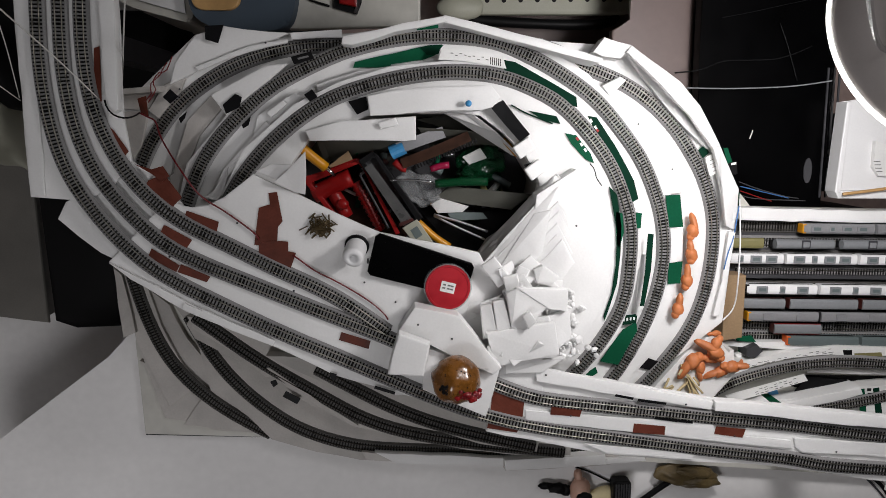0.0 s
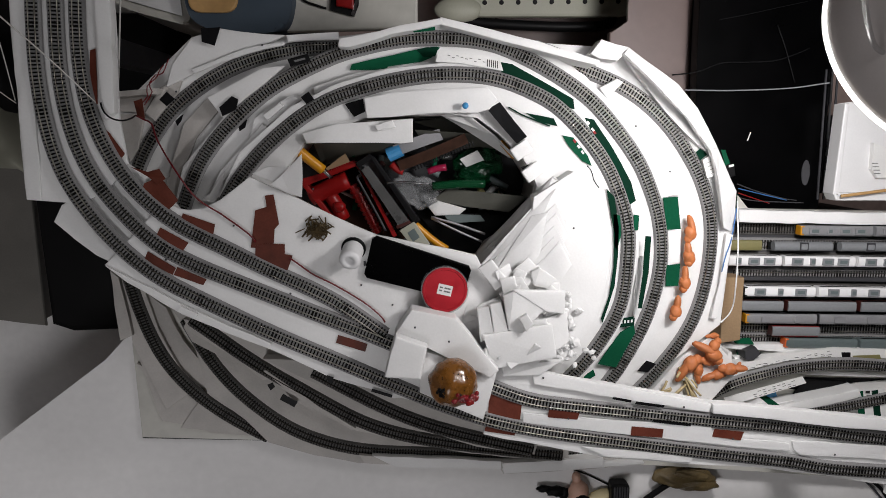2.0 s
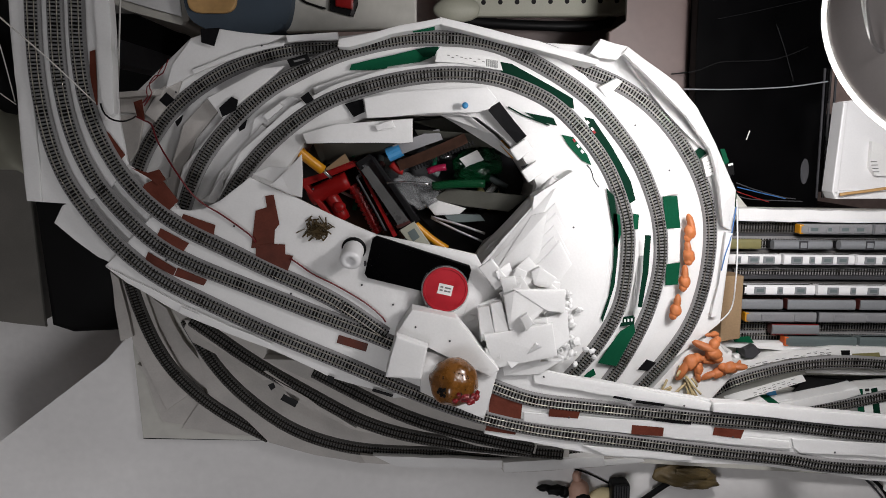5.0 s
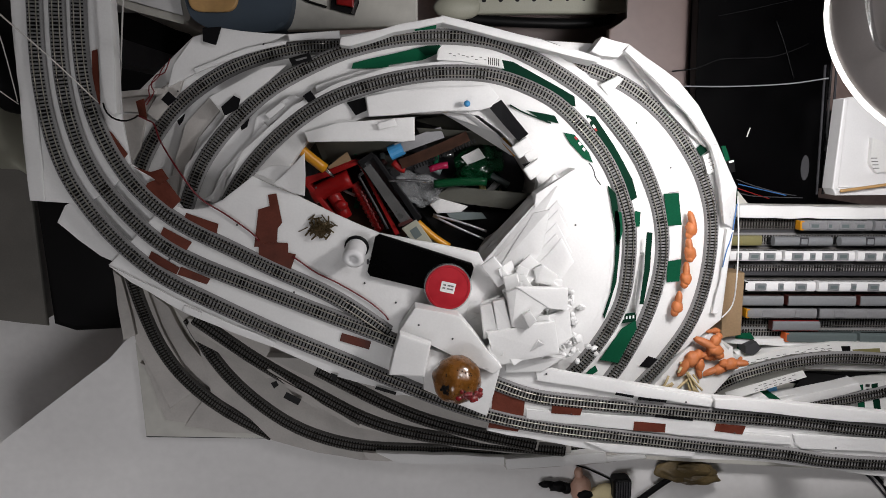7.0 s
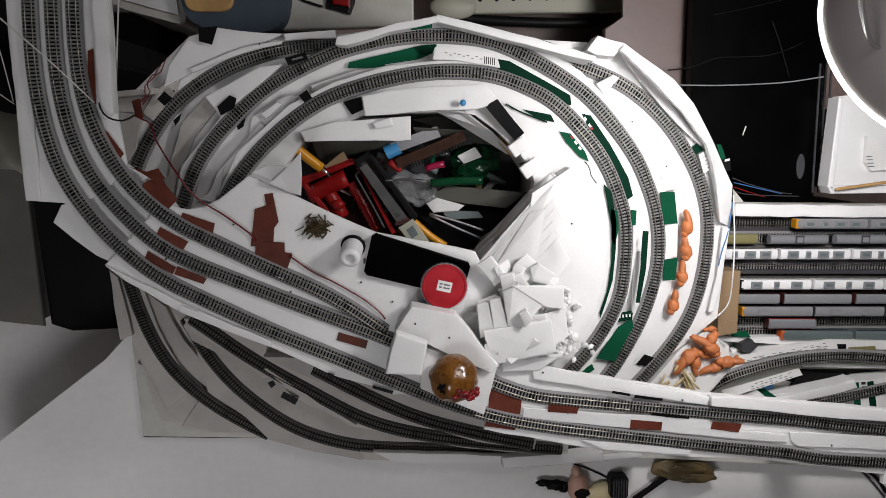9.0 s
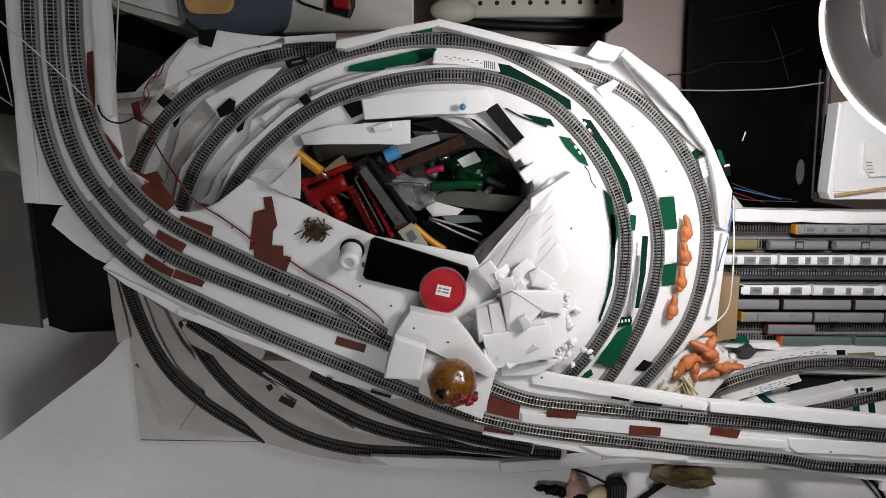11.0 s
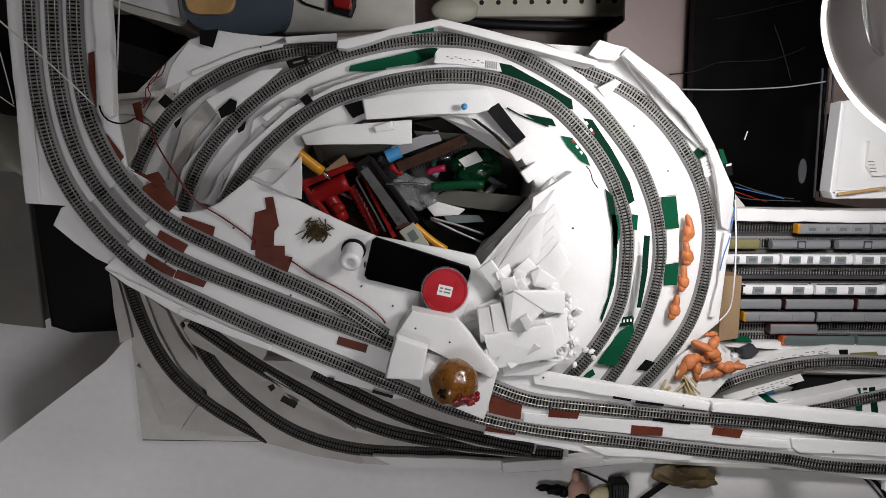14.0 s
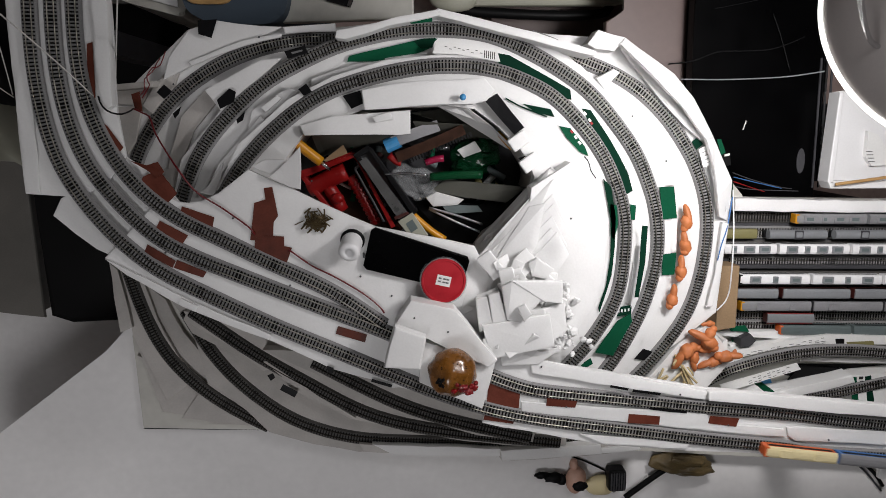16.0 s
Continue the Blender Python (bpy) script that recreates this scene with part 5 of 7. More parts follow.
part("base_ring", lathe([(0.012, 0.0), (0.0185, 0.0), (0.0185, 0.004), (0.012, 0.004), (0.012, 0.0)], 32), BLACK, spool, "black plastic ring", True)
prof = [(0.0135, 0.003)] + [(0.0155 + 0.0006 * (k % 2), 0.005 + k * 0.0024) for k in range(14)] + [(0.013, 0.04), (0.006, 0.041), (0.0055, 0.02), (0.0, 0.02)]
part("thread", lathe(prof, 32), WHITE, spool, smooth=True)
pile = thing("nail_pile", pose(-0.1393, -0.1393, .223), "small pile of bronze split pins on foam", "pins")
for k in range(85):
    c = Vector((random.gauss(0, 0.0085), random.gauss(0, 0.0065), 0))
    c.z = 0.001 + random.random() * 0.012 * max(0, 1 - c.length / 0.02)
    d = Vector((random.uniform(-1, 1), random.uniform(-1, 1), random.uniform(-0.25, 0.25))).normalized() * random.uniform(0.004, 0.01)
    part("pin", tube_bm([c - d, c + d * 0.2 + Vector((0, 0, 0.001)), c + d], random.uniform(0.0008, 0.0014), 5), TWIG, pile)
foam([(-0.2046, -0.0706, 0.235), (-0.186, -0.0571, 0.24), (-0.1532, -0.0255, 0.262), (-0.1602, -0.0906, 0.226), (-0.1768, -0.0863, 0.226)], 0.003, "torn pointed foam shard standing at the pit")
foam([(-0.2322, -0.0552, 0.226), (-0.2075, -0.0442, 0.232), (-0.174, -0.0458, 0.236), (-0.1926, -0.071, 0.228)], 0.003, "torn foam shard at the pit")

# Wires and strings.
WR = "thin dark red wire taped to the foam"
wire("red_wire", [(-0.4163, 0.0309, 0.17), (-0.4028, 0.024, 0.17), (-0.3887, 0.017, 0.18), (-0.3779, -0.0084, 0.19), (-0.3399, -0.054, 0.229), (-0.3133, -0.0915, 0.2282), (-0.278, -0.1163, 0.2255), (-0.2392, -0.1462, 0.2255), (-0.2281, -0.1625, 0.2255)], 0.0013, WIRE_RED, WR)
wire("red_wire", [(-0.1815, -0.1817, 0.2255), (-0.1716, -0.1887, 0.2255), (-0.1467, -0.2071, 0.2255), (-0.113, -0.2248, 0.2255), (-0.0706, -0.2516, 0.2255), (-0.0451, -0.274, 0.2255), (-0.0366, -0.2883, 0.2255)], 0.0013, WIRE_RED, WR)
wire("black_wire", [(-0.4383, 0.047, 0.24), (-0.4351, 0.0348, 0.24), (-0.4258, 0.0253, 0.24), (-0.4104, 0.0214, 0.24), (-0.4114, 0.0258, 0.2), (-0.4152, 0.0308, 0.17)], 0.0013, BLACK, "thin black wire crossing to the helix")
wire("red_wire", [(-0.4102, 0.0479, 0.16), (-0.3991, 0.0607, 0.16), (-0.4001, 0.0734, 0.16), (-0.3871, 0.0894, 0.15), (-0.3865, 0.0987, 0.14), (-0.3784, 0.1142, 0.13)], 0.0009, WIRE_RED, "twisted thin red wire pair")
wire("red_wire", [(-0.4051, 0.0463, 0.16), (-0.392, 0.0667, 0.16), (-0.3965, 0.0768, 0.16), (-0.3887, 0.0928, 0.15), (-0.3815, 0.0953, 0.14), (-0.3728, 0.1219, 0.13)], 0.0009, WIRE_RED, "twisted thin red wire pair")
wire("guy_string", [(-0.4022, 0.1335, 0.6), (-0.4255, 0.127, 0.52), (-0.4365, 0.0905, 0.38), (-0.4388, 0.0399, 0.238)], 0.0009, STRING, "taut white string tied to the deck", "string", 0.03)
wire("guy_string", [(-0.3361, 0.1959, 0.4), (-0.3676, 0.169, 0.33), (-0.4503, 0.0728, 0.14)], 0.0011, STRING, "taut white string tied to the foam", "string", 0.03)
wire("guy_string", [(-0.5001, 0.1625, 0.4), (-0.5275, 0.1132, 0.32), (-0.563, 0.0449, 0.226)], 0.0007, STRING, "taut white string tied to the deck", "string", 0.03)
wire("guy_string", [(-0.5529, 0.0715, 0.32), (-0.5538, 0.0578, 0.28), (-0.5599, 0.0442, 0.226)], 0.0007, STRING, "taut white string tied to the deck", "string", 0.03)
wire("white_wire", [(0.5641, -0.1119, 0.08), (0.5609, -0.1859, 0.1), (0.5613, -0.2551, 0.1), (0.5652, -0.3051, 0.08), (0.5335, -0.3239, 0.105)], 0.0013, WHITE, "white wire looping down the foam edge")
wire("blue_wire", [(0.5549, -0.1226, 0.1), (0.5431, -0.1743, 0.112), (0.5342, -0.2031, 0.114), (0.5283, -0.2343, 0.114)], 0.001, BLUE, "thin blue wire on the foam edge")
wire("white_wire", [(0.5066, 0.0824, -0.04), (0.5957, 0.0816, -0.04), (0.702, 0.0859, -0.04), (0.7587, 0.0936, 0)], 0.0013, GREY, "pale cable across the black cabinet", "cable")
for k, (pts, mat) in enumerate((([(0.6062, -0.0893, -0.02), (0.6413, -0.102, -0.02), (0.6961, -0.1169, -0.02), (0.7288, -0.1213, -0.02)], GREY_DARK), ([(0.6089, -0.0977, -0.02), (0.6524, -0.1083, -0.02), (0.7072, -0.1212, -0.02)], BLUE),
                                ([(0.6094, -0.1061, -0.02), (0.6478, -0.1189, -0.02), (0.6753, -0.1274, -0.02)], RED), ([(0.6077, -0.1134, -0.02), (0.6426, -0.121, -0.02), (0.7399, -0.1255, -0.02)], GREY_DARK))):
    wire("loose_wire", pts, 0.0009, mat, "loose thin wires behind the yard")


# Orange pieces
def orange(m, seed, long=0.02, size=1.0):
    rng = random.Random(seed)
    bm = bmesh.new()
    lump(0.011, 0.0085, 0.008, 0.18, 1.6, seed, bm, (0, 0, 0.007))
    lump(0.007, 0.006, 0.006, 0.15, 1.5, seed + 1, bm, (0.008, -0.004, 0.006))
    lump(long * 0.6, 0.0052, 0.006, 0.15, 1.5, seed + 2, bm, (-0.012, 0.003, 0.007), pose(0, 0, 0, 0, rng.uniform(-15, 10), rng.uniform(-20, 10)))
    ob = link("clay_piece", bm, ORANGE, smooth=True)
    ob.matrix_basis = m @ Matrix.Scale(size, 4)
    return tagged(ob, "rounded matt orange clay piece", "clay piece", "orange clay pieces")


orange(pose(0.4693, -0.1619, .112, 0, 0, -80), 1, 0.026, size=1.12)
orange(pose(0.4695, -0.2025, .112, 0, 0, -65), 4, size=1.12)
orange(pose(0.4641, -0.2473, .112, 0, 0, -75), 7, 0.024, size=1.12)
orange(pose(0.4509, -0.2966, .112, 0, 0, -85), 9, 0.022, size=1.12)
orange(pose(0.5218, -0.3747, 0.108, 0, 0, -25), 13, 0.034, 1.37)
orange(pose(0.4855, -0.3935, 0.099, 0, 0, 60), 12, 0.026, 1.42)
orange(pose(0.5014, -0.4074, 0.098, 0, 0, 100), 24, 0.022, 0.96)
orange(pose(0.5535, -0.4037, 0.102, 0, 0, 200), 15, 0.026, 1.21)
orange(pose(0.5361, -0.4147, 0.096, 0, 0, 30), 18, 0.024, 1.12)
orange(pose(0.5212, -0.3586, 0.112, 0, 0, 80), 21, 0.026, 1.05)
orange(pose(0.5164, -0.3883, 0.100, 0, 0, 10), 27, 0.026, 1.05)
orange(pose(0.5273, -0.3453, 0.096, 0, 0, 20), 30, 0.020, 0.65)
orange(pose(0.5666, -0.4059, 0.102, 0, 0, 250), 33, 0.018, 0.72)
rng = random.Random(12)
for a, c in (((0.4661, -0.3996, 0.106), (0.5031, -0.4617, 0.11)), ((0.4696, -0.404, 0.11), (0.4934, -0.4619, 0.114)), ((0.4767, -0.416, 0.11399999999999999), (0.5053, -0.4505, 0.118)), ((0.4764, -0.4244, 0.106), (0.4893, -0.4613, 0.11)), ((0.4278, -0.4528, 0.11), (0.4444, -0.419, 0.114)), ((0.4443, -0.4556, 0.11399999999999999), (0.4713, -0.4307, 0.118)), ((0.4625, -0.4506, 0.106), (0.4841, -0.4232, 0.11)), ((0.4807, -0.4307, 0.11), (0.5037, -0.4622, 0.114)), ((0.4653, -0.4064, 0.11399999999999999), (0.4569, -0.4179, 0.118)), ((0.4328, -0.4479, 0.106), (0.4567, -0.4339, 0.11)), ((0.4833, -0.4498, 0.11), (0.4748, -0.4614, 0.114)), ((0.4861, -0.42, 0.11399999999999999), (0.4962, -0.4359, 0.118)), ((0.4547, -0.439, 0.106), (0.4355, -0.4598, 0.11))):
    a, c = Vector(a), Vector(c)
    wire("rubber_stick", [a, a.lerp(c, 0.5) + Vector((rng.uniform(-0.002, 0.002), 0, 0.003)), c], rng.uniform(0.0017, 0.0024), RUBBER, "pale tan rubber tubes lying in a heap", "rubber tube", 0.006)
foam([(0.4059, -0.4624, 0.1), (0.4727, -0.3837, 0.1), (0.5228, -0.3454, 0.1), (0.577, -0.4077, 0.1), (0.5297, -0.4643, 0.1)], 0.01, "white foam under the orange pieces", floor=0.0)

# Cards and boxes below the curve at the yard.
sheet("base_liner", [(0.5032, -0.5157, 0.006), (0.5958, -0.4163, 0.006), (0.9799, -0.4099, 0.006), (0.9942, -0.5463, 0.006), (0.7248, -0.5362, 0.006)], 0.006, BOARD, "pale grey board below the yard curve", "board", 0.0, bevel=0)
# Shade between the yard curves, put in as a black sheet.
sheet("dark_mat", [(0.7419, -0.4555, 0.008), (0.9841, -0.4633, 0.008), (0.987, -0.4905, 0.008), (0.8967, -0.4802, 0.008), (0.764, -0.485, 0.008), (0.7193, -0.4776, 0.008)], 0.002, BLACK, "black sheet painted for the shade between the yard curves", "mat", bevel=0)
for px in ([(0.5616, -0.4363, 0.018), (0.5975, -0.4236, 0.018), (0.6038, -0.4546, 0.018), (0.5705, -0.4786, 0.018)], [(0.6023, -0.4099, 0.02), (0.6319, -0.4015, 0.02), (0.6435, -0.4148, 0.02), (0.612, -0.4276, 0.02)]):
    sheet("white_card", px, 0.002, CARD, "blank white card below the yard curve", "card", bevel=0, floor=.006)
sheet("grey_card", [(0.6112, -0.3915, 0.045), (0.6297, -0.3832, 0.045), (0.6411, -0.3962, 0.045), (0.6272, -0.409, 0.045), (0.6122, -0.4066, 0.045)], 0.002, GREY_DARK, "torn dark grey card scrap", "card", bevel=0, floor=.006)
sheet("tan_card", [(0.8147, -0.403, 0.044), (0.866, -0.4015, 0.044), (0.869, -0.4102, 0.044), (0.8176, -0.4117, 0.044)], 0.002, OLIVE, "small olive card scrap", "card", bevel=0, floor=.006)
sheet("black_clip", [(0.7927, -0.3962, 0.044), (0.8098, -0.3964, 0.044), (0.8109, -0.4084, 0.044), (0.7959, -0.4082, 0.044)], 0.003, BLACK, "small black plastic clip", "clip", bevel=0, floor=.006)
card = thing("printed_card", Matrix.Identity(4), "white instruction card with small grey print", "card")
part("sheet", prism([(0.5787, -0.4818, 0.04), (0.7248, -0.4423, 0.04), (0.7334, -0.4555, 0.04), (0.5967, -0.4953, 0.04), (0.5858, -0.4929, 0.04)], 0.001), CARD, card)
for j in range(3):
    for k in range(9):
        a = Vector((0.6356, -0.4715, 0.0405)).lerp(Vector((0.7165, -0.4485, 0.0405)), k / 9) + Vector((0.0015 * j, -0.0042 * j, 0))
        if (k * 5 + j * 3) % 7 > 1:
            part("print_bar", box_bm(0.006, 0.0011, 0.0003, a, 0, pose(0, 0, 0, 0, 0, 15)), INK_GREY, card)
card = thing("printed_card", Matrix.Identity(4), "long white box side with rows of small print", "card")
part("sheet", prism([(0.5708, -0.4424, 0.043), (0.601, -0.4157, 0.043), (0.6953, -0.3975, 0.043), (0.7797, -0.3877, 0.043), (0.9523, -0.3963, 0.043), (0.9539, -0.4116, 0.043), (0.7598, -0.4048, 0.043), (0.6962, -0.4105, 0.043), (0.6229, -0.4268, 0.043), (0.5872, -0.4502, 0.043)], 0.001, floor=0.006), CARD, card)
for j in range(4):
    for k in range(15):
        a = Vector((0.6034, -0.4242, 0.0435)).lerp(Vector((0.7798, -0.3919, 0.0435)), k / 15) + Vector((0.001 * j, -0.0032 * j, 0))
        if (k * 5 + j * 3) % 8 > 2:
            part("print_bar", box_bm(random.uniform(0.005, 0.01), 0.001, 0.0003, a, 0, pose(0, 0, 0, 0, 0, 8)), INK_GREY, card)
foam([(0.7372, -0.4348, 0.03), (0.9662, -0.4412, 0.03), (0.9675, -0.4534, 0.03), (0.7378, -0.4436, 0.03)], 0.004, "thin white foam strip beside the yard curve")
foam([(0.5866, -0.5061, 0.04), (0.8104, -0.4742, 0.04), (0.8749, -0.4685, 0.04), (0.8849, -0.4819, 0.04), (0.7908, -0.4983, 0.04), (0.7059, -0.5191, 0.04), (0.6416, -0.5247, 0.04)], 0.006, "white foam strip under a yard track", floor=.006)
pack = thing("track_box", Matrix.Identity(4), "green and white packaging box with bold print", "box")
part("carton", prism([(0.8322, -0.468, 0.046), (0.9568, -0.4588, 0.046), (0.964, -0.5276, 0.046), (0.8439, -0.5256, 0.046)], 0.04, floor=0.006), CARD, pack)
part("green_panel", prism([(0.8268, -0.4721, 0.0465), (0.8385, -0.4701, 0.0465), (0.8479, -0.5255, 0.0465), (0.8349, -0.5253, 0.0465)], 0.0006), GREEN, pack)
part("green_panel", prism([(0.8547, -0.4703, 0.0465), (0.8664, -0.4683, 0.0465), (0.8782, -0.5238, 0.0465), (0.8653, -0.5258, 0.0465)], 0.0006), GREEN_DARK, pack)
for k in range(3):
    part("letter_bar", box_bm(0.008, 0.005, 0.0005, Vector((0.847, -0.4722, 0.047)).lerp(Vector((0.8519, -0.4899, 0.047)), k / 2)), INK, pack)
sheet("blue_scrap", [(0.6742, -0.489, 0.012), (0.6913, -0.4825, 0.012), (0.6967, -0.4961, 0.012), (0.6816, -0.5004, 0.012)], 0.004, BLUE_CAP, "small scrap of blue plastic", "scrap", 0.006)


# Trains
def vehicle(name, m, length, roof, side, label, units=0, unit_mat=None, nose=None, tank=False, group="parked trains", band=None, flat=False):
    """A railway vehicle along x, its wheels on m."""
    ob = thing(name, m, label, "railway car", group)
    L, W = length - 0.005, 0.0185
    if tank:
        path = [Vector((x, 0, 0.0155)) for x in (-L / 2 + 0.004, -L / 2 + 0.006, L / 2 - 0.006, L / 2 - 0.004)]
        part("tank", tube_bm(path, 0.0085, 20), roof, ob, smooth=False)
        part("frame", box_bm(L, 0.012, 0.003, (0, 0, 0.0045)), BLACK, ob)
        part("dome", box_bm(0.012, 0.01, 0.005, (0, 0, 0.0215), 0.0015), side, ob)
        part("walkway", box_bm(0.016, 0.016, 0.001, (0, 0, 0.0235)), GREY_DARK, ob)
    else:
        part("body", box_bm(L, W, 0.005 if flat else 0.0175, (0, 0, 0.0045), 0.0012), side, ob)
        prof = [(-W / 2 - 0.0002, 0), (-W / 2 + 0.0012, 0.0022), (-W / 4, 0.0036), (0, 0.004), (W / 4, 0.0036), (W / 2 - 0.0012, 0.0022), (W / 2 + 0.0002, 0)]
        zt = 0.0093 if flat else 0.0215
        part("roof", ribbon([Vector((-L / 2 + 0.0004, 0, zt)), Vector((0, 0, zt)), Vector((L / 2 - 0.0004, 0, zt))], prof), roof, ob)
        for k in range(units):
            x = (k + 0.5) / units * L * 0.86 - L * 0.43
            wide = 0.019 if k % 3 != 1 else 0.009
            part("roof_unit", box_bm(wide * 1.1, 0.0125, 0.0034, (x, 0, zt + 0.0026), 0.0008), unit_mat or SILVER, ob, "grey roof unit")
            part("grille", box_bm(wide * 0.7, 0.006, 0.0004, (x, 0, zt + 0.0058)), roof if unit_mat is roof else TEAL, ob)
        for y in (-1, 1):
            if not flat:
                part("window_band", box_bm(L * 0.9, 0.0006, 0.006, (0, y * (W / 2), 0.0125)), BLACK, ob, "dark window band")
        if band:
            for y in (-1, 1):
                part("stripe", box_bm(L * 0.98, 0.0008, 0.0035, (0, y * (W / 2 + 0.0001), 0.0185)), band, ob)
        if nose:
            part("nose", box_bm(0.008, W * 0.96, 0.02, (-L / 2 + 0.002, 0, 0.0045), 0.002), nose, ob, "coloured cab front")
    for x in (-L * 0.35, L * 0.35):
        part("bogie", box_bm(0.02, 0.013, 0.005, (x, 0, 0.0003), 0.001), BLACK, ob)
    part("coupler", box_bm(0.005, 0.003, 0.002, (L / 2 + 0.0018, 0, 0.005)), BLACK, ob)
    return ob


def park(name, row, left, length, **kw):
    a, c = Vector(YARD[row][0]), Vector(YARD[row][1])
    d = (c - a).normalized()
    at = a + d * ((Vector(left) - a).dot(d) + length / 2)
    return vehicle(name, pose(at.x, at.y, 0.0117, 0, 0, math.degrees(math.atan2(d.y, d.x))), length, **kw)


C = 0.137
q = Vector((0.703, -0.1735, 0.036))
for k in range(2):
    park("train_car", 0, q + Vector((C * k, 0, 0)), C, roof=SILVER, side=GREY, units=4, nose=YELLOW if k == 0 else None,
         label="silver railcar with orange cab front" if k == 0 else "silver railcar in the storage yard")
park("flat_wagon", 1, (0.5743, -0.2005, 0.03), 0.068, roof=OLIVE, side=BLACK, flat=True, label="low olive flat wagon in the yard")
q = Vector((0.6519, -0.2041, 0.03))
for k in range(3):
    park("tank_wagon", 1, q + Vector((0.124 * k, 0, 0)), 0.121, roof=GREY, side=GREY, tank=True, label="grey tank wagon with walkway on top")
q = Vector((0.538, -0.2273, 0.036))
for k in range(4):
    park("train_car", 2, q + Vector((C * k, 0, 0)), C, roof=WHITE, side=WHITE, units=4, unit_mat=GREY, label="white passenger car with grey roof units")
q = Vector((0.6051, -0.2832, 0.036))
for k in range(3):
    park("train_car", 4, q + Vector((C * k, 0, 0)), C, roof=WHITE, side=WHITE, units=3, unit_mat=GREY, nose=BLACK if k == 0 else None,
         label="white express car with black front" if k == 0 else "white express car in the yard")
q = Vector((0.5511, -0.3091, 0.036))
for k in range(4):
    park("train_car", 5, q + Vector((C * k, 0, 0)), C - 0.004, roof=GREY, side=MAROON, label="dull grey-roofed maroon passenger car")
q = Vector((0.6116, -0.3341, 0.036))
for k in range(3):
    park("train_car", 6, q + Vector((C * k, 0, 0)), C, roof=SILVER, side=GREY_DARK, units=2, unit_mat=SILVER, nose=YELLOW if k == 0 else None,
         label="light grey car with yellow nose" if k == 0 else "light grey passenger car in the yard")
park("train_car", 7, (0.6617, -0.355, 0.036), 0.094, roof=GREY, side=MAROON, band=RED, label="short grey car with red roof edge")
q = Vector((0.6889, -0.3779, 0.036))
for k in range(2):
    park("train_car", 8, q + Vector((0.14 * k, 0, 0)), 0.14, roof=TEAL, side=TEAL, nose=ORANGE_PAINT if k == 0 else None,
         label="teal railcar with orange front and bands" if k == 0 else "teal railcar in the yard")
sheet("scenery_strip", [(0.5905, -0.2568, 0.02), (0.9548, -0.264, 0.02), (0.9554, -0.2704, 0.02), (0.5909, -0.2632, 0.02)], 0.016, GREY_DARK, "narrow dark platform strip between yard tracks", "platform", bevel=0)


# Tool pit
sheet("tool_tray", [(-0.2287, 0.0059, 0.004), (0.2312, 0.0457, 0.004), (0.2753, -0.095, 0.004), (0.133, -0.2394, 0.004), (-0.0935, -0.2065, 0.004), (-0.232, -0.0935, 0.004)], 0.004, GREY_DARK, "dark plastic tray under the tools in the pit", "tray", floor=0.0)
sheet("backing_card", [(-0.155, -0.0126, 0.12), (-0.0092, -0.0091, 0.12), (-0.0297, -0.0292, 0.03), (-0.1482, -0.0624, 0.03)], 0.004, GREY_CARD, "grey card lining the pit's back", "card")
sheet("backing_card", [(0.0091, 0.009, 0.13), (0.139, 0, 0.11), (0.1671, -0.0331, 0.04), (0.0292, -0.0252, 0.04)], 0.004, GREY_CARD, "grey card lining the pit's back", "card")


def tool(name, pts, r, mat, label, category="tool", **kw):
    return wire(name, pts, r, mat, label, category, **kw)


redbox = thing("red_case", Matrix.Identity(4), "open red case with red handled tool in it", "case")
part("floor_panel", prism([(-0.1838, -0.079, 0.045), (-0.0958, -0.0482, 0.045), (0.0039, -0.1586, 0.045), (-0.0161, -0.1855, 0.045), (-0.1194, -0.16, 0.045), (-0.1711, -0.1123, 0.045)], 0.006), BROWN_DARK, redbox)
for pts in ([(-0.1842, -0.0764, 0.088), (-0.0943, -0.0409, 0.088), (-0.0889, -0.0503, 0.088), (-0.1779, -0.0849, 0.088)], [(-0.0962, -0.0428, 0.088), (-0.085, -0.0428, 0.088), (0.0067, -0.1514, 0.088), (-0.0049, -0.159, 0.088)], [(-0.1836, -0.0784, 0.086), (-0.1751, -0.0765, 0.086), (-0.1248, -0.1404, 0.086), (-0.1306, -0.1452, 0.086)]):
    part("wall", prism(pts, 0.042, bevel=0.001), RED, redbox)
part("inner_frame", ribbon(smooth_path([(-0.0833, -0.0559, 0.088), (-0.0387, -0.109, 0.088), (-0.0029, -0.1552, 0.088)], 0.01), ((-0.004, -0.03), (-0.004, 0), (0.004, 0), (0.004, -0.03))), GREY, redbox, "clear grey inner edge")
for k in range(9):
    a = Vector((-0.0853, -0.0671, 0.09)).lerp(Vector((-0.0239, -0.1529, 0.09)), k / 8)
    part("bit", box_bm(0.007, 0.005, 0.012, a - Vector((0, 0, 0.02)), 0.001, pose(0, 0, 0, 0, 0, 35)), BLACK if k % 3 else SILVER, redbox)
pistol = thing("red_tool", Matrix.Identity(4), "red pistol-shaped plastic tool in a case", "tool")
part("barrel", tube_bm(smooth_path([(-0.1673, -0.1032, 0.072), (-0.1342, -0.0868, 0.075), (-0.1035, -0.0736, 0.075)], 0.01), 0.015, 14), RED, pistol, smooth=True)
part("grip", tube_bm(smooth_path([(-0.1367, -0.0966, 0.072), (-0.123, -0.1199, 0.07), (-0.1114, -0.1457, 0.066)], 0.01), 0.012, 12), RED, pistol, smooth=True)
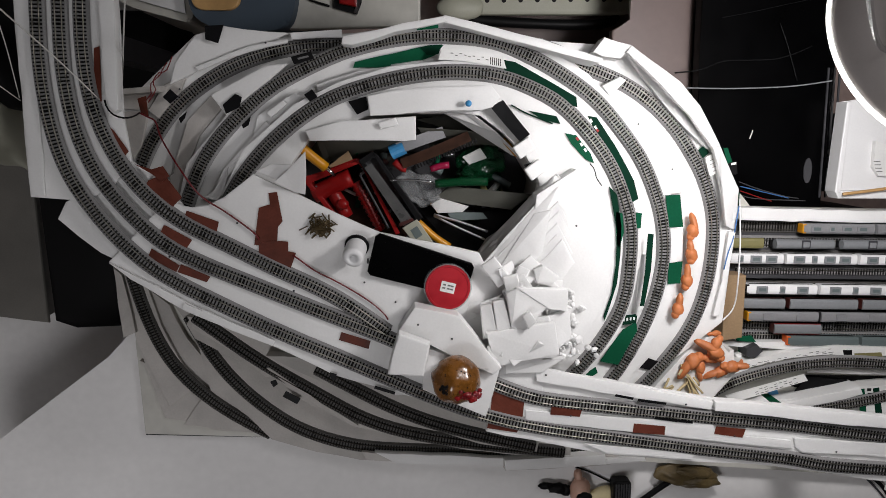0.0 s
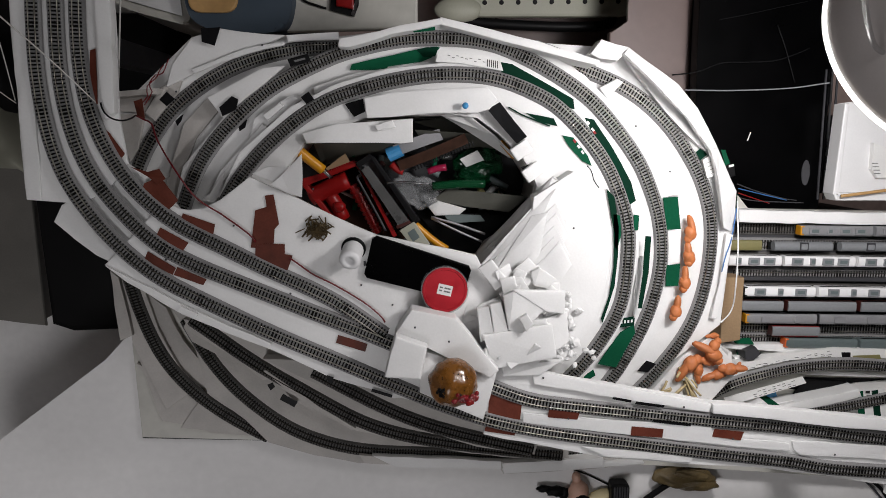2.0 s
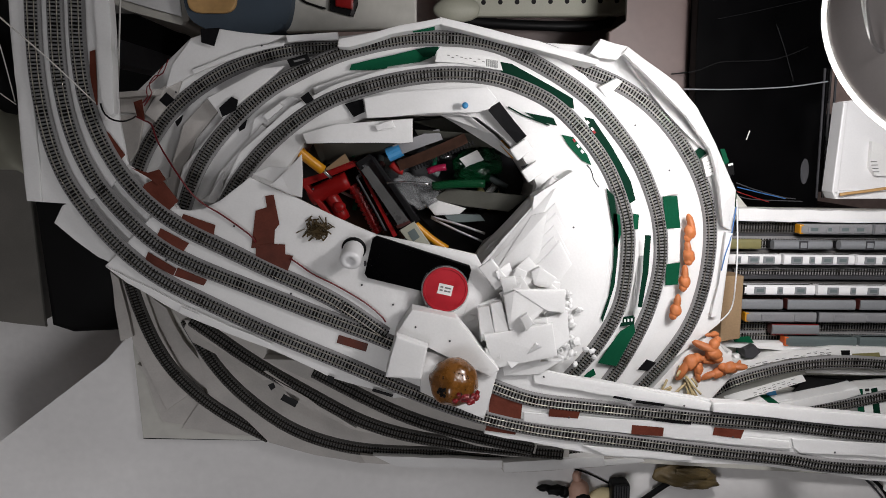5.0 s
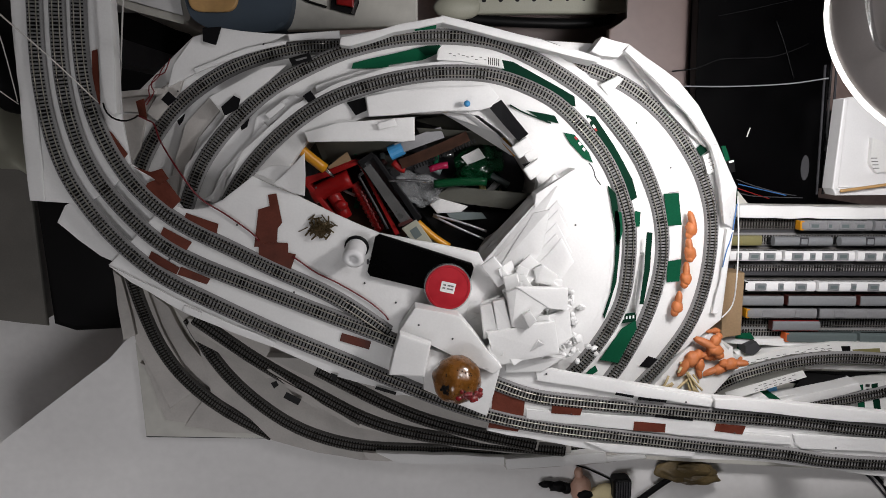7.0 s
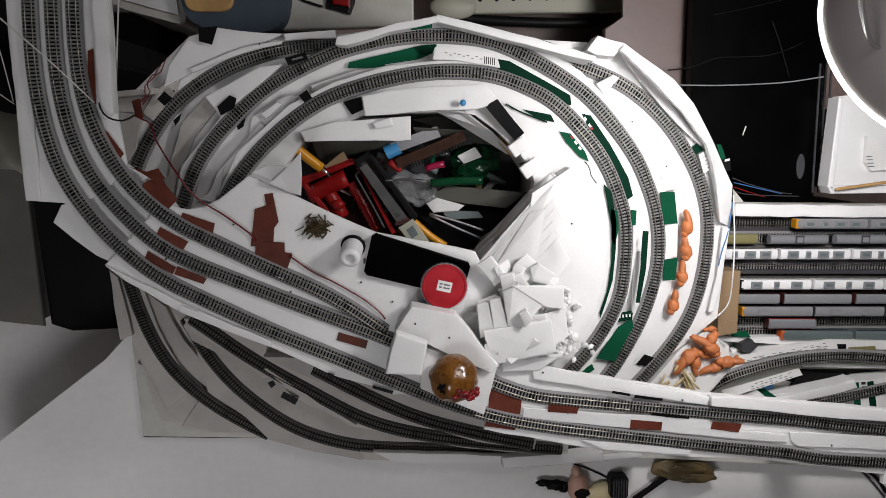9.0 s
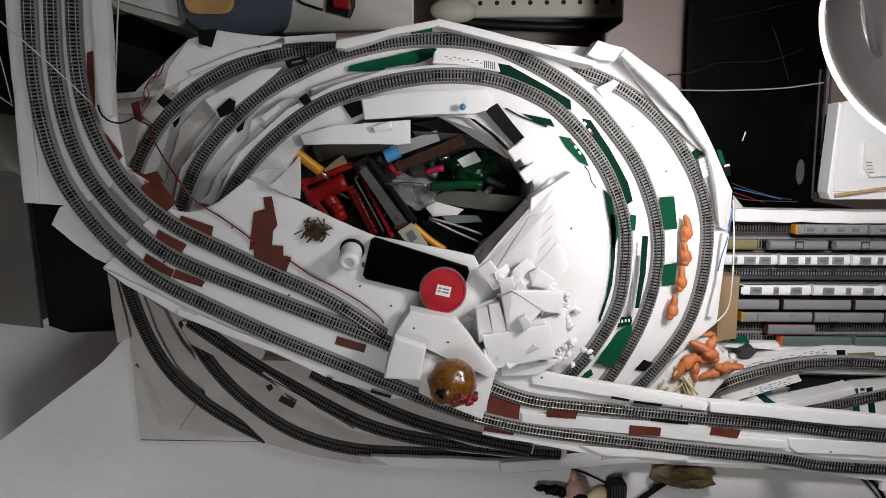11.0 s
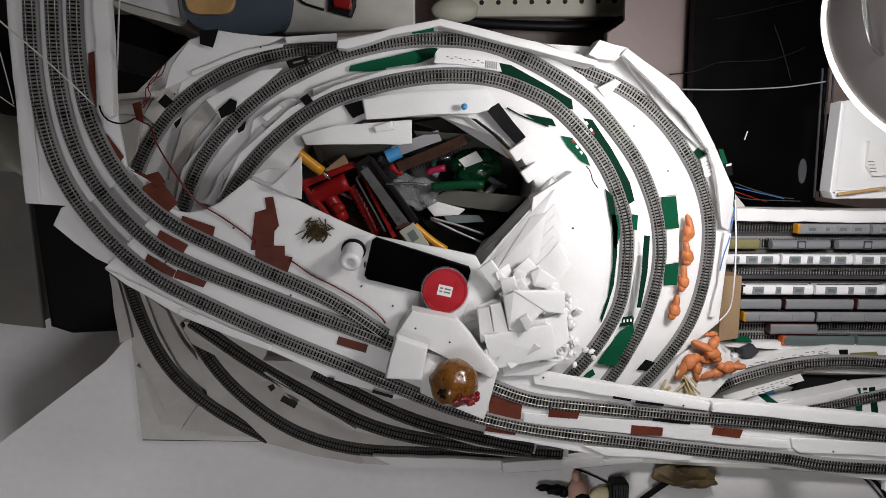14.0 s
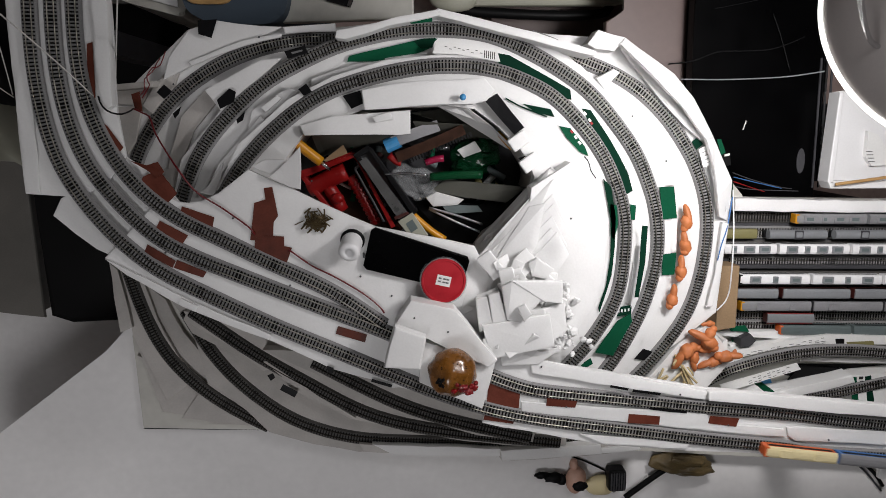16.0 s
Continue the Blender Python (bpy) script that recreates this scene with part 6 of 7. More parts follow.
part("button", lump(0.011, 0.009, 0.007, 0.1, 1, 3, at=(-0.1187, -0.1185, 0.085)), RED, pistol, smooth=True)
path = smooth_path([(-0.0981, -0.0832, 0.074), (-0.0778, -0.1199, 0.072), (-0.0536, -0.1672, 0.068)], 0.0042)
handle = part("ribbed_handle", tube_bm(path, 0.0072, 10), RED, pistol, "ribbed red handle", True)
for a, e in zip(path[::2], path[1::2]):
    part("rib", tube_bm([a, e], 0.0092, 10), RED, handle)
trayb = thing("black_tray", Matrix.Identity(4), "long black plastic tray with clear lining, leaning", "tray")
for pts in ([(-0.0898, -0.0442, 0.1), (-0.0654, -0.0295, 0.1), (-0.0599, -0.0369, 0.1), (-0.0825, -0.0517, 0.1)], [(-0.0691, -0.0295, 0.1), (-0.058, -0.035, 0.1), (0.0124, -0.1347, 0.1), (0.0048, -0.1442, 0.1)], [(-0.09, -0.0462, 0.098), (-0.0825, -0.0443, 0.098), (-0.0029, -0.152, 0.098), (-0.0105, -0.1558, 0.098)],
            [(-0.0085, -0.1482, 0.098), (0.0124, -0.1328, 0.1), (0.0161, -0.1404, 0.1), (-0.0029, -0.1578, 0.098)]):
    part("rim", prism(pts, 0.03, bevel=0.001), BLACK, trayb)
part("lining", prism([(-0.0817, -0.0487, 0.082), (-0.0646, -0.0374, 0.082), (0.0049, -0.1386, 0.082), (-0.0067, -0.1501, 0.082)], 0.004), GREY, trayb, "grey clear lining")
for k in range(4):
    part("print_bar", box_bm(0.012, 0.0016, 0.0005, Vector((-0.0237, -0.1191, 0.0828)).lerp(Vector((-0.0105, -0.1365, 0.0828)), k / 3), 0, pose(0, 0, 0, 0, 0, 38)), INK, trayb)
booklet = thing("paper_booklet", Matrix.Identity(4), "pale grey-green booklet among the tools", "booklet")
part("cover", prism([(-0.0181, -0.1574, 0.1), (0.0067, -0.1423, 0.1), (0.0331, -0.1808, 0.1), (0.0274, -0.1942, 0.1), (-0.003, -0.1767, 0.1)], 0.005, bevel=0.001), BEIGE, booklet)
part("picture_patch", prism([(-0.0048, -0.1613, 0.1006), (0.0066, -0.1537, 0.1006), (0.016, -0.169, 0.1006), (0.0046, -0.1767, 0.1006)], 0.0005), TEAL, booklet)
screwdriver = thing("screwdriver", Matrix.Identity(4), "screwdriver with thick yellow handle in the pit", "screwdriver")
part("handle", tube_bm(smooth_path([(-0.1913, -0.0094, 0.13), (-0.1664, -0.0342, 0.122), (-0.1409, -0.0558, 0.114)], 0.01), 0.0085, 12), YELLOW, screwdriver, smooth=True)
part("shaft", tube_bm(smooth_path([(-0.1409, -0.0558, 0.114), (-0.124, -0.0731, 0.105)], 0.01), 0.003, 8), STEEL, screwdriver, smooth=True)
tool("yellow_pen", [(0.0067, -0.1473, 0.09), (0.0374, -0.1752, 0.085), (0.0667, -0.1957, 0.08)], 0.0065, YELLOW, "slim yellow plastic handle among the tools")
marker = thing("marker_pen", Matrix.Identity(4), "silver marker with light blue cap in the pit", "marker")
part("barrel", tube_bm(smooth_path([(-0.0235, -0.0249, 0.1), (0.0092, -0.0128, 0.105), (0.0573, 0.0037, 0.11)], 0.01), 0.013, 4), SILVER, marker)
part("cap", tube_bm(smooth_path([(-0.0356, -0.0323, 0.1), (-0.0132, -0.0221, 0.102)], 0.006), 0.0118, 14), BLUE_CAP, marker, "light blue cap")

loco = thing("brown_locomotive", Matrix.Identity(4), "dark brown model locomotive lying among tools", "locomotive")
part("body", tube_bm(smooth_path([(-0.0172, -0.0499, 0.1), (0.037, -0.0294, 0.105), (0.0999, -0.0018, 0.11)], 0.012), 0.012, 4), BROWN_DARK, loco)
part("red_front", tube_bm(smooth_path([(-0.0302, -0.0462, 0.1), (-0.0172, -0.0574, 0.1), (-0.0079, -0.0593, 0.1)], 0.006), 0.006, 8), RED, loco, "red front end", True)
for k in range(22):
    a = Vector((0.0043, -0.0554, 0.104)).lerp(Vector((0.1036, -0.0128, 0.112)), k / 21)
    part("tooth", box_bm(0.0026, 0.007, 0.004, a, 0, pose(0, 0, 0, 0, 0, 22)), BLACK, loco)
tool("green_driver", [(0.0371, -0.0837, 0.1), (0.0842, -0.0801, 0.1), (0.1315, -0.0802, 0.1)], 0.0075, GLASS_GREEN, "clear green plastic screwdriver handle")
tool("driver_shaft", [(-0.038, -0.0779, 0.1), (-0.0005, -0.077, 0.1), (0.0371, -0.0809, 0.1)], 0.0022, STEEL, "thin steel screwdriver shaft")
tool("tweezers", [(0.0354, -0.1359, 0.09), (0.0852, -0.1506, 0.09), (0.1316, -0.1673, 0.09)], 0.0022, STEEL, "long steel tweezers in the pit", "tweezers")
tool("tweezers", [(0.0355, -0.1384, 0.085), (0.0808, -0.1609, 0.085), (0.1225, -0.1796, 0.085)], 0.002, STEEL, "long steel tweezers in the pit", "tweezers")
tool("red_marker", [(0.0297, -0.0596, 0.095), (0.0467, -0.054, 0.095), (0.0656, -0.0521, 0.095)], 0.006, MAGENTA, "red marker cap among the tools")
tool("green_strip", [(-0.1125, -0.0245, 0.07), (-0.0973, -0.0264, 0.07), (-0.0861, -0.0339, 0.07)], 0.008, GREEN, "green plastic offcut in the pit")
tool("black_cable", [(-0.1487, -0.0246, 0.06), (-0.1358, -0.0421, 0.05), (-0.1459, -0.0614, 0.05), (-0.1253, -0.0466, 0.06)], 0.003, BLACK, "coiled black cable in the pit", "cable")
foam([(0.0298, -0.1191, 0.085), (0.0469, -0.1091, 0.09), (0.0948, -0.1229, 0.088), (0.0836, -0.1328, 0.085), (0.0423, -0.1345, 0.085)], 0.012, "white foam scrap among the tools")
sheet("paper_flap", [(0.0357, -0.1081, 0.08), (0.0643, -0.0886, 0.085), (0.2003, -0.1012, 0.1), (0.1668, -0.1288, 0.09), (0.0951, -0.1194, 0.085)], 0.002, GREY_CARD, "dull grey-green card leaning in the pit", "card")
sheet("black_pouch", [(0.0041, -0.1243, 0.06), (0.1265, -0.1347, 0.06), (0.2016, -0.1038, 0.08), (0.1941, -0.1388, 0.07), (0.1172, -0.2041, 0.06), (0.0683, -0.2004, 0.05)], 0.02, BLACK, "black cloth pouch at the bottom of the pit", "pouch", floor=.004)
bag = link("plastic_bag", lump(0.045, 0.026, 0.014, 0.45, 2.6, 5, level=4), FILM, smooth=True)
bag.matrix_basis = pose(0.0138, -0.094, .075, 0, 0, -15)
tagged(bag, "crumpled clear plastic bag among the tools", "bag")
bag = link("plastic_bag", lump(0.04, 0.03, 0.014, 0.5, 3, 8, level=4), GLASS_GREEN, smooth=True)
bag.matrix_basis = pose(0.1151, -0.0514, .06, 0, 0, 20)
tagged(bag, "crumpled green tinted plastic bag in the pit", "bag")
sheet("printed_label", [(0.0835, -0.0395, 0.08), (0.1135, -0.0244, 0.085), (0.1251, -0.0413, 0.085), (0.0951, -0.0528, 0.08)], 0.001, CARD, "small white label with red print", "label")
sheet("yellow_label", [(0.1405, -0.009, 0.13), (0.1514, -0.0072, 0.13), (0.1773, -0.0366, 0.12), (0.168, -0.0384, 0.12)], 0.001, YELLOW, "bright yellow wrapper on the pit's edge", "wrapper")
rng = random.Random(4)
for k in range(34):
    a = Vector((-0.127, -0.0328, 0.04)).lerp(Vector((0.1874, -0.0625, 0.04)), rng.random()) + Vector((0, rng.uniform(-0.07, 0.02), rng.uniform(-0.01, 0.02)))
    d = Vector((rng.uniform(-1, 1), rng.uniform(-1, 1), 0)).normalized() * rng.uniform(0.015, 0.035)
    tool("small_tool", [a - d, a, a + d], rng.uniform(0.0025, 0.0065), rng.choice((BLACK, BLACK, GREEN_DARK, GREY_DARK, MAROON, STEEL, OLIVE, TEAL, CARD, GREEN)), "small tool at the bottom of the pit", step=0.02)


# Things around the table.
chair = thing("chair", Matrix.Identity(4), "beige plastic chair with perforated seat beside the table", "chair")
bm = prism([(0.1251, 0.4454, -0.32), (0.4839, 0.4493, -0.32), (0.4911, 0.2771, -0.32), (0.4793, 0.2605, -0.32), (0.4546, 0.2556, -0.32), (0.1482, 0.2536, -0.32), (0.131, 0.2606, -0.32)], 0.02, bevel=0.006)
part("seat", bm, BEIGE, chair)
for k in range(9):
    for j in range(4):
        a = Vector((0.1627, 0.2831, -0.32)).lerp(Vector((0.4534, 0.2875, -0.32)), k / 8) + Vector((0, j * 0.034, -0.001))
        part("hole", lathe([(0.0, 0.0), (0.0052, 0.0), (0.0052, 0.0022), (0.0, 0.0022)], 12), BLACK, chair).matrix_basis = Matrix.Translation(a)
part("rail", tube_bm(smooth_path([(0.0739, 0.2571, -0.3), (0.1501, 0.2448, -0.34), (0.3376, 0.2363, -0.34), (0.438, 0.2417, -0.34), (0.4523, 0.2658, -0.34)], 0.02), 0.011, 10), BLACK, chair, smooth=True)
part("armrest", lump(0.05, 0.026, 0.016, 0.1, 1.2, 2, at=(0.1015, 0.2578, -0.26)), BEIGE, chair, smooth=True)
for q in ((0.1958, 0.3718), (0.4157, 0.3738), (0.195, 0.4348), (0.4135, 0.4371)):
    p = (*q, -.75)
    part("leg", tube_bm([Vector(p), Vector(p) + Vector((0, 0, 0.43))], 0.011, 10), BLACK, chair)
side = thing("side_table", Matrix.Identity(4), "pale grey laminated side table", "table")
part("tabletop", prism([(-0.2222, 0.3811, -0.06), (0.0165, 0.3838, -0.06), (0.0157, 0.1971, -0.06), (0.0136, 0.1931, -0.06), (-0.2337, 0.1858, -0.06)], 0.025, bevel=0.004), BOARD, side)
for p in ((-0.3116, 0.5279, -0.75), (0.0034, 0.5312, -0.75), (-0.288, 0.3109, -0.75), (-0.0056, 0.32, -0.75)):
    part("leg", box_bm(0.03, 0.03, 0.665, p), GREY_DARK, side)
case = thing("storage_tub", Matrix.Identity(4), "dark slate-blue tub with tan wooden lid", "tub")
part("tub", prism(rounded([(-0.3944, 0.3196, -0.02), (-0.3902, 0.2325, -0.02), (-0.3795, 0.1978, -0.02), (-0.3386, 0.1786, -0.02), (-0.228, 0.1763, -0.02), (-0.2038, 0.2069, -0.02), (-0.1961, 0.32, -0.02)], 0.06), 0.2, floor=-.75, bevel=0.008), SLATE, case)
part("lid_board", prism(rounded([(-0.3767, 0.3116, -0.012), (-0.3828, 0.2111, -0.012), (-0.2974, 0.2109, -0.012), (-0.2923, 0.3118, -0.012)], 0.025), 0.01, bevel=0.003), TAN, case, "tan wooden lid")
pack = thing("battery_pack", Matrix.Identity(4), "black and red blister pack of batteries", "battery pack")
part("card_back", prism([(-0.1373, 0.275, -0.052), (-0.0891, 0.2754, -0.052), (-0.0898, 0.2317, -0.052), (-0.0983, 0.211, -0.052), (-0.1405, 0.2225, -0.052)], 0.003), BLACK, pack)
part("cells", prism([(-0.1305, 0.2634, -0.042), (-0.0946, 0.2637, -0.042), (-0.0993, 0.2231, -0.042), (-0.1293, 0.2287, -0.042)], 0.008, bevel=0.003), RED, pack)
part("foil", prism([(-0.1041, 0.2146, -0.05), (-0.0981, 0.2107, -0.05), (-0.0874, 0.2459, -0.05), (-0.0935, 0.2459, -0.05)], 0.001), STEEL, pack)
wire("black_wire", [(-0.2024, 0.2557, -0.055), (-0.1858, 0.2383, -0.055), (-0.1709, 0.2326, -0.055), (-0.1458, 0.2249, -0.055)], 0.002, BLACK, "thin black cable on a grey table", "cable")
carton = thing("white_carton", Matrix.Identity(4), "pale worn carton standing beside the table", "box")
part("body", prism(rounded([(-0.5388, 0.3263, -0.05), (-0.5425, 0.2454, -0.05), (-0.4949, 0.2198, -0.05), (-0.395, 0.1937, -0.05), (-0.3873, 0.2118, -0.05), (-0.4031, 0.3266, -0.05)], 0.012), 0.1, floor=-.75, bevel=0.006), BOARD, carton)
part("flap", prism([(-0.5305, 0.3187, -0.044), (-0.5328, 0.2469, -0.044), (-0.4534, 0.2239, -0.044), (-0.4008, 0.2097, -0.044), (-0.4082, 0.3189, -0.044)], 0.003, bevel=0.001), WHITE, carton)
cab = thing("black_cabinet", Matrix.Identity(4), "glossy black cabinet beside the layout", "cabinet")
part("top", prism([(0.534, 0.4373, -0.06), (0.7798, 0.4407, -0.06), (0.7942, 0.1217, -0.06), (0.7873, -0.1403, -0.06), (0.6183, -0.1396, -0.06), (0.538, 0.0378, -0.06), (0.5345, 0.1207, -0.06)], 0.03, bevel=0.003), BLACK_GLOSS, cab)
part("body", prism([(0.545, 0.44, -0.1), (0.7923, 0.4434, -0.1), (0.7947, -0.1263, -0.1), (0.6464, -0.1258, -0.1), (0.56, 0.0389, -0.1), (0.547, 0.1242, -0.1)], 0.03, floor=-.75), BLACK, cab)
for dx in (0, 12, 22):
    part("edge_strip", prism([Vector(p) + Vector((dx * 0.001, 0, 0)) for p in [(0.7784, 0.1212, -0.055), (0.7816, 0.1212, -0.055), (0.783, -0.1224, -0.055), (0.7797, -0.1223, -0.055)]], 0.003), STEEL if dx == 12 else GREY_DARK, cab)
sheet("paper_scrap", [(0.6377, -0.0106, -0.058), (0.6431, 0.0063, -0.058), (0.6454, 0.0053, -0.058), (0.64, -0.0116, -0.058)], 0.001, STRING, "tiny white paper scrap on black gloss", "scrap")
disc = link("dial_plate", lathe([(0.0, 0.0), (0.016, 0.0), (0.016, 0.002), (0.0, 0.002)], 28), GREY_DARK, smooth=False)
disc.matrix_basis = pose(0.7552, -0.0710, -.059) @ Matrix.Diagonal((0.5, 1.5, 1, 1))
tagged(disc, "small dark grey dial lying on the cabinet", "dial")
wire("black_wire", [(0.6803, 0.2014, -0.055), (0.6971, 0.1628, -0.055), (0.7111, 0.1238, -0.055), (0.7219, 0.0928, -0.055)], 0.0011, BLACK, "thin grey cable on the cabinet", "cable")
wire("black_wire", [(0.4875, 0.1105, -0.055), (0.5336, 0.1163, -0.055), (0.5794, 0.1322, -0.055), (0.6316, 0.1342, -0.055), (0.6782, 0.1368, -0.055), (0.7184, 0.1488, -0.055), (0.7497, 0.1626, -0.055)], 0.0013, BLACK, "dark cable lying across the cabinet", "cable")
wire("black_wire", [(0.57, 0.2099, -0.055), (0.6271, 0.2207, -0.055), (0.6842, 0.2332, -0.055), (0.7414, 0.2451, -0.055)], 0.0008, BLACK, "thin dark cable on the cabinet", "cable")
# Added board for the brown floor strip, set above floor level.
board = thing("raised_board", Matrix.Identity(4), "pinkish-brown board raised in place of the floor by the black cabinet", "shelf")
part("board", prism([(0.4207, 0.5, -0.12), (0.5445, 0.5, -0.12), (0.5445, 0.02, -0.12), (0.3823, 0.1037, -0.12), (0.3846, 0.1953, -0.12), (0.4215, 0.2142, -0.12)], 0.02, bevel=0.003), BROWN_PANEL, board)
part("bracket", box_bm(0.03, 0.03, 0.61, (0.52, 0.46, -0.75)), BLACK, board)
# Added panel in place of the dim floor, raised to catch light.
cupboard = thing("raised_panel", Matrix.Identity(4), "plain pinkish-brown panel raised in place of the floor behind the layout", "cupboard")
part("top", prism([(0.2, 0.5, -0.46), (0.533, 0.5, -0.46), (0.533, -0.05, -0.46), (0.2, -0.05, -0.46)], 0.02, bevel=0.003), BROWN_PANEL, cupboard)
part("body", prism([(0.21, 0.49, -0.48), (0.525, 0.49, -0.48), (0.525, -0.04, -0.48), (0.21, -0.04, -0.48)], 0.02, floor=-.75), BROWN_PANEL, cupboard)
tub = thing("white_tray", Matrix.Identity(4), "white plastic tray under the desk lamp", "tray")
part("base", prism([(0.7892, 0.0575, -0.02), (0.9472, 0.0782, -0.02), (0.968, -0.12, -0.02), (0.7977, -0.1173, -0.02), (0.7903, -0.1066, -0.02)], 0.004), WHITE, tub)
for pts in ([(0.788, 0.0566, 0), (0.7964, 0.0566, 0), (0.79, -0.1135, 0), (0.7788, -0.1072, 0)], [(0.7786, -0.1051, 0), (0.9523, -0.1056, 0), (0.9539, -0.1203, 0), (0.7863, -0.1197, 0)]):
    part("wall", prism(pts, 0.035, bevel=0.002), WHITE, tub)
sheet("stand_block", [(0.8046, 0.0372, -0.025), (0.9551, 0.0373, -0.025), (0.971, -0.1151, -0.025), (0.8178, -0.1146, -0.025)], 0.03, GREY_DARK, "grey block carrying a white tray", "block", -.75, bevel=0)
wire("wooden_stick", [(0.7869, -0.1104, 0.012), (0.8373, -0.1043, 0.012), (0.9002, -0.0962, 0.012)], 0.003, TAN, "thin wooden stick on a white tray", "stick")
card = thing("printed_slip", Matrix.Identity(4), "white slip with small print in the tray", "slip")
part("sheet", prism([(0.8535, -0.0144, -0.01), (0.8733, -0.0206, -0.01), (0.9132, -0.0768, -0.01), (0.8659, -0.0788, -0.01), (0.8536, -0.0621, -0.01)], 0.002, floor=-.02), CARD, card)
for k in range(4):
    part("print_bar", box_bm(0.012, 0.0015, 0.0004, Vector((0.8588, -0.0517, -0.0095)).lerp(Vector((0.8648, -0.0704, -0.0095)), k / 3)), INK_GREY, card)
# Added black box that darkens the shaded void under the deck.
crate = thing("shade_box", Matrix.Identity(4), "black box added for the deep shade under the approach deck", "box")
part("body", prism([(-0.79, 0.2566, -0.33), (-0.47, 0.2583, -0.33), (-0.5341, -0.0295, -0.33), (-0.6155, -0.1161, -0.33), (-0.6352, -0.4245, -0.33), (-0.805, -0.4181, -0.33), (-0.815, -0.1157, -0.33)], 0.1, floor=-.4), BLACK, crate)
part("lid", prism([(-0.79, 0.258, -0.31), (-0.4594, 0.2598, -0.31), (-0.5231, -0.034, -0.31), (-0.6035, -0.1197, -0.31), (-0.6232, -0.4299, -0.31), (-0.76, -0.4343, -0.31), (-0.805, -0.4181, -0.31), (-0.815, -0.1192, -0.31)], 0.02, bevel=0.012), BLACK, crate, "flat black lid")
# Added carton whose dull colour stands in for the shaded surface at left.
cartons = thing("shade_carton", Matrix.Identity(4), "dull grey carton added for the shaded surface left of the deck", "box")
part("body", prism([(-1.1506, -0.0232, -0.35), (-0.85, -0.0482, -0.35), (-0.84, -0.4148, -0.35), (-0.8937, -0.4137, -0.35), (-1.1902, -0.3712, -0.35)], 0.05, floor=-.4), BEIGE_CARD, cartons)
part("lid", prism([(-1.1431, -0.017, -0.34), (-0.842, -0.0418, -0.34), (-0.832, -0.4283, -0.34), (-0.8891, -0.4191, -0.34), (-1.1838, -0.3755, -0.34)], 0.01, bevel=0.006), BEIGE_CARD, cartons)
beige = link("hanging_cloth", lump(0.035, 0.1, 0.17, 0.25, 1.4, 6, level=4), BEIGE, smooth=True)
beige.matrix_basis = pose(-0.7579, 0.0318, -.18)
tagged(beige, "beige cloth bundle standing beside the deck", "cloth")

# Things lying on the table beside the layout.
pouch = thing("leather_pouch", Matrix.Identity(4), "worn olive-brown leather pouch with black strap", "pouch")
bm = lump(0.056, 0.026, 0.018, 0.3, 1.6, 4, at=(0.5312, -0.6612, -0.014), turn=pose(0, 0, 0, 0, 0, -6), level=4)
lump(0.04, 0.012, 0.012, 0.25, 2.2, 9, bm, (0.5559, -0.6743, -0.006), pose(0, 0, 0, 0, 0, -4), level=4)
lump(0.034, 0.01, 0.01, 0.25, 2.2, 12, bm, (0.5434, -0.6523, 0), pose(0, 0, 0, 0, 0, -10), level=4)
part("bag", bm, POUCH, pouch, smooth=True)
part("strap", tube_bm(smooth_path([(0.5232, -0.6667, -0.016), (0.4925, -0.6851, -0.016), (0.4575, -0.7106, -0.016), (0.4224, -0.7373, -0.016)], 0.008), 0.006, 8), BLACK, pouch, "black webbing strap", True)
toy = thing("rubber_squeaker", Matrix.Identity(4), "pale pink rubber toy lying on the table", "toy")
bm = lump(0.02, 0.029, 0.017, 0.15, 1.5, 3, at=(0.3236, -0.6925, -0.014), level=3)
lump(0.008, 0.013, 0.008, 0.2, 2, 5, bm, (0.3188, -0.6595, -0.012), level=3)
part("body", bm, SKIN_PINK, toy, smooth=True)
part("cap", lump(0.015, 0.01, 0.007, 0.3, 2, 6, at=(0.329, -0.6985, 0.002)), BLACK, toy, smooth=True)
part("base", lump(0.034, 0.022, 0.01, 0.1, 2, 6, at=(0.3778, -0.7096, -0.022)), CREAM, toy, smooth=True)
bm = lump(0.018, 0.01, 0.009, 0.5, 3, 7, at=(0.2796, -0.6888, -0.018))
lump(0.014, 0.006, 0.006, 0.6, 4, 8, bm, (0.2571, -0.6836, -0.018))
lump(0.01, 0.011, 0.007, 0.4, 4, 9, bm, (0.2976, -0.694, -0.018))
part("black_end", bm, BLACK, toy, smooth=True)
grip = thing("black_clamp", Matrix.Translation((0.403, -0.6903, -0.03)), "speckled black plastic clamp on the table", "clamp")
part("block", box_bm(0.036, 0.044, 0.036, (0, 0, 0), 0.007, seg=3), BLACK, grip)
for k in range(6):
    part("ridge", box_bm(0.003, 0.036, 0.003, (-0.0125 + k * 0.005, 0, 0.0345), 0.0008), GREY_DARK, grip)
part("screw", lump(0.0045, 0.0045, 0.004, 0.05, 1, 1, at=(-0.006, -0.02, 0.03), level=2), STEEL, grip)
wire("black_wire", [(0.3165, -0.6495, -0.028), (0.3415, -0.6595, -0.028), (0.3713, -0.6743, -0.028), (0.3933, -0.6867, -0.028)], 0.0016, BLACK, "thin black cable on the table", "cable")
wire("black_wire", [(0.9141, -0.6794, -0.026), (0.9421, -0.7042, -0.026), (0.9665, -0.7388, -0.026)], 0.0038, BLACK, "black cables lying on the table", "cable")
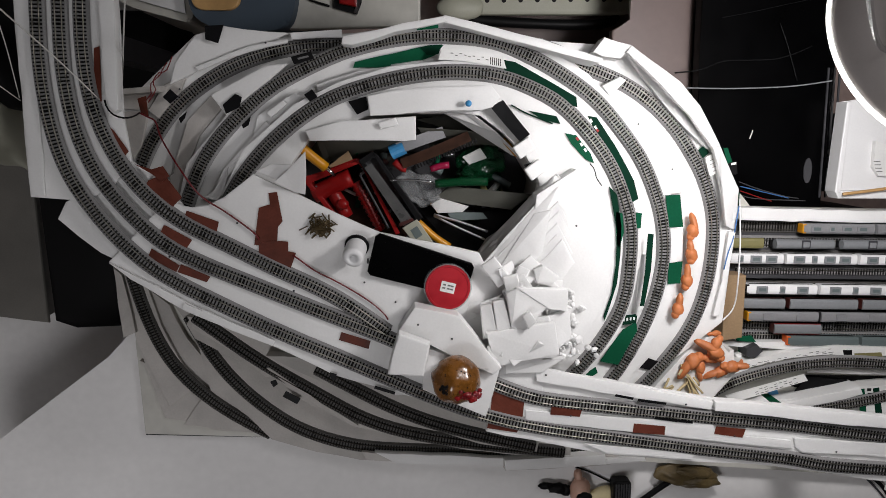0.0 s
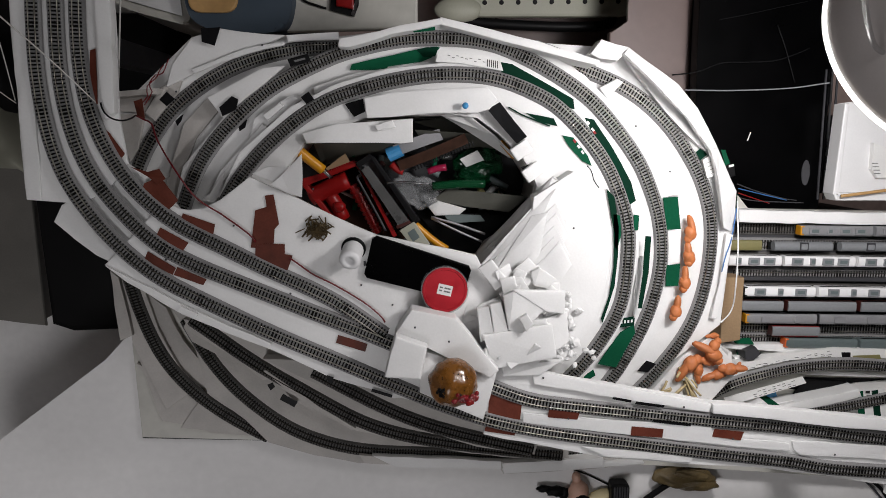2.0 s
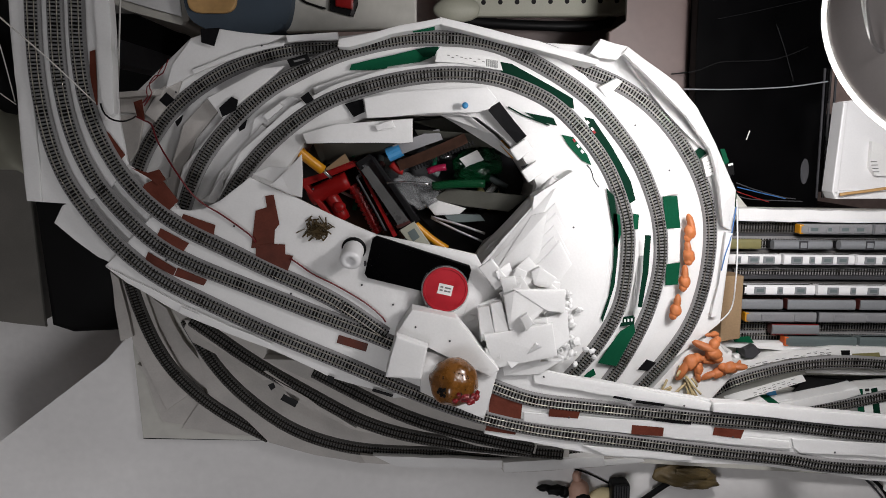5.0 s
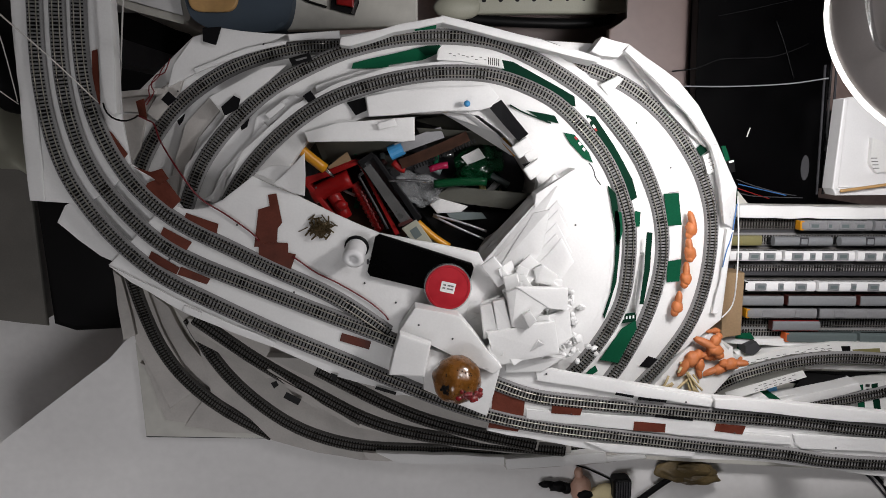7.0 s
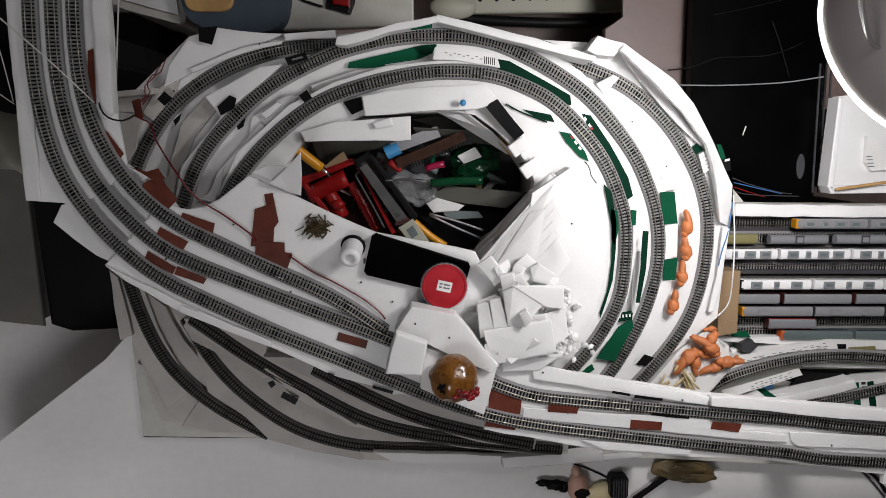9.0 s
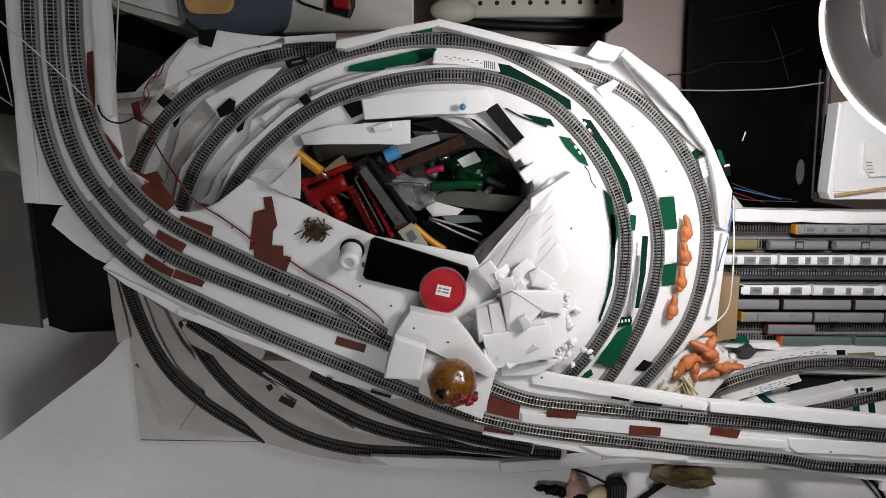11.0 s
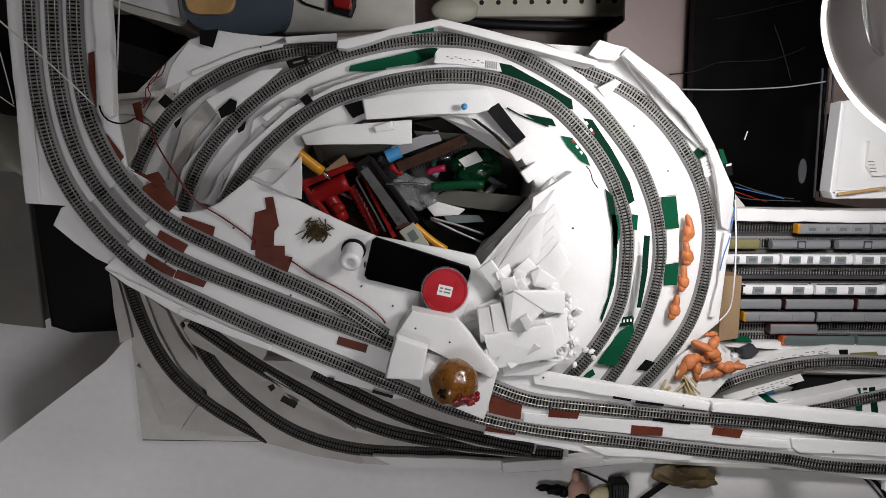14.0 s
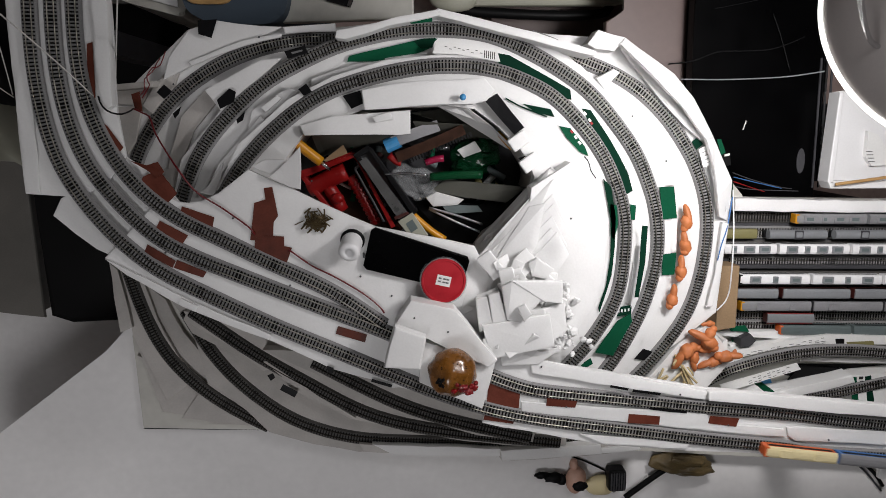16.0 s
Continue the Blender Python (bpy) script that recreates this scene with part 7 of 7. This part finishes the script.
wire("black_wire", [(0.9008, -0.6796, -0.027), (0.9315, -0.7093, -0.027), (0.9619, -0.7454, -0.027)], 0.0022, GREY_DARK, "black cables lying on the table", "cable")

dark_bag = link("hanging_bag", lump(0.035, 0.12, 0.18, 0.25, 1.6, 14, level=4), BLACK, smooth=True)
dark_bag.matrix_basis = pose(-0.7297, 0.1643, -.14)
tagged(dark_bag, "black cloth bag standing beside the deck", "bag")
# Pins pressed into the foam.
for p in ((-0.2625, -0.1327, 0.2235), (-0.1435, -0.0782, 0.2235), (-0.0746, -0.2247, 0.2235), (-0.0276, -0.256, 0.2235), (-0.2866, -0.2038, 0.2235), (-0.1819, -0.2369, 0.2235), (-0.3653, -0.1834, 0.2235), (0.2056, -0.373, 0.231), (0.4302, -0.4245, 0.231),
          (-0.0348, 0.0555, 0.1585), (0.0619, 0.0677, 0.16), (0.3271, 0.0517, 0.1), (0.3759, 0.0149, 0.1), (0.4368, -0.0601, 0.1), (-0.3683, 0.069, 0.12), (-0.3374, 0.0849, 0.12), (-0.2307, 0.1409, 0.12), (-0.3302, -0.0229, 0.14), (-0.2565, 0.049, 0.14),
          (0.514, -0.4807, 0.2265), (0.6837, -0.5107, 0.2265), (0.2476, -0.4421, 0.2265), (0.5994, -0.4569, 0.237), (0.2371, -0.1605, 0.198), (0.2544, -0.1428, 0.198), (0.0065, -0.2792, 0.272), (0.0567, -0.3013, 0.272)):
    tagged(link("pin_head", lathe([(0.0, 0.0), (0.0016, 0.0), (0.0016, 0.0006), (0.0009, 0.0014), (0.0, 0.0015)], 10), GREY_DARK), "dark pin head pressed into foam", "pin",
           "pins").matrix_basis = Matrix.Translation(p)

# Crumbs of foam round the heap.
rng = random.Random(77)
for k in range(70):
    c = Vector((0.2256, -0.2501, 0.2)).lerp(Vector((0.2465, -0.3614, 0.2)), rng.random()) + Vector((rng.gauss(0.01, 0.014), rng.gauss(0, 0.01), rng.uniform(-0.001, 0.006)))
    s = rng.uniform(0.003, 0.009)
    ob = link("foam_crumb", lump(s, s * rng.uniform(0.6, 1), s * 0.6, 0.5, 2, k, level=1), FOAM)
    ob.matrix_basis = Matrix.Translation(c) @ Euler((rng.uniform(-1, 1), rng.uniform(-1, 1), rng.uniform(0, 3))).to_matrix().to_4x4()
    tagged(ob, "small white foam crumb beside the heap", "foam crumb", "foam crumbs")

# Printed paper wedged between the two inner tracks.
slip = thing("printed_slip", Matrix.Identity(4), "torn white box flap with small black print", "slip")
part("sheet", prism([(0.046, 0.1305, 0.1625), (0.0843, 0.1256, 0.1625), (0.1404, 0.1174, 0.1625), (0.1459, 0.0987, 0.1625), (0.0792, 0.1103, 0.1625), (0.0408, 0.1119, 0.1625)], 0.0012), CARD, slip)
for k in range(9):
    a = Vector((0.0617, 0.1212, 0.1628)).lerp(Vector((0.1159, 0.1147, 0.1628)), k / 8) + Vector((0, rng.uniform(-0.004, 0.004), 0))
    part("print_bar", box_bm(0.004, 0.0012, 0.0003, a, 0, pose(0, 0, 0, 0, 0, -8)), INK_GREY, slip)
for k in range(6):
    part("code_bar", box_bm(0.0012, 0.011, 0.0003, Vector((0.1212, 0.1105, 0.1628)).lerp(Vector((0.137, 0.108, 0.1628)), k / 5)), INK, slip)
for k in range(4):
    tagged(link("letter_bar", box_bm(0.0028, 0.005, 0.0004, Vector((0.3518, -0.3087, 0.1413)).lerp(Vector((0.369, -0.3069, 0.1413)), k / 3)), CARD), "white printed mark on green card", "print mark")

# Thin sheets fanned out on the slope beside the pit.
for k in range(7):
    s, e = Vector((0.2272, -0.0692, 0.192)).lerp(Vector((0.2369, -0.1691, 0.2)), k / 7), Vector((0.1045, -0.204, 0.2)).lerp(Vector((0.1292, -0.2797, 0.224)), k / 7)
    w = (Vector((0.2446, -0.1248, 0.2)) - Vector((0.2215, -0.0809, 0.2))) * rng.uniform(0.7, 1.1)
    w.z = 0.004
    lift = Vector((0, 0, 0.0022 * k))
    p = s.lerp(e, rng.uniform(0, 0.3))
    foam([tuple(p + lift), tuple(p + w + lift), tuple(e.lerp(p, 0.2) + w * 1.2 + lift), tuple(e + lift)], 0.0016, SLOPE)

# Printed cards and scraps along the outer track.
slip = thing("printed_slip", Matrix.Identity(4), "white card with fine grey print by the track", "slip")
part("sheet", prism([(0.4869, -0.0409, 0.112), (0.5054, -0.0297, 0.112), (0.5151, -0.0635, 0.112), (0.4963, -0.071, 0.112)], 0.001, floor=.1), CARD, slip)
for k in range(4):
    part("print_bar", box_bm(0.008, 0.001, 0.0003, Vector((0.4966, -0.0447, 0.1123)).lerp(Vector((0.5052, -0.0616, 0.1123)), k / 3), 0, pose(0, 0, 0, 0, 0, 25)), INK_GREY, slip)
for pts in ([(0.5122, -0.0655, 0.11), (0.5272, -0.0598, 0.11), (0.5302, -0.0768, 0.11), (0.5169, -0.0806, 0.11)], [(0.519, -0.1092, 0.109), (0.5306, -0.1073, 0.109), (0.5306, -0.1399, 0.109), (0.5229, -0.1418, 0.109)]):
    foam(pts, 0.004, "small white foam chip beside the outer track")
for q, mat in (((0.2812, 0.0194, 0.1615), CARD), ((0.2888, 0.0088, 0.1615), CARD), ((0.2916, 0.0044, 0.1615), RED), ((0.2604, -0.0088, 0.162), RED), ((0.2669, -0.0177, 0.162), CARD), ((0.2735, -0.0265, 0.162), CARD)):
    tagged(link("print_mark", box_bm(0.006, 0.0035, 0.0004, q, 0, pose(0, 0, 0, 0, 0, -50)), mat), "small printed mark on green card", "print mark")
scrap = thing("black_box", Matrix.Identity(4), "small black plastic box beside the helix", "box")
part("shell", prism([(0.5522, -0.0525, 0.06), (0.5641, -0.0506, 0.06), (0.5674, -0.0702, 0.06), (0.5575, -0.0721, 0.06)], 0.02, bevel=0.001), BLACK, scrap)
part("sticker", prism([(0.5537, -0.0515, 0.061), (0.5626, -0.0495, 0.061), (0.5629, -0.0535, 0.061), (0.554, -0.0554, 0.061)], 0.0006), CARD, scrap)
# Crack along the inner plate, drawn as a thin dark line, and a cord.
wire("dark_thread", [(0.2723, -0.0463, 0.2), (0.2796, -0.055, 0.2), (0.2835, -0.0689, 0.2), (0.2927, -0.0811, 0.2)], 0.0009, GREY_DARK, "thin dark line drawn for a crack along the plate", "thread")
wire("dark_thread", [(0.1547, 0.0436, 0.162), (0.1771, 0.0315, 0.162), (0.2041, 0.021, 0.162), (0.2266, 0.0123, 0.162)], 0.0012, GREEN_DARK, "dark cord along the inner track", "thread")

# Strips and scraps below the yard curve.
foam([(0.6771, -0.4976, 0.05), (0.8295, -0.4655, 0.05), (0.8367, -0.4811, 0.05), (0.684, -0.5132, 0.05)], 0.02, "smooth white foam bar below the yard curve", floor=.006, name="foam_bar", bevel=0.004)
sheet("green_card", [(0.6377, -0.4974, 0.054), (0.6779, -0.4921, 0.054), (0.6827, -0.5076, 0.054), (0.6462, -0.5085, 0.054)], 0.0012, GREEN, GC, "card", bevel=0, floor=.006, group="green card strips")
sheet("green_card", [(0.5243, -0.4527, 0.044), (0.5473, -0.4425, 0.044), (0.5646, -0.4598, 0.044), (0.5352, -0.477, 0.044)], 0.0012, GREEN, GC, "card", bevel=0, floor=.006, group="green card strips")
foam([(0.6257, -0.4954, 0.05), (0.6487, -0.484, 0.05), (0.6611, -0.4944, 0.05), (0.6381, -0.5058, 0.05)], 0.006, "white foam scrap below the yard curve", floor=.006)
# Second black sheet that paints the shade below the curve.
sheet("dark_mat", [(0.7487, -0.4573, 0.012), (0.9096, -0.4739, 0.012), (0.9108, -0.4885, 0.012), (0.8258, -0.482, 0.012), (0.7204, -0.4916, 0.012)], 0.002, BLACK, "black sheet painted for the shade between the yard curves", "mat", bevel=0)
sheet("white_card", [(0.5593, -0.3792, 0.09), (0.5661, -0.3793, 0.09), (0.5674, -0.4053, 0.09), (0.5549, -0.405, 0.09)], 0.0012, CARD, "blank white card beside the orange pieces", "card", bevel=0, floor=.006)

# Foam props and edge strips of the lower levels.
foam([(-0.5282, -0.2335, 0.03), (-0.5142, -0.2466, 0.03), (-0.4965, -0.3522, 0.03), (-0.5189, -0.3614, 0.03)], 0.06, "greyish foam slab standing beside the lowest track", floor=-0.031, mat=FOAM_GREY, name="foam_slab")
foam([(-0.3869, -0.3272, 0.07), (-0.3802, -0.3258, 0.07), (-0.2886, -0.3853, 0.07), (-0.3027, -0.3913, 0.07)], 0.01, "greyish foam strip on edge beside a track", floor=0.034, mat=FOAM_GREY, name="foam_strip")
foam([(-0.2563, -0.4026, 0.088), (-0.2511, -0.4007, 0.088), (-0.2118, -0.4305, 0.088), (-0.162, -0.4684, 0.088), (-0.0988, -0.5094, 0.088), (-0.1015, -0.5126, 0.088), (-0.1674, -0.4737, 0.088), (-0.2171, -0.4373, 0.088)], 0.004, "thin pale foam strip on edge beside a track", floor=0.034, mat=FOAM_GREY, name="foam_strip")
foam([(-0.4337, -0.5211, 0.008), (-0.3507, -0.4824, 0.008), (-0.3035, -0.5123, 0.008), (-0.2511, -0.5573, 0.008), (-0.3705, -0.5478, 0.008)], 0.006, "torn greyish foam sheet on the base board", floor=0.0, mat=FOAM_GREY)
foam([(-0.5007, -0.4103, 0.009), (-0.4648, -0.428, 0.009), (-0.4276, -0.514, 0.009), (-0.436, -0.5195, 0.009)], 0.006, "torn greyish foam sheet on the base board", floor=0.0, mat=FOAM_GREY)
foam([(0.165, -0.5925, 0.0615), (0.3508, -0.5848, 0.0615), (0.3536, -0.6047, 0.0615), (0.1673, -0.6123, 0.0615)], 0.008, "pale foam strip along the table edge", floor=0.0, mat=FOAM)
foam([(-0.0728, -0.5766, 0.0535), (0.1638, -0.5918, 0.0535), (0.164, -0.6072, 0.0535), (-0.0317, -0.5992, 0.0535)], 0.008, "pale foam strip along the table edge", floor=0.0, mat=FOAM)

# Lids, sheets and wrappers in the tool pit.
case_sheet = thing("grey_sheet", Matrix.Identity(4), "smooth grey card standing in a black tray", "card")
part("sheet", prism([(-0.0798, -0.0563, 0.103), (-0.0682, -0.0488, 0.103), (0.0008, -0.1441, 0.103), (-0.0168, -0.1535, 0.103)], 0.002), GREY_SHEET, case_sheet)
part("print_bar", prism([(-0.0244, -0.1494, 0.1036), (-0.001, -0.1401, 0.1036), (0.0016, -0.144, 0.1036), (-0.0218, -0.1542, 0.1036)], 0.0004), MAROON, case_sheet)
wire("chain", [(-0.0885, -0.0682, 0.092), (-0.072, -0.0994, 0.092), (-0.0553, -0.1308, 0.092), (-0.0404, -0.1605, 0.092)], 0.002, GREY_DARK, "row of steel pins along the red case", "chain", 0.006)
sheet("red_flap", [(-0.1783, -0.0708, 0.094), (-0.0896, -0.0451, 0.094), (-0.0875, -0.0497, 0.094), (-0.1746, -0.0755, 0.094)], 0.002, RED, "red edge flap of the open case", "flap", bevel=0)
sheet("red_flap", [(-0.0889, -0.0459, 0.094), (-0.0829, -0.049, 0.094), (-0.0221, -0.1664, 0.094), (-0.0288, -0.1695, 0.094)], 0.002, RED, "red edge flap of the open case", "flap", bevel=0)
sheet("pink_card", [(-0.14, -0.0543, 0.09), (-0.1067, -0.029, 0.09), (-0.0995, -0.0432, 0.09), (-0.1363, -0.057, 0.09)], 0.002, CARDBOARD, "faded pinkish card behind the case", "card", bevel=0)
sheet("grey_rack", [(-0.187, -0.0126, 0.03), (-0.037, -0.0142, 0.03), (-0.03, -0.0645, 0.03), (-0.0459, -0.0522, 0.03), (-0.0858, -0.0357, 0.03), (-0.1506, -0.055, 0.03)], 0.003, GREY_CARD, "dusty grey-green board lining the pit", "board")
sheet("grey_rack", [(0.0056, 0.0225, 0.08), (0.0695, 0.0315, 0.08), (0.1122, 0.0024, 0.08), (0.0577, 0.0067, 0.08)], 0.003, GREY_CARD, "dusty grey-green board lining the pit", "board")
sheet("teal_pouch", [(0.0562, -0.1316, 0.082), (0.1195, -0.1345, 0.082), (0.1274, -0.1446, 0.082), (0.068, -0.1476, 0.082)], 0.006, TEAL, "dark teal cloth pouch in the pit", "pouch", bevel=0)

# The train that comes in along the straight track near the end.
RUN_A, RUN_B = Vector(SOUTH[-4]), Vector(SOUTH[-1])
RUN = (RUN_B - RUN_A).normalized()
HEADING = math.degrees(math.atan2(RUN.y, RUN.x))
FRONT = RUN_A + RUN * (Vector((0.563, -0.5216, 0.24)) - RUN_A).dot(RUN)
engine = vehicle("railcar", pose(0, 0, 0), 0.124, CREAM, ORANGE_PAINT, "cream-roofed orange railcar running on the straight track", units=2, unit_mat=CREAM, nose=ORANGE_PAINT,
                 group="running train")
cars = [engine]
for k in range(3):
    cars.append(vehicle("passenger_car", pose(0, 0, 0), 0.137, SILVER, BLUE, "grey-roofed blue passenger car running on the track", group="running train"))


def motions():
    offset = 0.124 / 2
    for k, car in enumerate(cars):
        rows = []
        for t, back in ((0.0, 0.62), (14.0, 0.62), (14.4, 0.585), (14.8, 0.456), (15.0, 0.38), (15.2, 0.304), (15.4, 0.228), (15.5, 0.19), (15.6, 0.152),
                        (15.7, 0.114), (15.8, 0.076), (15.9, 0.038), (16.0, 0.0)):
            p = FRONT + RUN * (offset + back)
            rows.append((t, pose(p.x, p.y, 0.2297, 0, 0, HEADING)))
        walk(car, rows)
        offset += 0.137 if k else 0.1305


motions()
